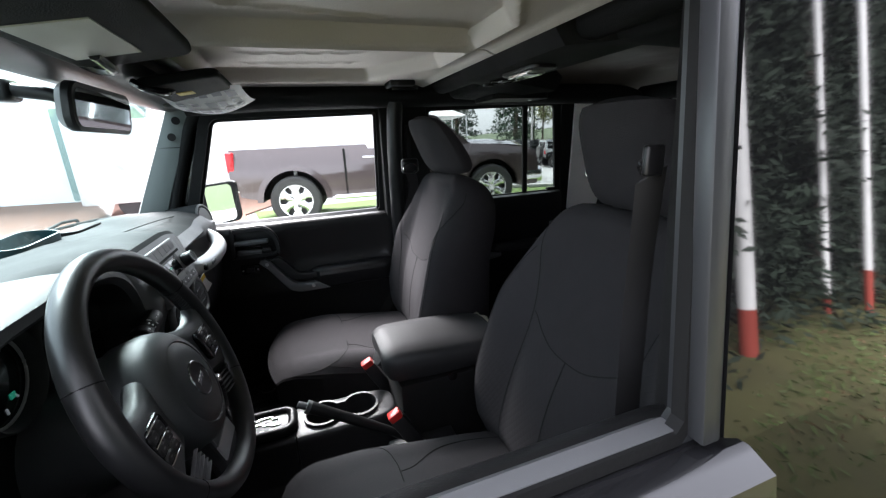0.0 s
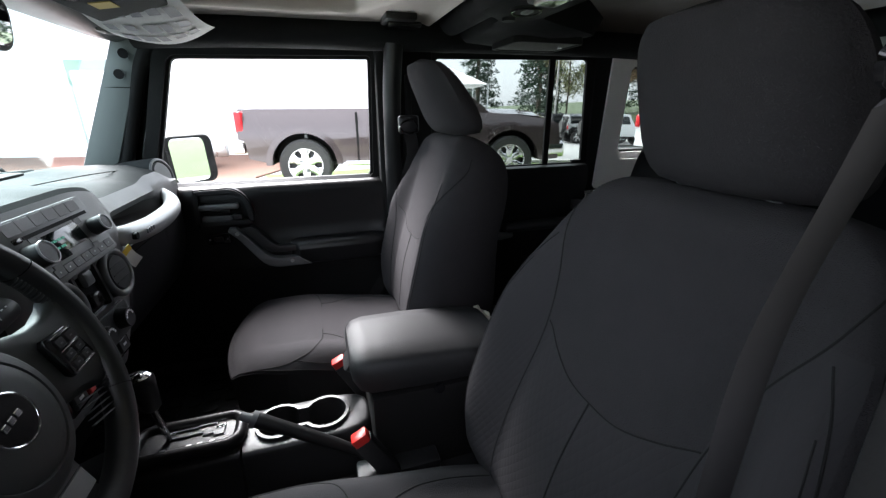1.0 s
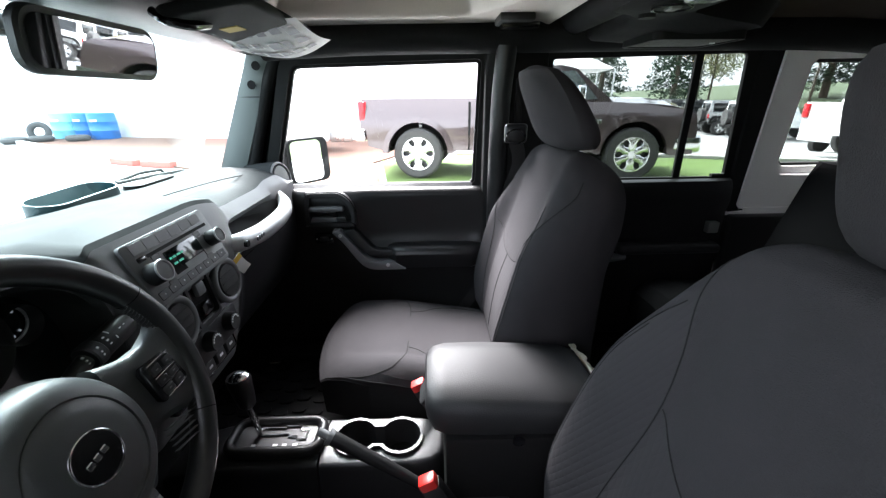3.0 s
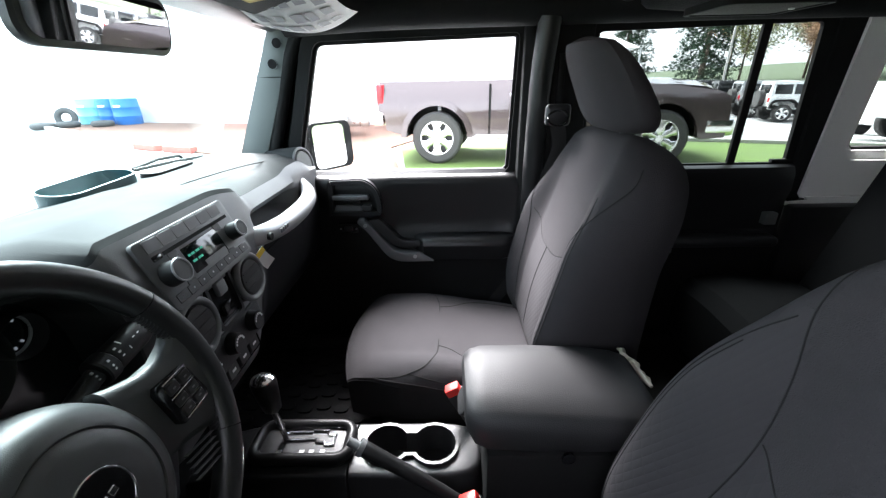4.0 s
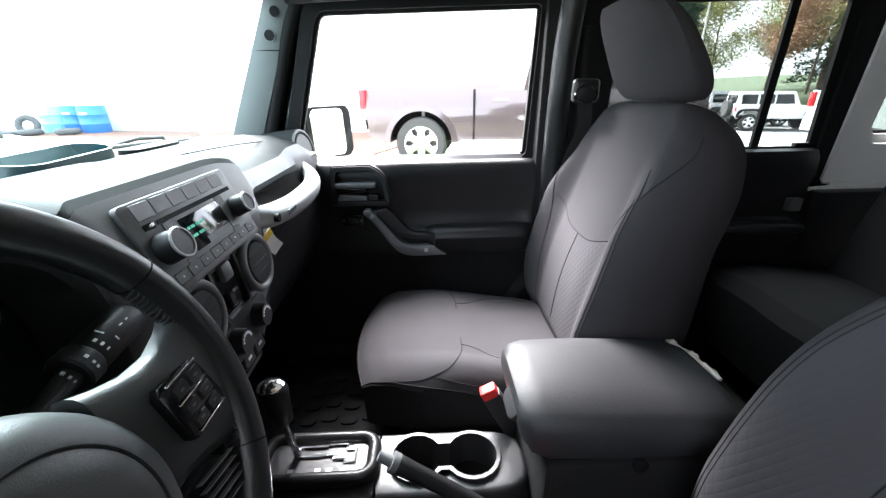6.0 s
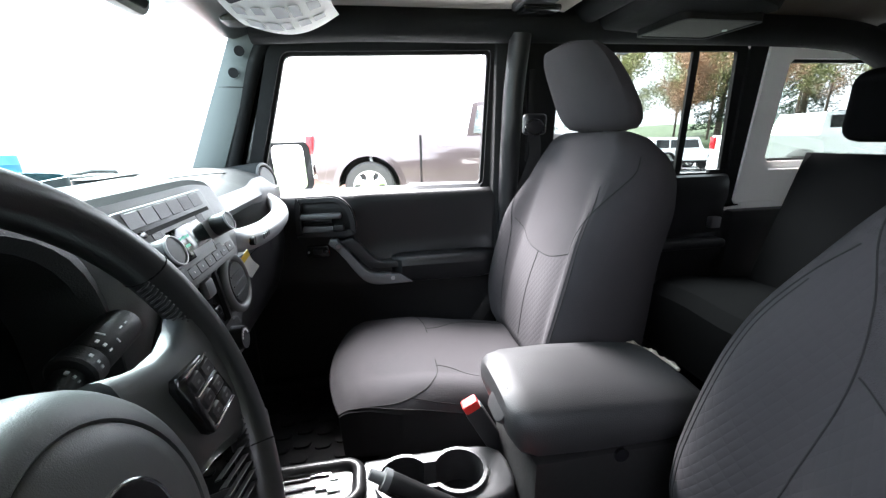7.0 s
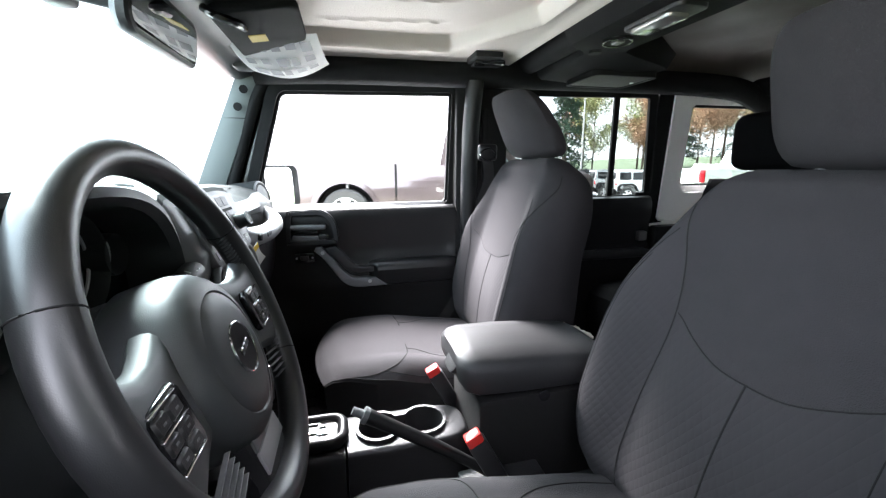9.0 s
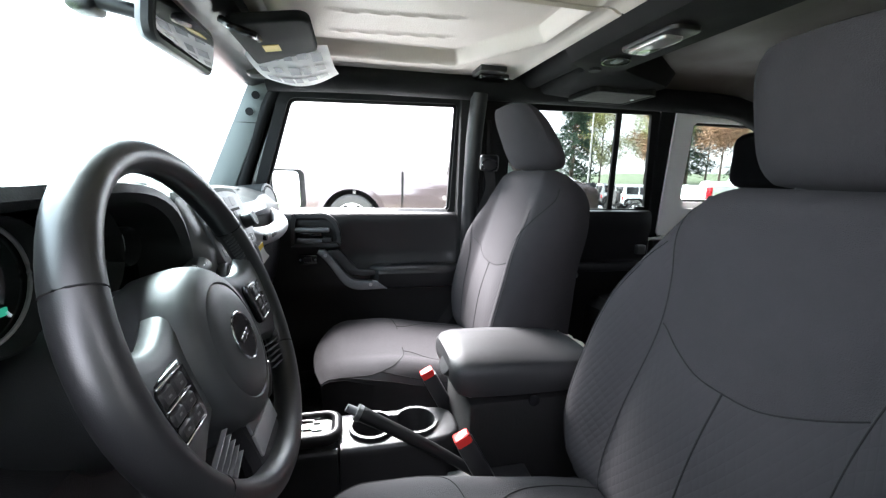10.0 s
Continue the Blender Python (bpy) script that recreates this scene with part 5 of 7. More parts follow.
def car_seat(name, label, y0, dx, bx, by, bz, tip=0.0, dz=0.0, wide=1.0, sunk=0.0, panel=0.58, slim=0.0):
    g = panel / 0.58  # half width of the smooth upper panel

    def backrest(s, t):
        """The backrest with its lower bolsters spread by wide, tipped back."""
        p = back_point(s, t)
        p.y *= 1 + (wide - 1) * step(0.5, 0.95, abs(s)) * (1 - 0.8 * step(0.45, 0.85, t))
        p.y *= 1 - slim * step(0.3, 1.0, s) * step(0.50, 0.78, t)
        return lean_back(p, tip)

    def cushion(s, t):
        return cushion_point(s, t) - Vector((0, 0, sunk))

    seat = thing(name, label, "car seat", (0, 0, FLOOR))
    # backrest
    verts, faces, keys = [], [], []
    nt = 100
    for i in range(nt + 1):
        t = i / nt
        ring = [backrest(-1 + 2 * j / NS, t) for j in range(NS + 1)]
        l, r = ring[0], ring[-1]
        thick = lerp(((0, 0.20), (0.1, 0.25), (0.5, 0.205), (0.85, 0.128), (0.95, 0.08), (1, 0.03)), t)
        for k in range(1, 8):
            f = k / 8
            y = r.y + (l.y - r.y) * f
            dep = thick * math.sin(math.pi * f) ** 0.35
            ring.append(Vector((r.x + dep, y, r.z - 0.3 * dep)))
        verts += ring
    m = NS + 1 + 7
    for i in range(nt):
        for j in range(m):
            k = (j + 1) % m
            faces.append((i * m + j, i * m + k, (i + 1) * m + k, (i + 1) * m + j))
            if j < NS:
                s, t = -1 + 2 * (j + 0.5) / NS, (i + 0.5) / nt
                if shield(s / (1 + (g - 1) * step(0.1, 0.5, t) * (1 - step(0.7, 0.9, t))), t):
                    keys.append("a")
                elif abs(s) < panel and t < 0.52:
                    keys.append("b")
                elif abs(s) < 0.88 and t < 0.8:
                    keys.append("c" if s > 0 else "f")
                else:
                    keys.append("a")
            else:
                keys.append("e" if NS + 2 <= j < m - 2 else "a")
    faces.append(tuple(range(m)))
    keys.append("e")
    faces.append(tuple(range(nt * m, nt * m + m)))
    keys.append("a")
    split({"a": ("backrest_panel", FABRIC, "smooth dark grey cloth panel and sides"), "b": ("backrest_insert", KNIT, "honeycomb cloth insert"),
           "c": ("backrest_bolster", KNIT, "honeycomb cloth bolster"), "f": ("backrest_bolster", KNIT, "honeycomb cloth bolster"), "e": ("backrest_shell", FABRIC, "dark grey cloth back")}, verts, faces, keys, seat)
    for k in (1, -1):
        seam_on(backrest, line([(k * 0.60, 0.02), (k * 0.58 * (1 + g) / 2, 0.25), (k * 0.58 * g, 0.50), (k * (0.66 * g + 0.35 * max(0, g - 1)), 0.68), (k * (0.80 + 0.85 * max(0, g - 1)), 0.82), (k * (0.90 + 0.4 * max(0, g - 1)), 0.90)]), seat)
        seam_on(backrest, line([(k * 0.88, 0.04), (k * 0.885, 0.3), (k * 0.88, 0.55), (k * 0.85, 0.70), (k * 0.80, 0.78)]), seat)
        seam_on(backrest, line([(k * 0.855, 0.04), (k * 0.86, 0.3), (k * 0.855, 0.55), (k * 0.83, 0.69)]), seat, 0.0012)
    seam_on(backrest, line([(g * a, b) for a, b in ((-0.58, 0.555), (-0.40, 0.510), (-0.2, 0.475), (0, 0.468), (0.2, 0.475), (0.40, 0.510), (0.58, 0.555))]), seat)
    seam_on(backrest, [(0.0, 0.04 + 0.043 * i) for i in range(11)], seat, 0.0022)
    # head restraint
    hv, hf = [], []
    nu, nv = 28, 18
    for i in range(nv + 1):
        v = -1 + 2 * i / nv
        prof = (1 - abs(v) ** 2.8) ** (1 / 2.8)
        for j in range(nu):
            q = 2 * math.pi * j / nu
            c, s = math.cos(q), math.sin(q)
            e = 0.55
            yy = 0.140 * math.copysign(abs(c) ** e, c) * (0.30 + 0.70 * (1 - abs(v) ** 3.3) ** 0.30) * (0.93 - 0.07 * v)
            xx = (0.064 - 0.012 * v) * math.copysign(abs(s) ** 0.8, s) * (0.12 + 0.88 * prof)
            xx += 0.024 * (yy / 0.140) ** 2 * (1 if s < 0 else 0.2)
            hv.append(lean_back(Vector((0.327 + xx - 0.054 * v - 0.008 * v * v, yy, 1.463 + 0.100 * v)), tip))
    hb = bmesh.new()
    rows = [[hb.verts.new(hv[i * nu + j]) for j in range(nu)] for i in range(nv + 1)]
    for a, b in zip(rows, rows[1:]):
        for j in range(nu):
            hb.faces.new((a[j], a[(j + 1) % nu], b[(j + 1) % nu], b[j]))
    hb.faces.new(rows[0])
    hb.faces.new(list(reversed(rows[-1])))
    hr = part("head_restraint", hb, FABRIC, seat, "padded dark grey cloth head restraint")
    for k in (1, -1):
        part("post", cyl(bmesh.new(), lean_back(Vector((0.362, k * 0.06, 1.30)), tip), lean_back(Vector((0.352, k * 0.06, 1.40)), tip), 0.006, n=12), CHROME, hr, "chrome post")
        part("post_collar", cyl(bmesh.new(), lean_back(Vector((0.361, k * 0.06, 1.345)), tip), lean_back(Vector((0.357, k * 0.06, 1.378)), tip), 0.012, 0.010, n=14), PLASTIC, hr)
    # cushion
    cv, cf, ck = [], [], []
    nx = 56
    for i in range(nx + 1):
        t = i / nx
        for j in range(NS + 1):
            cv.append(cushion(-1 + 2 * j / NS, t))
        w = cv[-1].y
        x = cv[-1].x
        for f in (0.98, 0.5, 0, -0.5, -0.98):
            cv.append(Vector((x + 0.003, w * f, 0.690)))
    m = NS + 1 + 5
    for i in range(nx):
        for j in range(m):
            k = (j + 1) % m
            cf.append((i * m + j, i * m + k, (i + 1) * m + k, (i + 1) * m + j))
            s, t = -1 + 2 * (j + 0.5) / NS, (i + 0.5) / nx
            if j >= NS or abs(s) > 0.97:
                ck.append("e")
            elif t < nose(s):
                ck.append("a")
            elif abs(s) < 0.64:
                ck.append("b")
            else:
                ck.append("c" if s > 0 else "f")
    cf.append(tuple(range(m)))
    ck.append("e")
    cf.append(tuple(range(nx * m, nx * m + m)))
    ck.append("e")
    split({"a": ("cushion_panel", FABRIC, "smooth dark grey cloth panel"), "b": ("cushion_insert", FABRIC, ""), "c": ("cushion_bolster", FABRIC, ""), "f": ("cushion_bolster", FABRIC, ""), "e": ("cushion_side", SIDECLOTH, "black cloth valance")}, cv, cf, ck, seat)
    for k in (1, -1):
        seam_on(cushion, line([(k * 0.44, 0.436), (k * 0.48, 0.49), (k * 0.62, 0.58), (k * 0.67, 0.70), (k * 0.65, 0.98)]), seat)
        seam_on(cushion, line([(k * 0.895, 0.285), (k * 0.925, 0.42), (k * 0.93, 0.7), (k * 0.89, 0.98)]), seat, 0.0014)
    for k in (1, -1):
        seam_on(cushion, [(k * q, nose(q)) for q in (0.32 + 0.645 * i / 60 for i in range(61))], seat, 0.0019)
    seam_on(cushion, [(-0.97 + 1.94 * i / 30, 0.05 / nx) for i in range(31)], seat, 0.0024, "piping")
    for k in (1, -1):
        seam_on(cushion, [(k * 0.97, (0.05 + i) / nx) for i in range(54)], seat, 0.0024, "piping")
    # base and rails
    for k in (1, -1):
        part("seat_rail", box(bmesh.new(), (-0.22, k * 0.17 - 0.02, FLOOR), (0.30, k * 0.17 + 0.02, 0.70), 0.006), RUBBER, seat)
    BK = pose(bx - dx, by - y0, bz, 0, -28, 0)
    st = part("buckle_stem", box(bmesh.new(), (-0.019, -0.0135, -0.10), (0.018, 0.0135, 0.020), 0.005, m=BK), PLASTIC, seat)
    part("buckle_button", box(bmesh.new(), (-0.0175, -0.0125, 0.008), (0.0155, 0.0125, 0.036), 0.004, m=BK), REDP, st, "red release button")
    seat.matrix_basis = pose(dx, y0, FLOOR + dz)
    return seat


def nose(s):
    """How far back the smooth nose panel of the cushion reaches."""
    return lerp(((0, 0.41), (0.12, 0.425), (0.30, 0.436), (0.5, 0.434), (0.63, 0.422), (0.72, 0.405), (0.815, 0.37), (0.92, 0.25), (0.97, 0.10), (1.0, 0.03)), abs(s))


def cushion_point(s, t, out=0.0):
    """Top of the cushion: s across, t from front to back."""
    w = lerp(((0, 0.198), (0.08, 0.212), (0.3, 0.224), (0.7, 0.224), (1.0, 0.196)), t)
    z = lerp(((0, 0.806), (0.04, 0.830), (0.12, 0.846), (0.30, 0.848), (0.65, 0.820), (1.0, 0.795)), t)
    x = -0.318 + 0.575 * t + 0.035 * (s * s) * (1 - step(0, 0.5, t)) - 0.012 * (1 - t) ** 6
    a = abs(s)
    bol = 0.012 * step(0.55, 0.80, a) * lerp(((0, 0.0), (0.25, 0.45), (0.6, 1.0), (1, 1.0)), t)
    q = max(0, (a - 0.60) / 0.40)
    edge = lerp(((0, 0.0), (0.06, 0.016), (0.26, 0.046), (0.5, 0.072), (1.0, 0.085)), t) * (0.7 * q * q + 0.3 * q ** 6)
    return Vector((x, w * s, z + bol - edge + out))


car_seat("passenger_seat", "dark grey cloth passenger seat with a head restraint", 0.405, 0.0, -0.018, 0.115, 0.830, sunk=0.014, panel=0.69, slim=0.19)
car_seat("driver_seat", "dark grey cloth driver seat with a head restraint", -0.385, 0.035, 0.006, -0.132, 0.835, 6.0, -0.015, wide=1.13, panel=0.555)

# rear bench
bench = thing("rear_bench", "cloth rear bench seat with head restraints, darkened for shade", "bench seat", (1.0, 0, 0.6))
bm = bmesh.new()
rings = []
for x, z in ((0.72, 0.78), (0.725, 0.84), (0.76, 0.875), (0.85, 0.885), (1.0, 0.87), (1.18, 0.85)):
    rings.append([(x, -0.60 + 1.2 * i / 20, z + 0.008 * math.sin(i * math.pi / 5) ** 2) for i in range(21)] + [(x, 0.60, 0.66), (x, -0.60, 0.66)])
loft(bm, rings)
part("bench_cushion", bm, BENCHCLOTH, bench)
for y0, y1 in ((-0.61, -0.02), (-0.01, 0.61)):
    bm = bmesh.new()
    rings = []
    for t in [i / 10 for i in range(11)]:
        z = 0.82 + 0.47 * t
        x = 1.12 + 0.14 * t
        k = 1 - 0.5 * step(0.9, 1.0, t)
        rings.append([(x, y0 + 0.01, z), (x - 0.05 * k, y0 + 0.05, z), (x - 0.065 * k, (y0 + y1) / 2, z), (x - 0.05 * k, y1 - 0.05, z), (x, y1 - 0.01, z), (x + 0.05 * k, y1 - 0.03, z), (x + 0.05 * k, y0 + 0.03, z)])
    loft(bm, rings)
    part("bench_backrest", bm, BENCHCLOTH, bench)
for y in (-0.36, 0.36):
    bm = bmesh.new()
    box(bm, (1.205, y - 0.135, 1.325), (1.315, y + 0.135, 1.53), 0.045, 4)
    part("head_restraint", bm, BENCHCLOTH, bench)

# ------------------------------------------------------------ roof fittings
sb = thing("sound_bar", "black overhead sound bar with a dome lamp", "sound bar", (0.55, 0, 1.66))
bm = bmesh.new()
rings = []
for y in [-0.60 + 0.02 * i for i in range(61)]:
    f = 0.085 * step(0.235, 0.30, abs(y))
    pod = step(0.27, 0.36, abs(y)) * (1 - step(0.56, 0.60, abs(y)))
    d = 0.004 * math.cos(y * 3)
    rings.append([(x, y, z) for x, z in ((0.340 + f, 1.71), (0.348 + f, 1.683), (0.372 + 0.9 * f, 1.650 - 0.004 * pod), (0.386 + 0.9 * f, 1.645 - 0.010 * pod + d), (0.52 + 0.12 * pod, 1.645 - 0.022 * pod + d), (0.56 + 0.22 * pod, 1.655 - 0.018 * pod), (0.58 + 0.23 * pod, 1.685), (0.56 + 0.2 * pod, 1.725), (0.40, 1.725))])
loft(bm, rings)
part("bar_housing", bm, CLOTHBAR, sb)
part("lamp_bezel", prism(bmesh.new(), rrect(0.075, 0.17, 0.02, 5, 0.450, MID - 0.005), "z", 1.640, 1.655, 0.004), PLASTIC, sb)
part("lamp_lens", prism(bmesh.new(), rrect(0.055, 0.12, 0.014, 5, 0.448, MID + 0.005), "z", 1.632, 1.648, 0.006), mat("clear_lamp_lens", (0.30, 0.30, 0.29), 0.14, metal=0.5), sb, "clear ribbed dome lamp")
part("lamp_switch", cyl(bmesh.new(), (0.456, 0.168, 1.652), (0.456, 0.168, 1.6425), 0.038, 0.035, 28), RUBBER, sb, "round black switch")
part("switch_ring", tube(bmesh.new(), [(0.456 + 0.034 * math.cos(a * math.pi / 14), 0.168 + 0.034 * math.sin(a * math.pi / 14), 1.6415) for a in range(28)], 0.0022, 6, closed=True), GLOSS, sb, "glossy black ring")
part("switch_rocker", box(bmesh.new(), (0.446, 0.150, 1.638), (0.466, 0.180, 1.644), 0.003), GREYP, sb, "grey rocker")
part("lamp_screw", cyl(bmesh.new(), (0.458, 0.262, 1.648), (0.458, 0.262, 1.6405), 0.017, n=20), RUBBER, sb)
for k in (1, -1):
    part("speaker_grille", prism(bmesh.new(), rrect(0.21, 0.17, 0.02, 5, 0.65, k * 0.46), "z", 1.617, 1.632, 0.003), mat("grey_speaker_cloth", (0.055, 0.052, 0.047), 0.8, grain=0.8, gscale=900), sb, "grey speaker cover")
    part("grille_frame", frame_ring(bmesh.new(), rrect(0.226, 0.186, 0.024, 5, 0.65, k * 0.46), rrect(0.208, 0.168, 0.019, 5, 0.65, k * 0.46), "z", 1.6145, 1.634), RUBBER, sb)
    part("grille_screw", cyl(bmesh.new(), (0.735, k * 0.46, 1.618), (0.735, k * 0.46, 1.6145), 0.006, n=12), STEEL, sb)
# roof latches
for k in (1, -1):
    la = thing("roof_latch", "black roof panel latch", "latch", (0.25, k * 0.5, 1.69))
    part("latch_base", box(bmesh.new(), (0.19, k * 0.52 - 0.05, 1.672), (0.28, k * 0.52 + 0.05, 1.692), 0.006), PLASTIC, la)
    part("latch_lever", box(bmesh.new(), (0.20, k * 0.52 - 0.02, 1.660), (0.30, k * 0.52 + 0.045, 1.676), 0.006), GLOSS, la)

# rear-view mirror
mi = thing("rearview_mirror", "black rear-view mirror on the windscreen", "mirror", (-0.56, MID, 1.60))
MM = look((-0.487, MID, 1.568), (0.506, MID - 0.009, 1.448))
bm = bmesh.new()
rings = []
for z, k in ((0.030, 0.55), (0.022, 0.85), (0.006, 1.0), (-0.004, 1.0), (-0.008, 0.97)):
    rings.append([(x, y, z) for x, y in rrect(0.255 * k, 0.082 * k, 0.028 * k, 6, -0.006)])
loft(bm, rings)
part("housing", put(bm, MM), PLASTIC, mi)
part("mirror_pane", put(prism(bmesh.new(), rrect(0.236, 0.064, 0.020, 6, -0.006), "z", -0.0095, -0.0075), MM), mat("dimmed_mirror_glass", (0.60, 0.61, 0.62), 0.02, metal=1.0, var=0.01, wear=0.01), mi, "mirror glass", smooth=False)
part("stem", tube(bmesh.new(), [(-0.505, MID, 1.578), (-0.555, MID, 1.598), (-0.605, MID - 0.01, 1.605)], 0.012, 12), PLASTIC, mi)
part("mount", box(bmesh.new(), (-0.640, MID - 0.03, 1.585), (-0.600, MID + 0.02, 1.625), 0.010, 3), PLASTIC, mi)

# sun visors
for k, nm in ((1, "passenger"), (-1, "driver")):
    vz = thing("sun_visor", "black vinyl sun visor folded against the header", "sun visor", (-0.45, k * 0.36, 1.66))
    bm = bmesh.new()
    prism(bm, rrect(0.165, 0.40, 0.03, 5, 0.0, k * 0.31), "z", -0.011, 0.011, 0.008, 3)
    VZ = Matrix.Translation((-0.368, 0, 1.642)) @ Matrix.Rotation(radians(-9), 4, "Y")
    part("visor_body", put(bm, VZ), CLOTHBAR, vz)
    part("visor_clip", tube(bmesh.new(), spline([(-0.455, k * 0.13, 1.635), (-0.43, k * 0.12, 1.62), (-0.40, k * 0.14, 1.615), (-0.40, k * 0.2, 1.625)], 5), 0.008, 8), GLOSS, vz)
    part("hinge", box(bmesh.new(), (-0.50, k * 0.50, 1.615), (-0.45, k * 0.56, 1.65), 0.008), PLASTIC, vz)
    lx, ly = (0.018, 0.022) if k > 0 else (0.042, 0.085)
    part("warning_label", put(box(bmesh.new(), (-0.02 - lx, k * 0.27 - ly, -0.0128), (-0.02 + lx, k * 0.27 + ly, -0.0105)), VZ), mat("faded_yellow_label", (0.40, 0.29, 0.06), 0.6) if k > 0 else mat("pale_visor_label", (0.42, 0.41, 0.36), 0.5), vz, "yellow warning label" if k > 0 else "pale printed visor label")
# paper on the passenger visor
pp = thing("paper_sheet", "curled white printed sheet tucked behind the visor", "paper", (-0.40, 0.40, 1.60))


def paper_pt(u, v):
    """u along the sheet, v across it towards the door."""
    near = Vector((-0.474, 0.345, 1.646)).lerp(Vector((-0.262, 0.285, 1.650)), u)
    far = Vector((-0.440, 0.475, 1.602)).lerp(Vector((-0.242, 0.505, 1.636)), u)
    p = near.lerp(far, v)
    return p + Vector((0, 0.03 * math.sin(math.pi * u) * v, -0.022 * math.sin(math.pi * u) * v - 0.010 * math.sin(math.pi * v)))


bm = bmesh.new()
g = [[bm.verts.new(paper_pt(i / 16, j / 8)) for j in range(9)] for i in range(17)]
for i in range(16):
    for j in range(8):
        bm.faces.new((g[i][j], g[i + 1][j], g[i + 1][j + 1], g[i][j + 1]))
bmesh.ops.solidify(bm, geom=bm.faces[:], thickness=0.0006)
part("sheet", bm, PAPER, pp)
random.seed(4)
for i in range(5):
    for j in range(3):
        u0, v0 = 0.08 + 0.17 * i + random.random() * 0.02, 0.12 + 0.28 * j
        b = bmesh.new()
        du, dv = 0.09 + random.random() * 0.06, 0.10 + random.random() * 0.10
        q = [b.verts.new(paper_pt(u0 + du * a, v0 + dv * c) + Vector((0.0, -0.0008, -0.0022))) for a, c in ((0, 0), (1, 0), (1, 1), (0, 1))]
        b.faces.new(q)
        part("printed_block", b, INK, pp)

# seat belts
for k, gx, gy, gz in ((1, 0.262, 0.556, 1.386), (-1, 0.180, -0.648, 1.452)):
    wide = 1.0 if k > 0 else 0.35
    be = thing("seat_belt", "black seat belt hanging from the door pillar", "seat belt", (gx, gy, 0.7))
    bm = bmesh.new()
    if k > 0:
        pts = spline([(gx, gy, gz - 0.01), (0.285, 0.600, 1.30), (0.262, 0.632, 1.19), (0.250, 0.650, 1.09), (0.245, 0.655, 0.94), (0.168, 0.652, 0.828), (0.105, 0.650, 0.735)], 6)
    else:
        pts = spline([(gx, gy, gz - 0.01)] + [(0.222, -0.605, 1.31), (0.232, -0.596, 1.20), (0.232, -0.60, 1.05), (0.225, -0.63, 0.85), (0.22, -0.65, 0.75)], 6)
    tube(bm, pts, 0.024, 8, flat=0.06, up=(0.35, -1, 0) if k > 0 else (-0.1, 1, 0))
    part("webbing", bm, WEB, be)
    part("guide", box(bmesh.new(), (gx - 0.034 * wide, gy - 0.013 * wide, gz - 0.022 * (0.3 + 0.7 * wide)), (gx + 0.034 * wide, gy + 0.013 * wide, gz + 0.034 * (0.3 + 0.7 * wide)), 0.011 * wide, 3), GRIP, be)
    part("loop", tube(bmesh.new(), [(gx - 0.002 + 0.027 * wide * math.cos(a * math.pi / 8), gy - 0.012 * wide * k, gz - 0.002 + 0.020 * wide * math.sin(a * math.pi / 8)) for a in range(16)], 0.003, 6, closed=True), GLOSS, be, "black belt loop")
    part("height_rail", box(bmesh.new(), (gx + 0.012, gy + (0.080 if k > 0 else -0.034), gz - 0.10 * wide), (gx + 0.032, gy + (0.097 if k > 0 else -0.017), gz + 0.16 * wide), 0.004), RUBBER, be)

# door mirror outside the passenger window
dm = thing("door_mirror", "black door mirror outside the passenger window", "mirror", (-0.55, 0.86, 1.25))
DMM = look((-0.462, 0.905, 1.272), (0.348, 0.325, 1.32))
bm = bmesh.new()
rings = []
for z, k in ((0.075, 0.6), (0.055, 0.9), (0.02, 1.0), (0.0, 1.0), (-0.006, 0.96)):
    rings.append([(x, y, z) for x, y in rrect(0.195 * k, 0.172 * k, 0.03 * k, 5)])
loft(bm, rings)
part("housing", put(bm, DMM), RUBBER, dm)
part("mirror_pane", put(prism(bmesh.new(), rrect(0.138, 0.150, 0.022, 5, 0.012, 0.0), "z", -0.009, -0.0055), DMM), MIRROR, dm, "mirror glass", smooth=False)
part("bracket", tube(bmesh.new(), [(-0.53, 0.79, 1.17), (-0.53, 0.84, 1.18), (-0.51, 0.89, 1.22)], 0.028, 12), PLASTIC, dm)

# bonnet, wipers and body ahead of the windscreen
bon = thing("bonnet", "black bonnet ahead of the windscreen", "car bonnet", (-1.5, 0, 1.0), kind="structure")
bm = bmesh.new()
rings = []
for x, w, z in ((-0.86, 0.70, 1.165), (-1.2, 0.66, 1.16), (-1.7, 0.60, 1.13), (-2.0, 0.56, 1.10), (-2.05, 0.55, 1.05)):
    rings.append([(x, -w, 0.85), (x, -w, z - 0.04), (x, -w + 0.05, z - 0.01), (x, -0.25, z + 0.006), (x, 0, z + 0.01), (x, 0.25, z + 0.006), (x, w - 0.05, z - 0.01), (x, w, z - 0.04), (x, w, 0.85)])
loft(bm, rings)
part("bonnet_skin", bm, BODYPAINT, bon, "glossy black painted metal")
part("cowl", box(bmesh.new(), (-0.98, -0.70, 1.10), (-0.80, 0.70, 1.235), 0.02, 3), PLASTIC, bon)
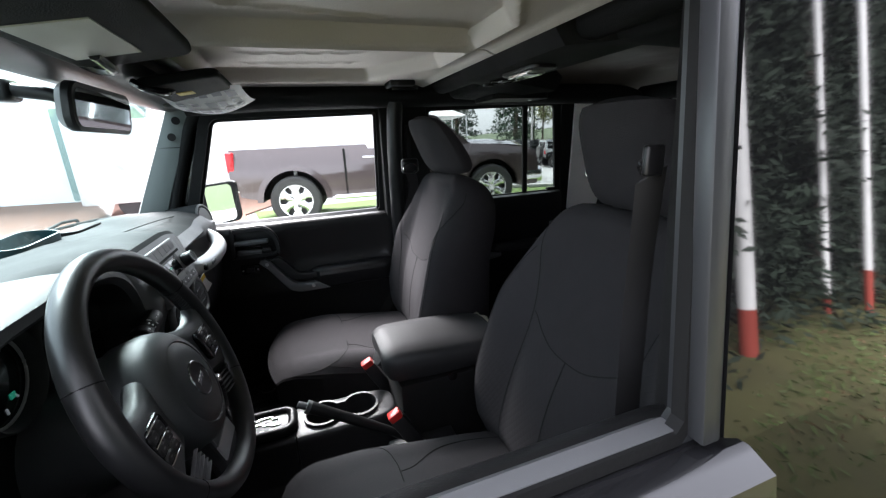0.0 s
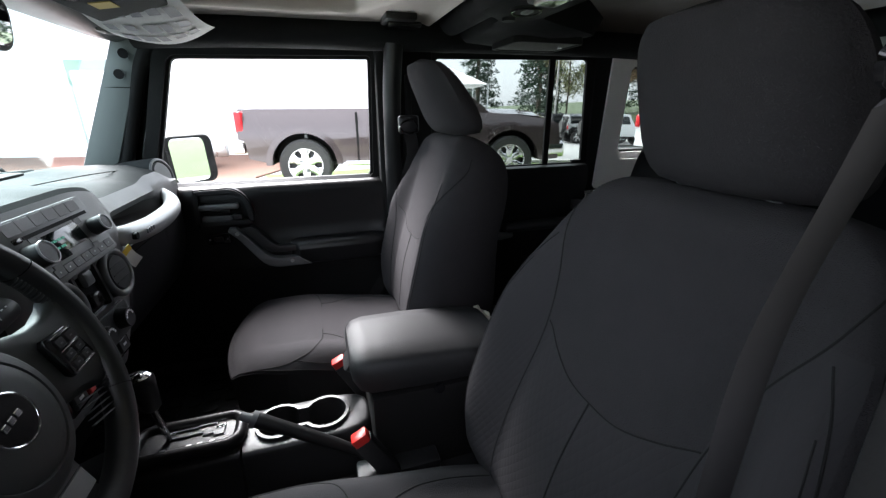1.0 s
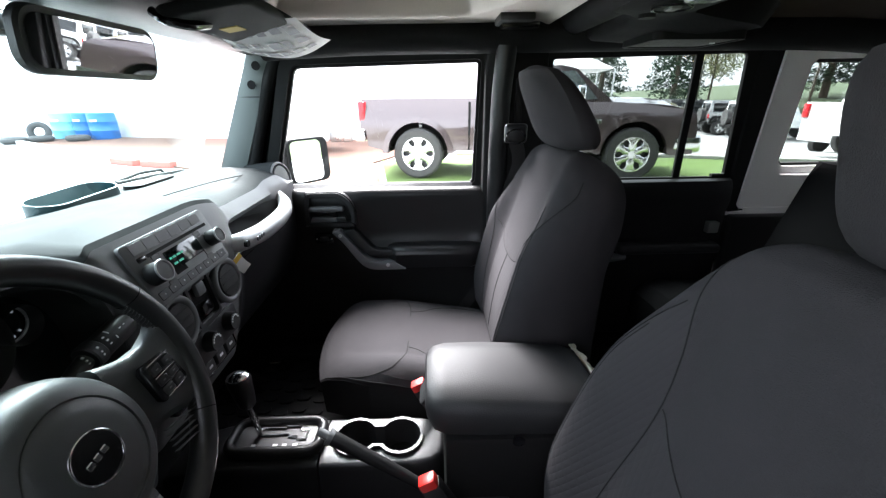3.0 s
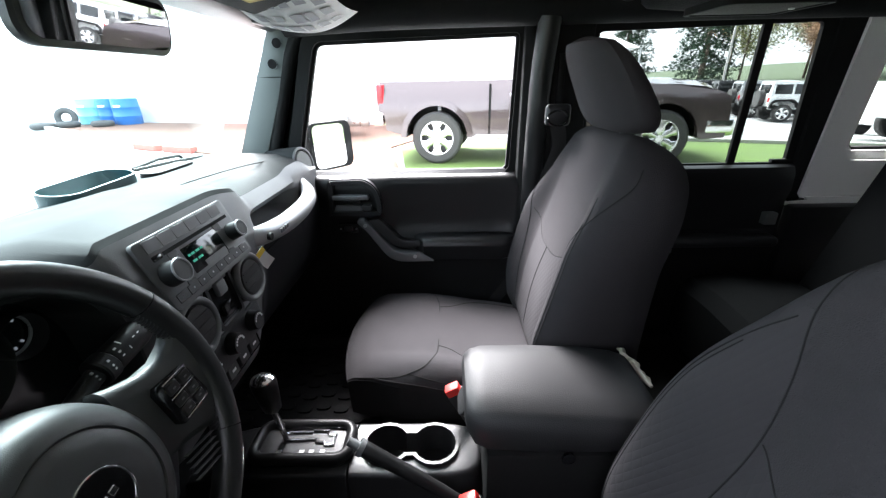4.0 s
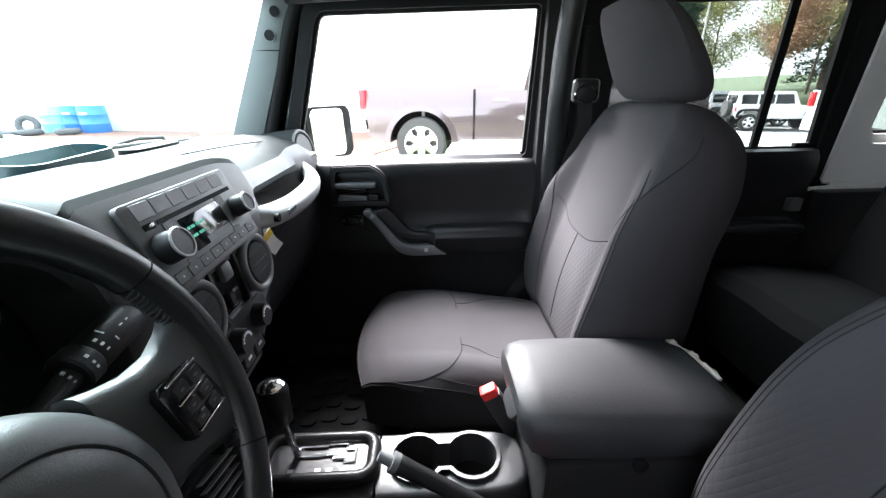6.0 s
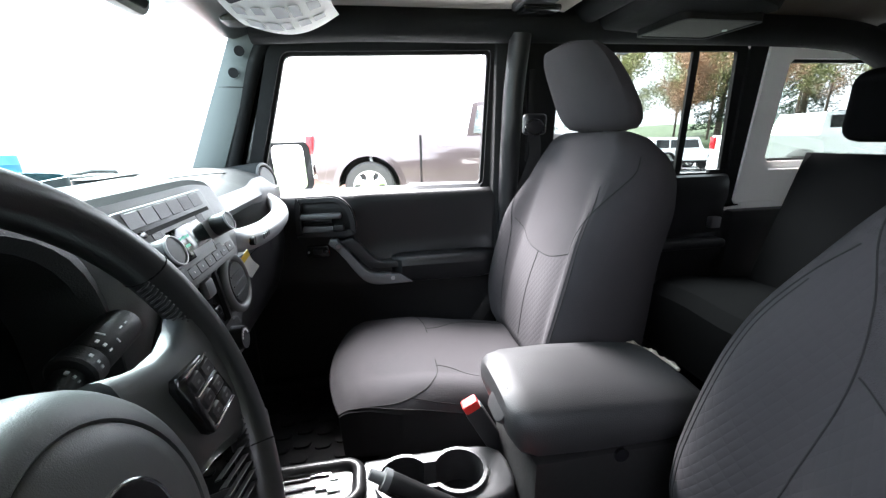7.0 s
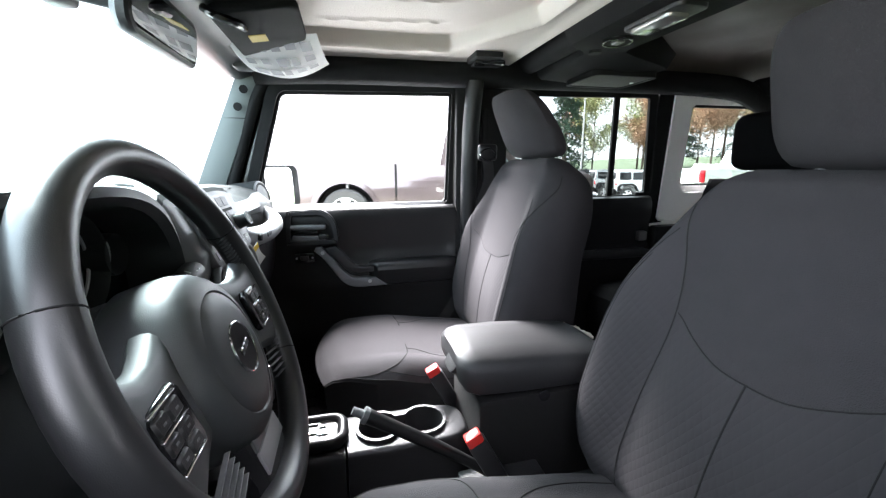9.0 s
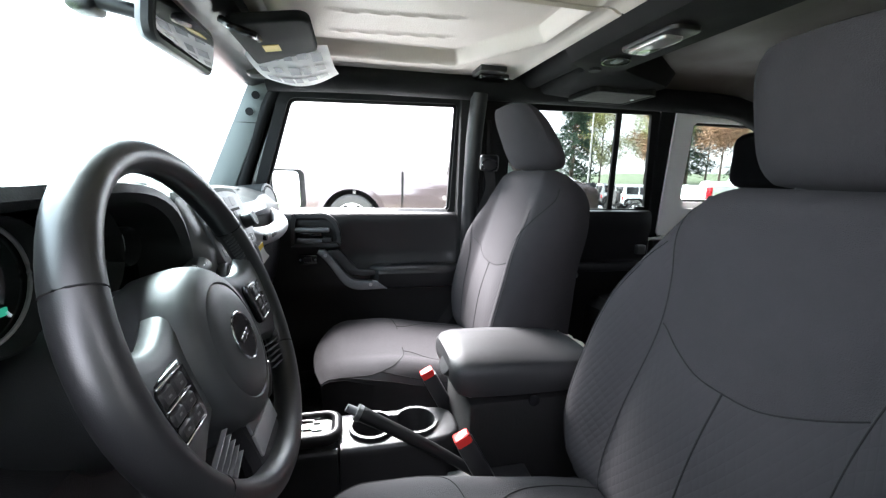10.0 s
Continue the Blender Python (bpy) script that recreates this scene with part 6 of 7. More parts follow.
for y0 in (-0.06, 0.67):
    w_ = thing("wiper", "black windscreen wiper resting on the glass", "wiper", (-0.82, y0, 1.24))
    part("blade", tube(bmesh.new(), [(-0.800, y0 - 0.29, 1.2965), (-0.800, y0 - 0.15, 1.2900), (-0.800, y0, 1.2800)], 0.0045, 8), RUBBER, w_)
    part("arm", tube(bmesh.new(), [(-0.806, y0 - 0.28, 1.2985), (-0.812, y0 - 0.18, 1.3035), (-0.820, y0 - 0.08, 1.2960), (-0.850, y0 + 0.02, 1.235)], 0.0045, 8), RUBBER, w_)

# floor mats
for k in (1, -1):
    mt = thing("floor_mat", "black ribbed rubber floor mat", "floor mat", (-0.45, 0.42 * k, FLOOR))
    ma = part("mat_base", box(bmesh.new(), (-0.74, 0.42 * k - 0.22, FLOOR + 0.001), (-0.20, 0.42 * k + 0.22, FLOOR + 0.012), 0.004), RUBBER, mt)
    bm = bmesh.new()
    for i in range(9):
        for j in range(8):
            x, y = -0.70 + 0.055 * i, 0.42 * k - 0.19 + 0.053 * j
            prism(bm, rrect(0.044, 0.030, 0.012, 2, x, y + (0.012 if i % 2 else 0)), "z", FLOOR + 0.011, FLOOR + 0.018)
    tagged(part("mat_ribs", bm, RUBBER, ma), kind="stuff")

# paper tucked behind the console lid
pp = thing("paper_strip", "crumpled pale paper strip tucked behind the console lid", "paper", (0.352, 0.10, 0.92))
rng4 = random.Random(4)
bm = bmesh.new()
rings = []
for i in range(19):
    k = i / 18
    c = Vector((0.352, 0.179, 0.910)).lerp(Vector((0.352, 0.032, 0.934)), k) + Vector((rng4.uniform(-0.002, 0.002), 0, rng4.uniform(-0.0015, 0.0015)))
    r_ = 0.0085 * (1 + 0.25 * math.sin(k * 17)) * (0.55 + 0.45 * math.sin(math.pi * min(1, max(0, k))))
    rings.append([(c.x + r_ * rng4.uniform(0.75, 1.15) * math.cos(a * math.pi / 5), c.y + rng4.uniform(-0.002, 0.002), c.z + r_ * rng4.uniform(0.75, 1.15) * math.sin(a * math.pi / 5)) for a in range(10)])
loft(bm, rings)
part("sheet", bm, mat("crumpled_cream_paper", (0.55, 0.50, 0.42), 0.7, grain=0.4, gscale=120), pp, smooth=False)
# ------------------------------------------------------------ outside
ASPHALT = mat("pale_wet_asphalt", (0.26, 0.26, 0.255), 0.8, grain=0.6, gscale=60, var=0.2, vscale=0.6)
GRASS = mat("green_grass", (0.085, 0.14, 0.028), 0.9, grain=1.0, gscale=40, var=0.45, vscale=1.2)
BARK = mat("brown_bark_mulch", (0.16, 0.085, 0.06), 0.95, grain=1.0, gscale=25, var=0.45, vscale=4)
KERB = mat("pale_concrete", (0.42, 0.41, 0.39), 0.85, grain=0.4, gscale=30, var=0.15, vscale=2)
WALLW = mat("white_painted_wall", (0.84, 0.84, 0.83), 0.7, grain=0.2, gscale=20, var=0.04, vscale=1)
DOORG = mat("pale_green_door", (0.26, 0.35, 0.325), 0.6, var=0.05)
TRUCKP = mat("dark_grey_metallic_paint", (0.085, 0.064, 0.064), 0.22, metal=0.5, coat=1.0, var=0.04, vscale=0.7, gscale=2000, wear=0.02)
TYRE = mat("tyre_rubber", (0.045, 0.044, 0.043), 0.8, grain=0.4, gscale=80)
ALLOY = mat("polished_alloy", (0.72, 0.72, 0.72), 0.22, metal=0.9, var=0.05)
CARGLASS = mat("dark_car_glass", (0.012, 0.014, 0.014), 0.06, wear=0.02)
SKYGLASS = mat("reflecting_car_glass", (0.55, 0.6, 0.63), 0.05, metal=0.85, var=0.02, wear=0.02)
REDLAMP = mat("red_tail_lamp", (0.55, 0.01, 0.015), 0.15)
WHITEC = mat("white_car_paint", (0.75, 0.76, 0.76), 0.3, coat=0.8, var=0.03)
SILVERC = mat("silver_car_paint", (0.35, 0.36, 0.37), 0.3, metal=0.5, coat=0.8, var=0.03)
BLACKC = mat("black_car_paint", (0.015, 0.015, 0.017), 0.3, coat=0.8, var=0.03)
BLUE = mat("blue_plastic", (0.02, 0.16, 0.50), 0.4, var=0.08)
PALEBLUE = mat("pale_blue_plastic", (0.20, 0.55, 0.66), 0.45, var=0.08)

ground = new("ground")
tagged(ground, "wet grey asphalt yard reaching to the horizon", "ground", kind="structure")
bm = bmesh.new()


def gz(x, y):
    """Height of the ground: the yard falls gently towards the lot behind."""
    return -0.70 * step(11.5, 24.0, 0.64 * x + 0.77 * y)


lines = [-900, -300, -100, -40, -20] + list(range(-10, 46, 2)) + [50, 60, 80, 120, 300, 900]
loft(bm, [[(x, y, gz(x, y)) for x in lines] for y in lines], closed=False)
part("asphalt", bm, ASPHALT, ground)


def flat_patch(name, label, category, outline, z, material):
    b = bmesh.new()
    prism(b, outline, "z", -0.02, z)
    o = part(name, b, material)
    return tagged(o, label, category, kind="structure")


flat_patch("mulch_bed", "red-brown bark mulch bed beside the building", "mulch bed", [(-15.3, 14.75), (-8.1, 9.75), (-6.0, 8.85), (-3.2, 7.2), (-1.6, 5.6), (-0.8, 5.9), (-1.4, 9.0), (0.5, 13.7), (-16.5, 17.9)], 0.04, BARK)
flat_patch("lawn", "bright green wet lawn strip under the truck", "lawn", [(-0.75, 6.2), (0.4, 5.4), (2.0, 4.9), (6.0, 4.2), (13.0, 5.2), (9.5, 7.4), (6.6, 8.9), (4.0, 9.6), (-1.2, 9.2)], 0.05, GRASS)


def bank(x, y):
    """Height of the grass bank behind the lot."""
    return lerp(((0, -0.85), (3, -0.4), (14, 0.9), (40, 2.0), (90, 4.0)), (x - 25.5) * 0.95 + (y - 20) * 0.30)


bm = bmesh.new()
loft(bm, [[(25.5 + a - 0.32 * b, 20 + 0.3 * a + b, bank(25.5 + a - 0.32 * b, 20 + 0.3 * a + b)) for a in (0, 2, 5, 9, 14, 22, 35, 60, 90)] for b in (-40, -25, -12, -5, 0, 5, 10, 18, 28, 45, 70)], closed=False)
tagged(part("lawn_far", bm, mat("dull_bank_grass", (0.040, 0.060, 0.022), 0.95, grain=1.0, gscale=20, var=0.4, vscale=0.5)), "green grass bank with bare trees", "lawn", kind="structure")
# brown-olive verge, painted dark as shaded grass so the body reflects less light
flat_patch("darkened_verge", "brown and olive ground under the hedge, darkened as shaded grass", "leaf litter", [(-6, -0.98), (14, -0.98), (30, -9), (30, -30), (-6, -30)], 0.03, mat("shade_darkened_verge", (0.052, 0.050, 0.014), 0.95, grain=1.0, gscale=30, var=0.6, vscale=1.6))


def along(a, b, w, h):
    d = Vector((b[0] - a[0], b[1] - a[1], 0)).normalized()
    n = Vector((-d.y, d.x, 0)) * w / 2
    o = [Vector((*a, 0)) + n, Vector((*b, 0)) + n, Vector((*b, 0)) - n, Vector((*a, 0)) - n]
    bm_ = bmesh.new()
    prism(bm_, [(p.x, p.y) for p in o], "z", -0.02, h, 0.02)
    return bm_


kb = new("kerb")
tagged(kb, "pale concrete kerb with a red painted end", "kerb", kind="structure")
part("kerb_stone", along((-15.2, 14.8), (-8.05, 9.73), 0.2, 0.15), KERB, kb)
RED_KERB = mat("red_kerb_paint", (0.55, 0.13, 0.10), 0.7, var=0.3, vscale=5)
part("kerb_stone", along((-8.02, 9.71), (-7.15, 9.25), 0.2, 0.15), RED_KERB, kb, "red painted kerb")
part("kerb_stone", along((-6.90, 9.14), (-6.05, 8.86), 0.2, 0.15), RED_KERB, kb, "red painted kerb")
kb2 = new("kerb")
tagged(kb2, "pale concrete kerb along the lawn", "kerb", kind="structure")
part("kerb_stone", along((4.0, 9.75), (9.7, 7.5), 0.18, 0.13), KERB, kb2)
part("kerb_stone", along((9.7, 7.5), (14.0, 5.2), 0.18, 0.13), KERB, kb2)

# white building
bld = thing("white_building", "long white building with a pale green door", "building", (-8, 17, 0))


def wall_y(x):
    return 17.6 - 0.234 * (x + 14.2)


bm = bmesh.new()
prism(bm, [(-45, wall_y(-45)), (3.0, wall_y(3.0)), (5.0, wall_y(3.0) + 9), (-43, wall_y(-45) + 9)], "z", 0, 7.5)
part("wall", bm, WALLW, bld)
bm = bmesh.new()
prism(bm, [(-45.3, wall_y(-45) - 0.3), (3.3, wall_y(3.0) - 0.4), (5.4, wall_y(3.0) + 9.3), (-43.2, wall_y(-45) + 9.3)], "z", 7.5, 7.8)
part("roof_edge", bm, WALLW, bld)
bm = bmesh.new()
prism(bm, [(-7.4, wall_y(-7.4) - 0.05), (-4.6, wall_y(-4.6) - 0.05), (-4.6, wall_y(-4.6) + 0.1), (-7.4, wall_y(-7.4) + 0.1)], "z", 0.05, 3.02)
dr = part("roller_door", bm, DOORG, bld, "pale green roller door")
for z in (0.6, 1.2, 1.8, 2.4):
    bm = bmesh.new()
    prism(bm, [(-7.4, wall_y(-7.4) - 0.058), (-4.6, wall_y(-4.6) - 0.058), (-4.6, wall_y(-4.6) - 0.045), (-7.4, wall_y(-7.4) - 0.045)], "z", z, z + 0.03)
    part("door_rib", bm, DOORG, dr)


# ---- vehicles
def vehicle_wheel(root, x, y, r, w, side, alloy=ALLOY, spokes=6):
    """A wheel standing on the ground; side is where its face looks."""
    t = bmesh.new()
    rings = []
    prof = [(-0.5, 0.62), (-0.5, 0.90), (-0.38, 0.985), (-0.2, 1.0), (0.2, 1.0), (0.38, 0.985), (0.5, 0.90), (0.47, 0.66), (0.40, 0.64)]
    for i in range(36):
        q = 2 * math.pi * i / 36
        rings.append([(x + r * k * math.cos(q), y + side * w * a, r + r * k * math.sin(q)) for a, k in prof])
    rings.append(rings[0])
    loft(t, rings, caps=False, closed=False)
    bmesh.ops.remove_doubles(t, verts=t.verts, dist=1e-5)
    tyre = part("wheel", t, TYRE, root, "black tyre on an alloy rim")
    b = bmesh.new()
    tube(b, [(x + r * 0.64 * math.cos(2 * math.pi * i / 36), y + side * w * 0.40, r + r * 0.64 * math.sin(2 * math.pi * i / 36)) for i in range(36)], r * 0.035, 6, closed=True, up=(0, 1, 0))
    for i in range(spokes):
        q = 2 * math.pi * (i + 0.5) / spokes
        c, s = math.cos(q), math.sin(q)
        ring2 = []
        for k, hw, dy in ((0.12, 0.10, 0.40), (0.28, 0.150, 0.42), (0.42, 0.125, 0.42), (0.53, 0.20, 0.40), (0.64, 0.345, 0.36)):
            px, pz = x + r * k * c, r + r * k * s
            ring2.append([(px - s * r * hw * a, y + side * w * (dy - 0.10 * d), pz + c * r * hw * a) for a, d in ((1, 0.6), (0.6, 0), (-0.6, 0), (-1, 0.6), (-1, 1.5), (1, 1.5))])
        loft(b, ring2)
    cyl(b, (x, y + side * w * 0.25, r), (x, y + side * w * 0.44, r), r * 0.17, r * 0.13, 20)
    part("rim", b, alloy, tyre, "bright alloy rim")
    part("brake_disc", cyl(bmesh.new(), (x, y + side * w * 0.05, r), (x, y + side * w * 0.12, r), r * 0.6, n=28), mat_brake, tyre)


mat_brake = mat("dark_brake_metal", (0.05, 0.05, 0.05), 0.6, metal=0.6)


def arch_outline(length, z_low, z_top, arches, ra, n=12):
    """Side outline of a body with round wheel arches cut from its lower edge."""
    pts = []
    x = 0
    for cx in arches:
        pts.append((cx - ra, z_low))
        for i in range(1, n):
            q = math.pi * (1 - i / n)
            pts.append((cx + ra * math.cos(q), z_low + (ra * 0.98) * math.sin(q)))
        pts.append((cx + ra, z_low))
    return pts


truck = thing("pickup_truck", "dark grey metallic pickup truck parked on the grass", "pickup truck", (0, 0, 0))
# local: x from tail (-) to nose (+), the near side looks to -y; rear axle at the origin, front axle at 3.80
WB, HALF = 3.80, 0.98
side = [(-0.93, 0.60)] + arch_outline(0, 0.50, 0, (0.0, WB), 0.56) + [(WB + 0.62, 0.45), (WB + 0.98, 0.48), (WB + 1.0, 0.80), (WB + 0.96, 1.12), (WB + 0.80, 1.20), (WB + 0.1, 1.30), (WB - 0.45, 1.34), (1.40, 1.34), (1.36, 1.42), (-1.06, 1.42), (-1.06, 0.93), (-0.96, 0.89)]
bm = bmesh.new()
prism(bm, side, "y", -HALF, HALF)
for zc in (0.80, 0.95, 1.05, 1.15, 1.25):
    bmesh.ops.bisect_plane(bm, geom=bm.verts[:] + bm.edges[:] + bm.faces[:], plane_co=(0, 0, zc), plane_no=(0, 0, 1))
for v in bm.verts:
    v.co.y -= math.copysign(0.70 * max(0, v.co.z - 0.90) ** 2, v.co.y)
part("body", bm, TRUCKP, truck, "dark grey metallic bodywork")
bm = bmesh.new()
rings = []
for x, z, w in ((WB - 0.62, 1.36, 0.78), (WB - 0.30, 1.395, 0.80), (WB + 0.20, 1.385, 0.81), (WB + 0.60, 1.345, 0.80), (WB + 0.82, 1.285, 0.77), (WB + 0.93, 1.20, 0.74), (WB + 0.97, 1.10, 0.72)):
    rings.append([(x, w * a, z - 0.085 * abs(a) ** 2.4 - (0.22 if abs(a) > 0.99 else 0) + 0.02 * (abs(abs(a) - 0.45) < 0.2)) for a in (-1, -0.97, -0.85, -0.65, -0.5, -0.3, 0, 0.3, 0.5, 0.65, 0.85, 0.97, 1)])
loft(bm, rings)
part("bonnet", bm, TRUCKP, truck, "domed grey bonnet")
bm = bmesh.new()
cab = [(0.80, 1.34), (0.92, 1.90), (1.05, 1.93), (1.55, 1.93), (1.78, 1.88), (2.42, 1.34)]
rings = []
for y, k in ((-0.85, 0.0), (-0.83, 0.35), (-0.72, 1.0), (0.72, 1.0), (0.83, 0.35), (0.85, 0.0)):
    rings.append([(x + 0.98, y if z < 1.4 else y * (1 - 0.12 * (z - 1.34) / 0.6), z) for x, z in cab])
loft(bm, rings)
part("cab", bm, TRUCKP, truck)
for x0, x1, x2, x3 in ((1.90, 3.14, 2.74, 1.98),):
    for s in (-1, 1):
        bm = bmesh.new()
        prism(bm, [(x0, 1.38), (x1, 1.38), (x2, 1.84), (x3, 1.84)], "y", 0.74, 0.857)
        for v in bm.verts:
            v.co.y = s * (v.co.y - 0.17 * (v.co.z - 1.38))
        part("side_window", bm, SKYGLASS, truck, "side window reflecting the pale sky")
for cx in (0.0, WB):
    for s in (-1, 1):
        bm = bmesh.new()
        outer = [(cx + 0.66 * math.cos(math.pi * i / 20), 0.48 + 0.64 * math.sin(math.pi * i / 20)) for i in range(21)]
        inner_ = [(cx + 0.555 * math.cos(math.pi * i / 20), 0.48 + 0.54 * math.sin(math.pi * i / 20)) for i in range(21)]
        rows = [[bm.verts.new((p[0], s * yy, p[1])) for p in o] for o, yy in ((outer, HALF - 0.03), (outer, HALF + 0.02), (inner_, HALF + 0.035), (inner_, HALF - 0.10))]
        for a, b in zip(rows, rows[1:]):
            for i in range(20):
                bm.faces.new((a[i], a[i + 1], b[i + 1], b[i]))
        part("wheel_arch_flare", bm, TRUCKP, truck, "flared wheel arch")
        bm = bmesh.new()
        pts = [(cx + 0.56 * math.cos(math.pi * i / 16), 0.48 + 0.55 * math.sin(math.pi * i / 16)) for i in range(17)]
        rows = [[bm.verts.new((p[0], s * yy, p[1])) for p in pts] for yy in (HALF - 0.02, HALF - 0.42)]
        for i in range(16):
            bm.faces.new((rows[0][i], rows[0][i + 1], rows[1][i + 1], rows[1][i]))
        bm.faces.new(rows[1])
        part("arch_liner", bm, RUBBER, truck, "black arch liner")
        vehicle_wheel(truck, cx, s * (HALF - 0.13), 0.46, 0.28, s)
for s in (-1, 1):
    part("tail_lamp", box(bmesh.new(), (-1.085, s * 0.86 - 0.1, 1.03), (-0.965, s * 0.86 + 0.122, 1.38), 0.02), REDLAMP, truck, "red tail lamp")
    part("sill_step", box(bmesh.new(), (0.70, s * 0.93 - 0.06, 0.44), (2.95, s * 0.93 + 0.08, 0.53), 0.02), CHROME, truck, "chrome side step")
    part("body_gap", box(bmesh.new(), (0.925, s * 0.95 - 0.03, 0.48), (0.965, s * 0.95 + 0.033, 1.36)), RUBBER, truck, "dark gap between bed and cab")
    for x in (1.28, 2.25):
        part("door_handle", box(bmesh.new(), (x, s * 0.93 - 0.02, 1.17), (x + 0.24, s * 0.93 + 0.035, 1.21), 0.01), CHROME, truck)
    part("headlamp", box(bmesh.new(), (WB + 0.70, s * 0.80 - 0.12, 0.92), (WB + 0.99, s * 0.80 + 0.15, 1.12), 0.03), CHROME, truck, "clear headlamp")
    part("wing_mirror", box(bmesh.new(), (2.72, s * 1.10 - 0.13, 1.36), (2.86, s * 1.10 + 0.10, 1.60), 0.04, 3), CHROME, truck, "chrome wing mirror")
part("front_bumper", box(bmesh.new(), (WB + 0.62, -0.98, 0.50), (WB + 1.12, 0.98, 0.80), 0.06, 3), CHROME, truck, "chrome front bumper")
part("rear_bumper", box(bmesh.new(), (-1.20, -0.95, 0.68), (-0.985, 0.95, 0.88), 0.04, 3), CHROME, truck, "chrome rear bumper")
part("grille", box(bmesh.new(), (WB + 0.94, -0.6, 0.82), (WB + 1.03, 0.6, 1.14), 0.03), CHROME, truck, "chrome grille")
for i in range(5):
    part("side_badge", box(bmesh.new(), (2.86 + 0.075 * i, -0.985, 0.98), (2.92 + 0.075 * i, -0.97, 1.06), 0.004, 1), CHROME, truck, "chrome badge")
part("spring_strut", box(bmesh.new(), (-0.03, -0.62, 0.80), (0.03, -0.55, 1.0), 0.01), WHITEC, truck)
moved(truck, pose(-0.10, 7.78, 0.05, 0, 0, -8.0))


def off_roader(root, paint):
    """A boxy four-door off-roader with a hard top and a spare wheel on its tail."""
    wb = 2.95
    side_ = [(-0.62, 0.60)] + arch_outline(0, 0.58, 0, (0.0, wb), 0.47) + [(wb + 0.55, 0.62), (wb + 0.60, 1.08), (wb - 0.65, 1.20), (-0.62, 1.22)]
    b = bmesh.new()
    prism(b, side_, "y", -0.78, 0.78)
    part("body", b, paint, root)
    b = bmesh.new()
    top_ = [(-0.62, 1.20), (-0.56, 1.80), (-0.48, 1.84), (1.72, 1.84), (1.80, 1.80), (2.10, 1.20)]
    rings_ = [[(x, y * (1 - 0.10 * (z > 1.5)), z) for x, z in top_] for y in (-0.74, 0.74)]
    loft(b, rings_)
    part("hard_top", b, paint, root)
    for x0, x1 in ((-0.46, 0.22), (0.32, 0.95), (1.03, 1.72)):
        for s in (-1, 1):
            b = bmesh.new()
            prism(b, [(x0, 1.27), (x1 + (0.12 if x1 > 1.5 else 0), 1.27), (x1, 1.70), (x0, 1.70)], "y", 0.68, 0.75)
            for v in b.verts:
                v.co.y = s * (v.co.y - 0.12 * (v.co.z - 1.25))
            part("side_window", b, CARGLASS, root)
    part("rear_window", box(bmesh.new(), (-0.625, -0.5, 1.30), (-0.57, 0.5, 1.70), 0.01), CARGLASS, root)
    for s in (-1, 1):
        for cx in (0.0, wb):
            b = bmesh.new()
            arc = [(-0.62, 0.62), (-0.58, 0.86), (-0.42, 1.02), (0.30, 1.04), (0.50, 0.90), (0.64, 0.62)]
            rows_ = [[(cx + u * k, s * yy, 0.62 + (w - 0.62) * k) for u, w in arc] for k, yy in ((1.0, 0.77), (1.0, 0.90), (0.84, 0.90), (0.78, 0.77))]
            loft(b, rows_, closed=False)
            part("fender_flare", b, RUBBER, root, "black fender flare")
            vehicle_wheel(root, cx, s * 0.76, 0.40, 0.25, s, spokes=5)
        part("tail_lamp", box(bmesh.new(), (-0.66, s * 0.68 - 0.06, 0.92), (-0.60, s * 0.68 + 0.06, 1.12), 0.01), REDLAMP, root)
        part("side_step", box(bmesh.new(), (0.55, s * 0.80 - 0.05, 0.46), (2.4, s * 0.80 + 0.05, 0.54), 0.02), RUBBER, root)
    part("bumper", box(bmesh.new(), (-0.80, -0.72, 0.55), (-0.60, 0.72, 0.72), 0.03), RUBBER, root)
    b = bmesh.new()
    cyl(b, (-0.88, 0.05, 1.05), (-0.64, 0.05, 1.05), 0.39, n=32)
    part("spare_wheel", b, TYRE, root)
    return root


for i, (paint, lab) in enumerate(((WHITEC, "white four-door off-roader with a spare wheel"), (SILVERC, "grey four-door off-roader with a spare wheel"), (BLACKC, "black four-door off-roader with a spare wheel"), (BLACKC, "black four-door off-roader with a spare wheel"), (SILVERC, "grey four-door off-roader with a spare wheel"), (BLACKC, "black four-door off-roader with a spare wheel"))):
    o = off_roader(thing("off_roader", lab, "off-roader", (0, 0, 0), group="off-roaders in a row"), paint)
    x, y = 16.2 + 0.34 * i, 20.3 + 2.6 * i
    moved(o, pose(x, y, gz(x, y), 0, 0, -15))

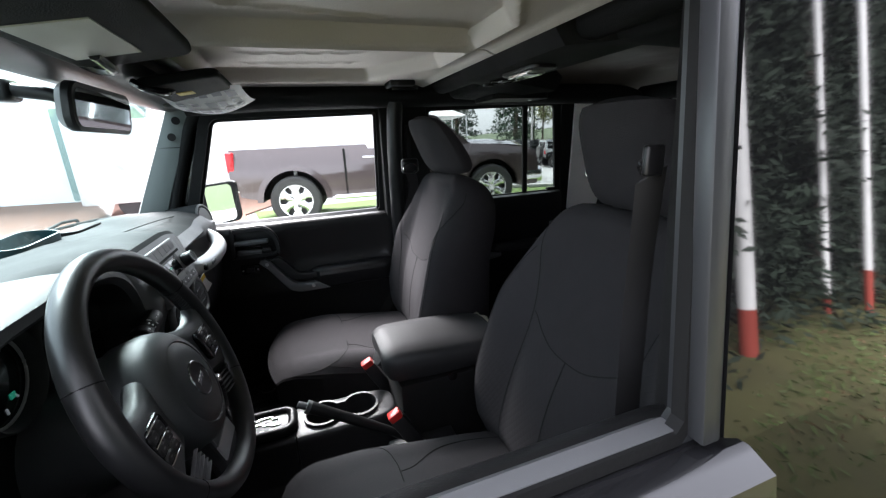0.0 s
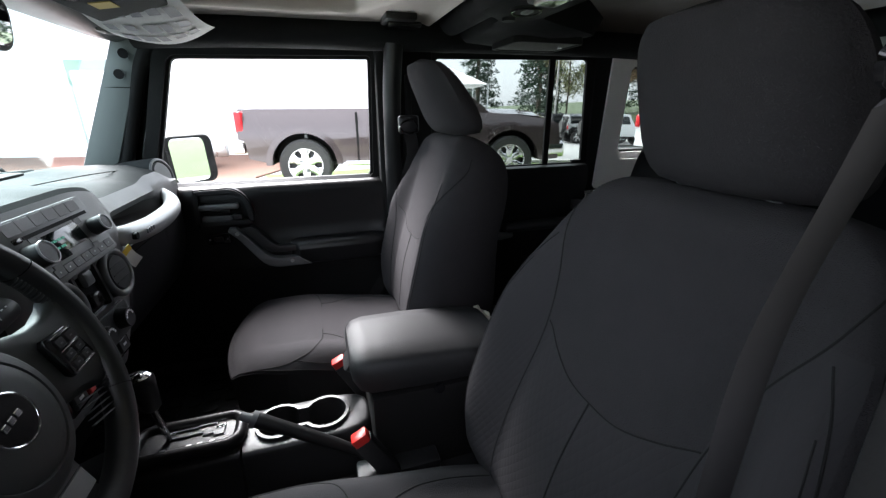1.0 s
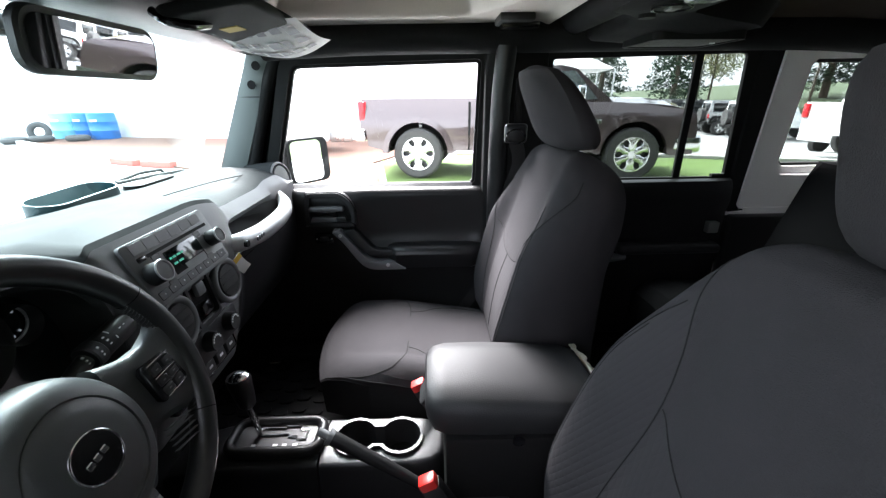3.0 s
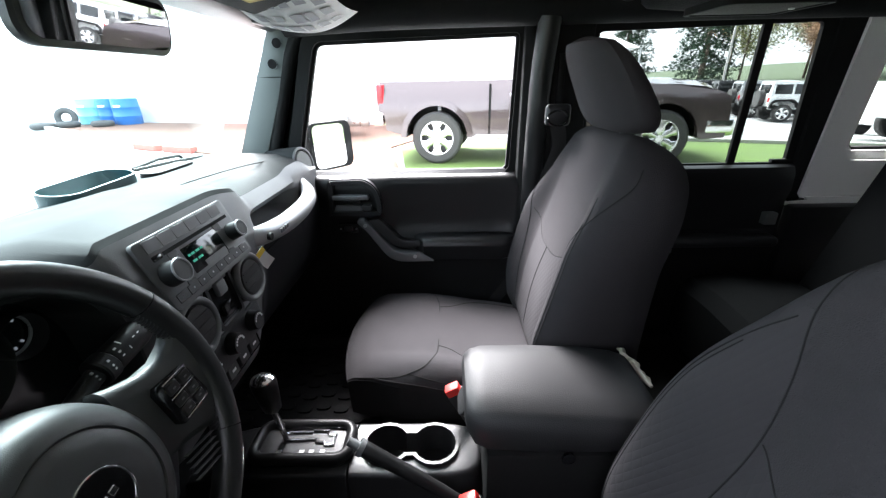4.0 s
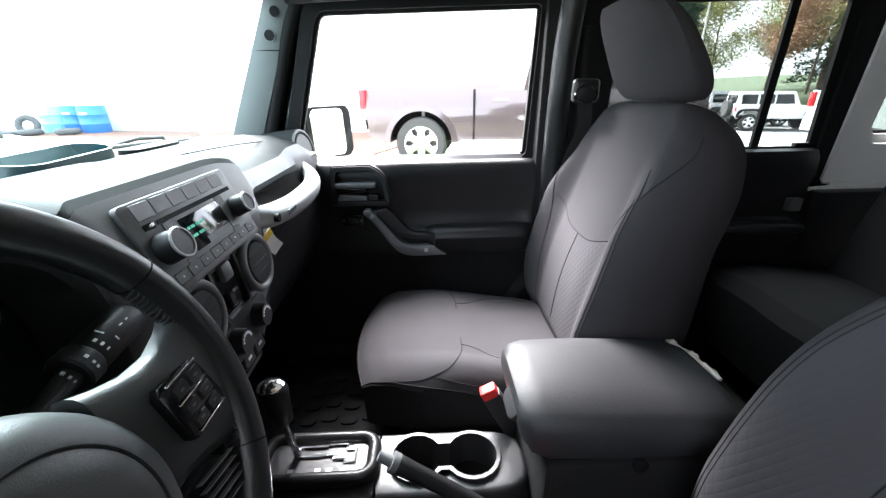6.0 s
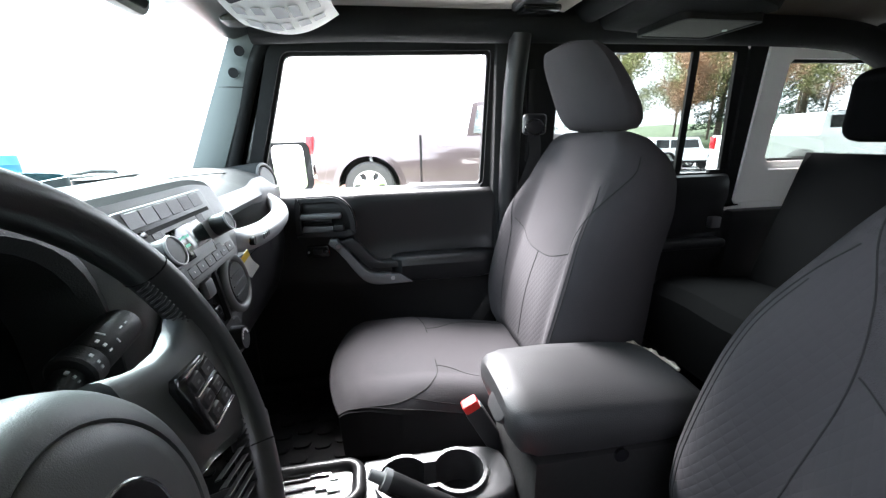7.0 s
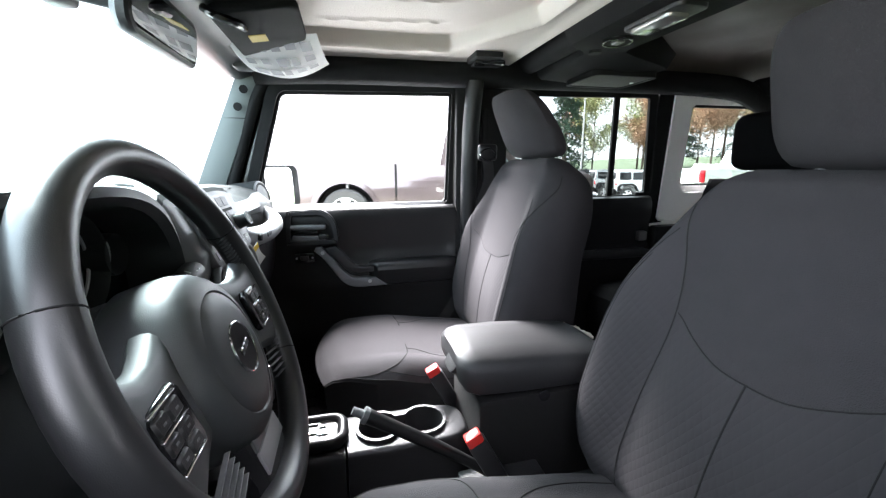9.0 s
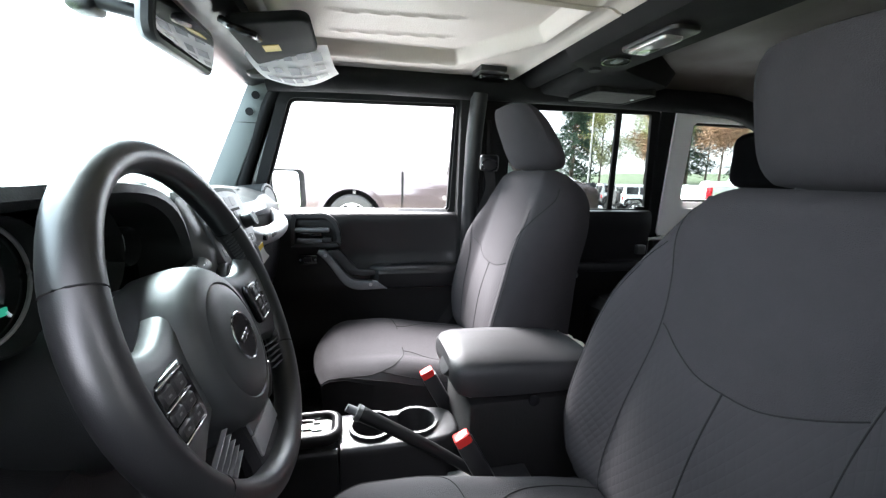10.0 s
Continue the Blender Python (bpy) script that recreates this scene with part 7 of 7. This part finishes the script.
# barrels and tyres by the wall
for i, (x, y, w, m_, lab) in enumerate(((-15.15, 17.0, 1.05, PALEBLUE, "pale blue plastic drum"), (-14.2, 16.75, 0.80, BLUE, "blue plastic drum"), (-13.25, 16.45, 0.95, BLUE, "blue plastic drum"))):
    dmb = thing("barrel", lab + " standing by the wall", "barrel", (x, y, 0.04), group="barrels by the wall")
    b = bmesh.new()
    rings = []
    for z, k in ((0.0, 0.93), (0.03, 0.98), (0.30, 1.0), (0.33, 1.04), (0.36, 1.0), (0.64, 1.0), (0.67, 1.04), (0.70, 1.0), (0.98, 0.97), (1.0, 0.92)):
        rings.append([(x + w / 2 * k * math.cos(q * math.pi / 12), y + w / 2 * k * math.sin(q * math.pi / 12), 0.04 + z) for q in range(24)])
    loft(b, rings)
    part("drum", b, m_, dmb)
    part("label_band", box(bmesh.new(), (x - 0.12, y - w / 2 - 0.012, 0.72), (x + 0.14, y - w / 2 + 0.05, 0.80)), WHITEC, dmb, "pale printed label")


def loose_tyre(m):
    o = thing("loose_tyre", "old black tyre lying by the barrels", "tyre", (0, 0, 0), group="loose tyres")
    b = bmesh.new()
    tube(b, [(0.28 * math.cos(i * math.pi / 18), 0.28 * math.sin(i * math.pi / 18), 0.11) for i in range(36)], 0.11, 12, closed=True, flat=1.0)
    part("tread", b, mat_old, o)
    return moved(o, m)


mat_old = mat("weathered_rubber", (0.07, 0.07, 0.07), 0.85, grain=0.4, gscale=60)
loose_tyre(pose(-15.0, 15.5, 0.04))
loose_tyre(pose(-15.3, 15.9, 0.36, 80, 0, 20))
loose_tyre(pose(-13.7, 15.6, 0.04))
loose_tyre(pose(-15.6, 15.05, 0.02))
# ---- trees
BARKT = mat("tree_bark", (0.12, 0.09, 0.07), 0.9, grain=0.8, gscale=30)
NEEDLE = mat("dark_conifer_needles", (0.026, 0.052, 0.028), 0.85, var=0.5, vscale=0.8)
LEAF = mat("olive_spring_leaves", (0.26, 0.27, 0.11), 0.8, var=0.5, vscale=0.6)
TWIG = mat("orange_brown_twigs", (0.33, 0.20, 0.12), 0.9, var=0.4, vscale=0.7)
# NEEDLE at about 0.4 of its colour, shade painted in for the driver-side trees
HEDGE = mat("shade_darkened_hedge_needles", (0.010, 0.021, 0.011), 0.85, var=0.5, vscale=0.8)
rng = random.Random(7)


def leaf_cloud(spots, size, stretch=1.0):
    """Many small tilted leaf cards with an uneven outline."""
    vs, fs = [], []
    for p in spots:
        a, b = Vector((rng.gauss(0, 1), rng.gauss(0, 1), rng.gauss(0, 0.6))).normalized(), Vector((rng.gauss(0, 1), rng.gauss(0, 1), rng.gauss(0, 1))).normalized()
        b = (b - a * a.dot(b)).normalized()
        s = size * rng.uniform(0.5, 1.3)
        i = len(vs)
        vs += [p + a * s, p + b * s * 0.5 * stretch, p - a * s, p - b * s * 0.5 * stretch]
        fs.append((i, i + 1, i + 2, i + 3))
    me = bpy.data.meshes.new("crown")
    me.from_pydata([tuple(v) for v in vs], [], fs)
    return me


def add_mesh(name, me, material, parent):
    me.materials.append(material)
    o = new(name, me)
    o.parent = parent
    return o


def conifer(x, y, h, w, z0=0.0, size=0.20, n=16, foliage=None):
    t = thing("conifer_tree", "tall dark green conifer", "tree", (0, 0, 0), group="conifers")
    part("trunk", cyl(bmesh.new(), (0, 0, -0.2), (0, 0, h * 0.97), 0.28 * h / 14, 0.03, 10), BARKT, t)
    spots = []
    for k in range(int(h * 3.2)):
        z = h * (0.10 + 0.88 * k / (h * 3.2))
        reach = w * (1 - z / h) ** 0.85 * rng.uniform(0.65, 1.1) + 0.15
        for b in range(7):
            q = rng.uniform(0, 6.283)
            for j in range(n):
                f = rng.random() ** 0.6
                spots.append(Vector((reach * f * math.cos(q) + rng.gauss(0, 0.10), reach * f * math.sin(q) + rng.gauss(0, 0.10), z - 0.35 * reach * f + rng.gauss(0, 0.12))))
    add_mesh("crown", leaf_cloud(spots, size, 0.7), foliage or NEEDLE, t)
    return moved(t, pose(x, y, z0, 0, 0, rng.uniform(0, 360)))


def bare_tree(x, y, h, material, dens=1.7, z0=0.4, label="spring tree with thin young leaves"):
    t = thing("spring_tree", label, "tree", (0, 0, 0), group="spring trees")
    b = bmesh.new()
    tube(b, [(0, 0, -0.3), (0.1, 0.05, h * 0.4), (0.0, 0.1, h * 0.95)], [0.11 * h / 10, 0.08 * h / 10, 0.02], 8)
    spots = []
    for k in range(16):
        z = h * rng.uniform(0.25, 0.85)
        q, r = rng.uniform(0, 6.283), h * rng.uniform(0.14, 0.26)
        end = Vector((r * math.cos(q), r * math.sin(q), z + h * rng.uniform(0.08, 0.22)))
        mid = Vector((end.x * 0.5, end.y * 0.5, z + (end.z - z) * 0.35))
        tube(b, [(0.05, 0.05, z), mid, end], [0.035 * h / 10, 0.022 * h / 10, 0.008], 5)
        for j in range(int(420 * dens)):
            f = rng.uniform(0.3, 1.15)
            spots.append(Vector((0.05, 0.05, z)).lerp(end, f) + Vector((rng.gauss(0, 0.45), rng.gauss(0, 0.45), rng.gauss(0, 0.4))) * h / 10)
    part("trunk", b, BARKT, t)
    add_mesh("crown", leaf_cloud(spots, 0.10), material, t)
    return moved(t, pose(x, y, z0))


for x, y, h, w_ in ((22.0, 37.0, 15, 3.4), (19.0, 46.0, 16, 3.4), (37.0, 38.0, 17, 3.6), (50.0, 40.0, 20, 4.0), (58.0, 32.0, 20, 4.0)):
    conifer(x, y, h, w_, max(gz(x, y), bank(x, y) if x > 25 else -9), 0.17, 40)
for x, y, h, m_ in ((26, 38, 10, LEAF), (29, 34, 9, TWIG), (33, 35, 11, LEAF), (31, 28, 9, TWIG), (37, 30, 12, LEAF), (39, 34, 12, LEAF), (41, 25, 11, TWIG), (44, 30, 13, LEAF), (46, 22, 12, LEAF), (35, 42, 12, LEAF), (48, 36, 13, TWIG), (52, 28, 13, LEAF), (43, 41, 13, LEAF), (30, 46, 11, TWIG), (56, 24, 13, TWIG), (40, 47, 14, LEAF)):
    bare_tree(x, y, h, m_, z0=max(gz(x, y), bank(x, y) if x > 25 else -9))
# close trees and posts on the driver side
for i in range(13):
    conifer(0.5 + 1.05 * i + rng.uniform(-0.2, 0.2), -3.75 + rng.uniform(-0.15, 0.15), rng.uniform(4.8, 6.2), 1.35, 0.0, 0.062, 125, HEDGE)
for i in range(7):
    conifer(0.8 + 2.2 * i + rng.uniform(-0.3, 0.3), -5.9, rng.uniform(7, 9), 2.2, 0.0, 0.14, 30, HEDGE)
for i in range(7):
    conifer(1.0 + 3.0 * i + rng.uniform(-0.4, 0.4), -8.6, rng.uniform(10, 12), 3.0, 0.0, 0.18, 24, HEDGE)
# grass tufts and fallen leaves on the strip between the car and the hedge
for nm, lab, colour, count, size_ in (("grass_tufts", "short green grass tufts on the darkened ground strip", (0.055, 0.085, 0.018), 9000, 0.030), ("fallen_leaves", "scattered brown fallen leaves on grass", (0.11, 0.06, 0.028), 2600, 0.022)):
    spots = []
    for k in range(count):
        x, y = rng.uniform(0.4, 6.5), rng.uniform(-4.2, -1.05)
        if math.sin(x * 2.3 + 1.7 * math.sin(y * 3.1)) + math.sin(y * 4.0 + x) > (-0.7 if nm == "grass_tufts" else 0.2) or rng.random() < 0.15:
            spots.append(Vector((x, y, rng.uniform(0.035, 0.06))))
    me = leaf_cloud(spots, size_, 0.5)
    me.materials.append(mat(nm + "_green" if nm == "grass_tufts" else "brown_dead_leaf", colour, 0.8, var=0.5, vscale=3))
    tagged(new(nm, me), lab, "grass" if nm == "grass_tufts" else "leaves", kind="stuff")
WOODRED = mat("red_brown_stain", (0.30, 0.05, 0.035), 0.7, var=0.2)
for x, y, r, zr in ((3.12, -2.69, 0.065, 0.42), (4.67, -2.95, 0.030, 0.23), (4.93, -2.75, 0.030, 0.45)):
    po = thing("white_post", "white painted post with a red base", "post", (x, y, 0), group="white posts")
    part("post_shaft", cyl(bmesh.new(), (x, y, zr), (x, y, 5.0), r, r, 14), WHITEC, po)
    part("post_base", cyl(bmesh.new(), (x, y, 0), (x, y, zr), r, r, 14), WOODRED, po, "red painted base")


# parked cars further off
def far_car(root, paint, van=False):
    h = 1.9 if van else 1.45
    b = bmesh.new()
    prof = [(-2.2, 0.45), (-2.25, 0.9), (-2.0, 1.0), (-1.5, h) if van else (-1.2, h), (0.9, h), (1.5, 1.0), (2.2, 0.9), (2.25, 0.45)]
    rings_ = [[(x, y * (1 - 0.12 * (z > 1.1)), z) for x, z in prof] for y in (-0.88, -0.8, 0.8, 0.88)]
    loft(b, rings_)
    part("body", b, paint, root)
    for s in (-1, 1):
        b = bmesh.new()
        prism(b, [(-1.5, 1.02), (1.25, 1.02), (0.85, h - 0.08), (-1.15, h - 0.08)], "y", s * 0.74, s * 0.80)
        part("side_window", b, CARGLASS, root)
        for cx in (-1.4, 1.4):
            part("wheel", cyl(bmesh.new(), (cx, s * 0.70, 0.33), (cx, s * 0.90, 0.33), 0.33, n=20), TYRE, root)
        part("tail_lamp", box(bmesh.new(), (-2.28, s * 0.72 - 0.12, 0.78), (-2.18, s * 0.72 + 0.1, 0.95)), REDLAMP, root)
    part("rear_window", box(bmesh.new(), (-2.06, -0.6, 1.04), (-1.62, 0.6, h - 0.1)), CARGLASS, root)
    return root


k = 0
for x, y, a, paint, van in ((8.0, 30, 75, BLACKC, False), (5.5, 31, 75, SILVERC, False), (10.5, 32, 75, BLACKC, False), (7, 38, 80, WHITEC, False), (10, 40, 80, BLACKC, False), (13.5, 30.5, 70, WHITEC, True), (27.5, 23, -160, WHITEC, False), (34, 19.5, -160, SILVERC, False), (36, 24, -160, WHITEC, True), (15.2, 12.6, 184, WHITEC, True), (38, 16.5, 20, WHITEC, False), (37.5, 28.5, -160, BLACKC, False)):
    o = far_car(thing("parked_van" if van else "parked_car", ("white van" if van else {WHITEC: "white", SILVERC: "silver", BLACKC: "black"}[paint] + " car") + " parked in the lot behind", "van" if van else "car", (0, 0, 0), group="cars in the lot"), paint, van)
    moved(o, pose(x, y, bank(x, y) if x > 26.5 else gz(x, y), 0, 0, a))

# white pickup behind the rear quarter window
wp = thing("white_pickup", "white pickup truck parked close behind with red tail lamps", "pickup truck", (0, 0, 0))
bm = bmesh.new()
prism(bm, [(-1.2, 0.6)] + arch_outline(0, 0.5, 0, (0.0, 3.6), 0.5) + [(4.4, 0.5), (4.45, 1.0), (3.3, 1.28), (-1.2, 1.34)], "y", -0.95, 0.95)
part("body", bm, WHITEC, wp)
bm = bmesh.new()
loft(bm, [[(x, y * (1 - 0.13 * (z > 1.5)), z) for x, z in ((0.35, 1.3), (0.5, 1.88), (1.9, 1.90), (2.8, 1.28))] for y in (-0.9, 0.9)])
part("cab", bm, WHITEC, wp)
for s in (-1, 1):
    for x0, x1 in ((0.6, 1.3), (1.4, 2.25)):
        bm = bmesh.new()
        prism(bm, [(x0, 1.38), (x1, 1.38), (x1 - 0.15, 1.8), (x0, 1.8)], "y", s * 0.82, s * 0.86)
        part("side_window", bm, CARGLASS, wp)
    part("tail_lamp", box(bmesh.new(), (-1.25, s * 0.84 - 0.1, 0.95), (-1.10, s * 0.84 + 0.115, 1.30), 0.02), REDLAMP, wp, "red tail lamp")
    for cx in (0.0, 3.6):
        vehicle_wheel(wp, cx, s * 0.86, 0.40, 0.26, s)
moved(wp, pose(10.93, 8.96, gz(10.93, 8.96), 0, 0, -14))

# lamp posts and canopy
for x, y, h in ((20.5, 31.5, 7.6), (9.2, 33.0, 8.0)):
    lp = thing("street_lamp", "grey steel lot lamp with a flat head", "street lamp", (x, y, 0))
    part("pole", cyl(bmesh.new(), (x, y, -0.8), (x, y, h), 0.09, 0.06, 12), KERB, lp)
    part("lamp_head", box(bmesh.new(), (x - 0.5, y - 0.2, h), (x + 0.5, y + 0.2, h + 0.22), 0.04), GREYP, lp)
ca = thing("white_canopy", "white pointed canopy tent in the lot", "canopy", (6.2, 21, 0))
bm = bmesh.new()
v0 = [bm.verts.new(p) for p in ((4.2, 19, 2.6), (8.2, 18.2, 2.6), (9, 22.2, 2.6), (5, 23, 2.6))]
tip = bm.verts.new((6.6, 20.6, 3.7))
for i in range(4):
    bm.faces.new((v0[i], v0[(i + 1) % 4], tip))
bm.faces.new(v0)
part("canopy_roof", bm, WALLW, ca, smooth=False)
for p in ((4.2, 19), (8.2, 18.2), (9, 22.2), (5, 23)):
    part("canopy_leg", cyl(bmesh.new(), (*p, -0.6), (*p, 2.6), 0.04, n=8), WHITEC, ca)
# trailer by the wall
tr = thing("white_trailer", "white box trailer behind the truck", "trailer", (-3.6, 11.4, 0))
part("trailer_box", box(bmesh.new(), (-5.0, 10.6, 0.35), (-2.9, 12.4, 2.3), 0.05), WHITEC, tr)
part("jack", box(bmesh.new(), (-2.9, 11.2, 0.3), (-2.3, 11.5, 0.6), 0.03), STEEL, tr)
for s in (10.65, 12.1):
    part("trailer_wheel", cyl(bmesh.new(), (-4.0, s, 0.32), (-4.0, s + 0.2, 0.32), 0.31, n=20), TYRE, tr)
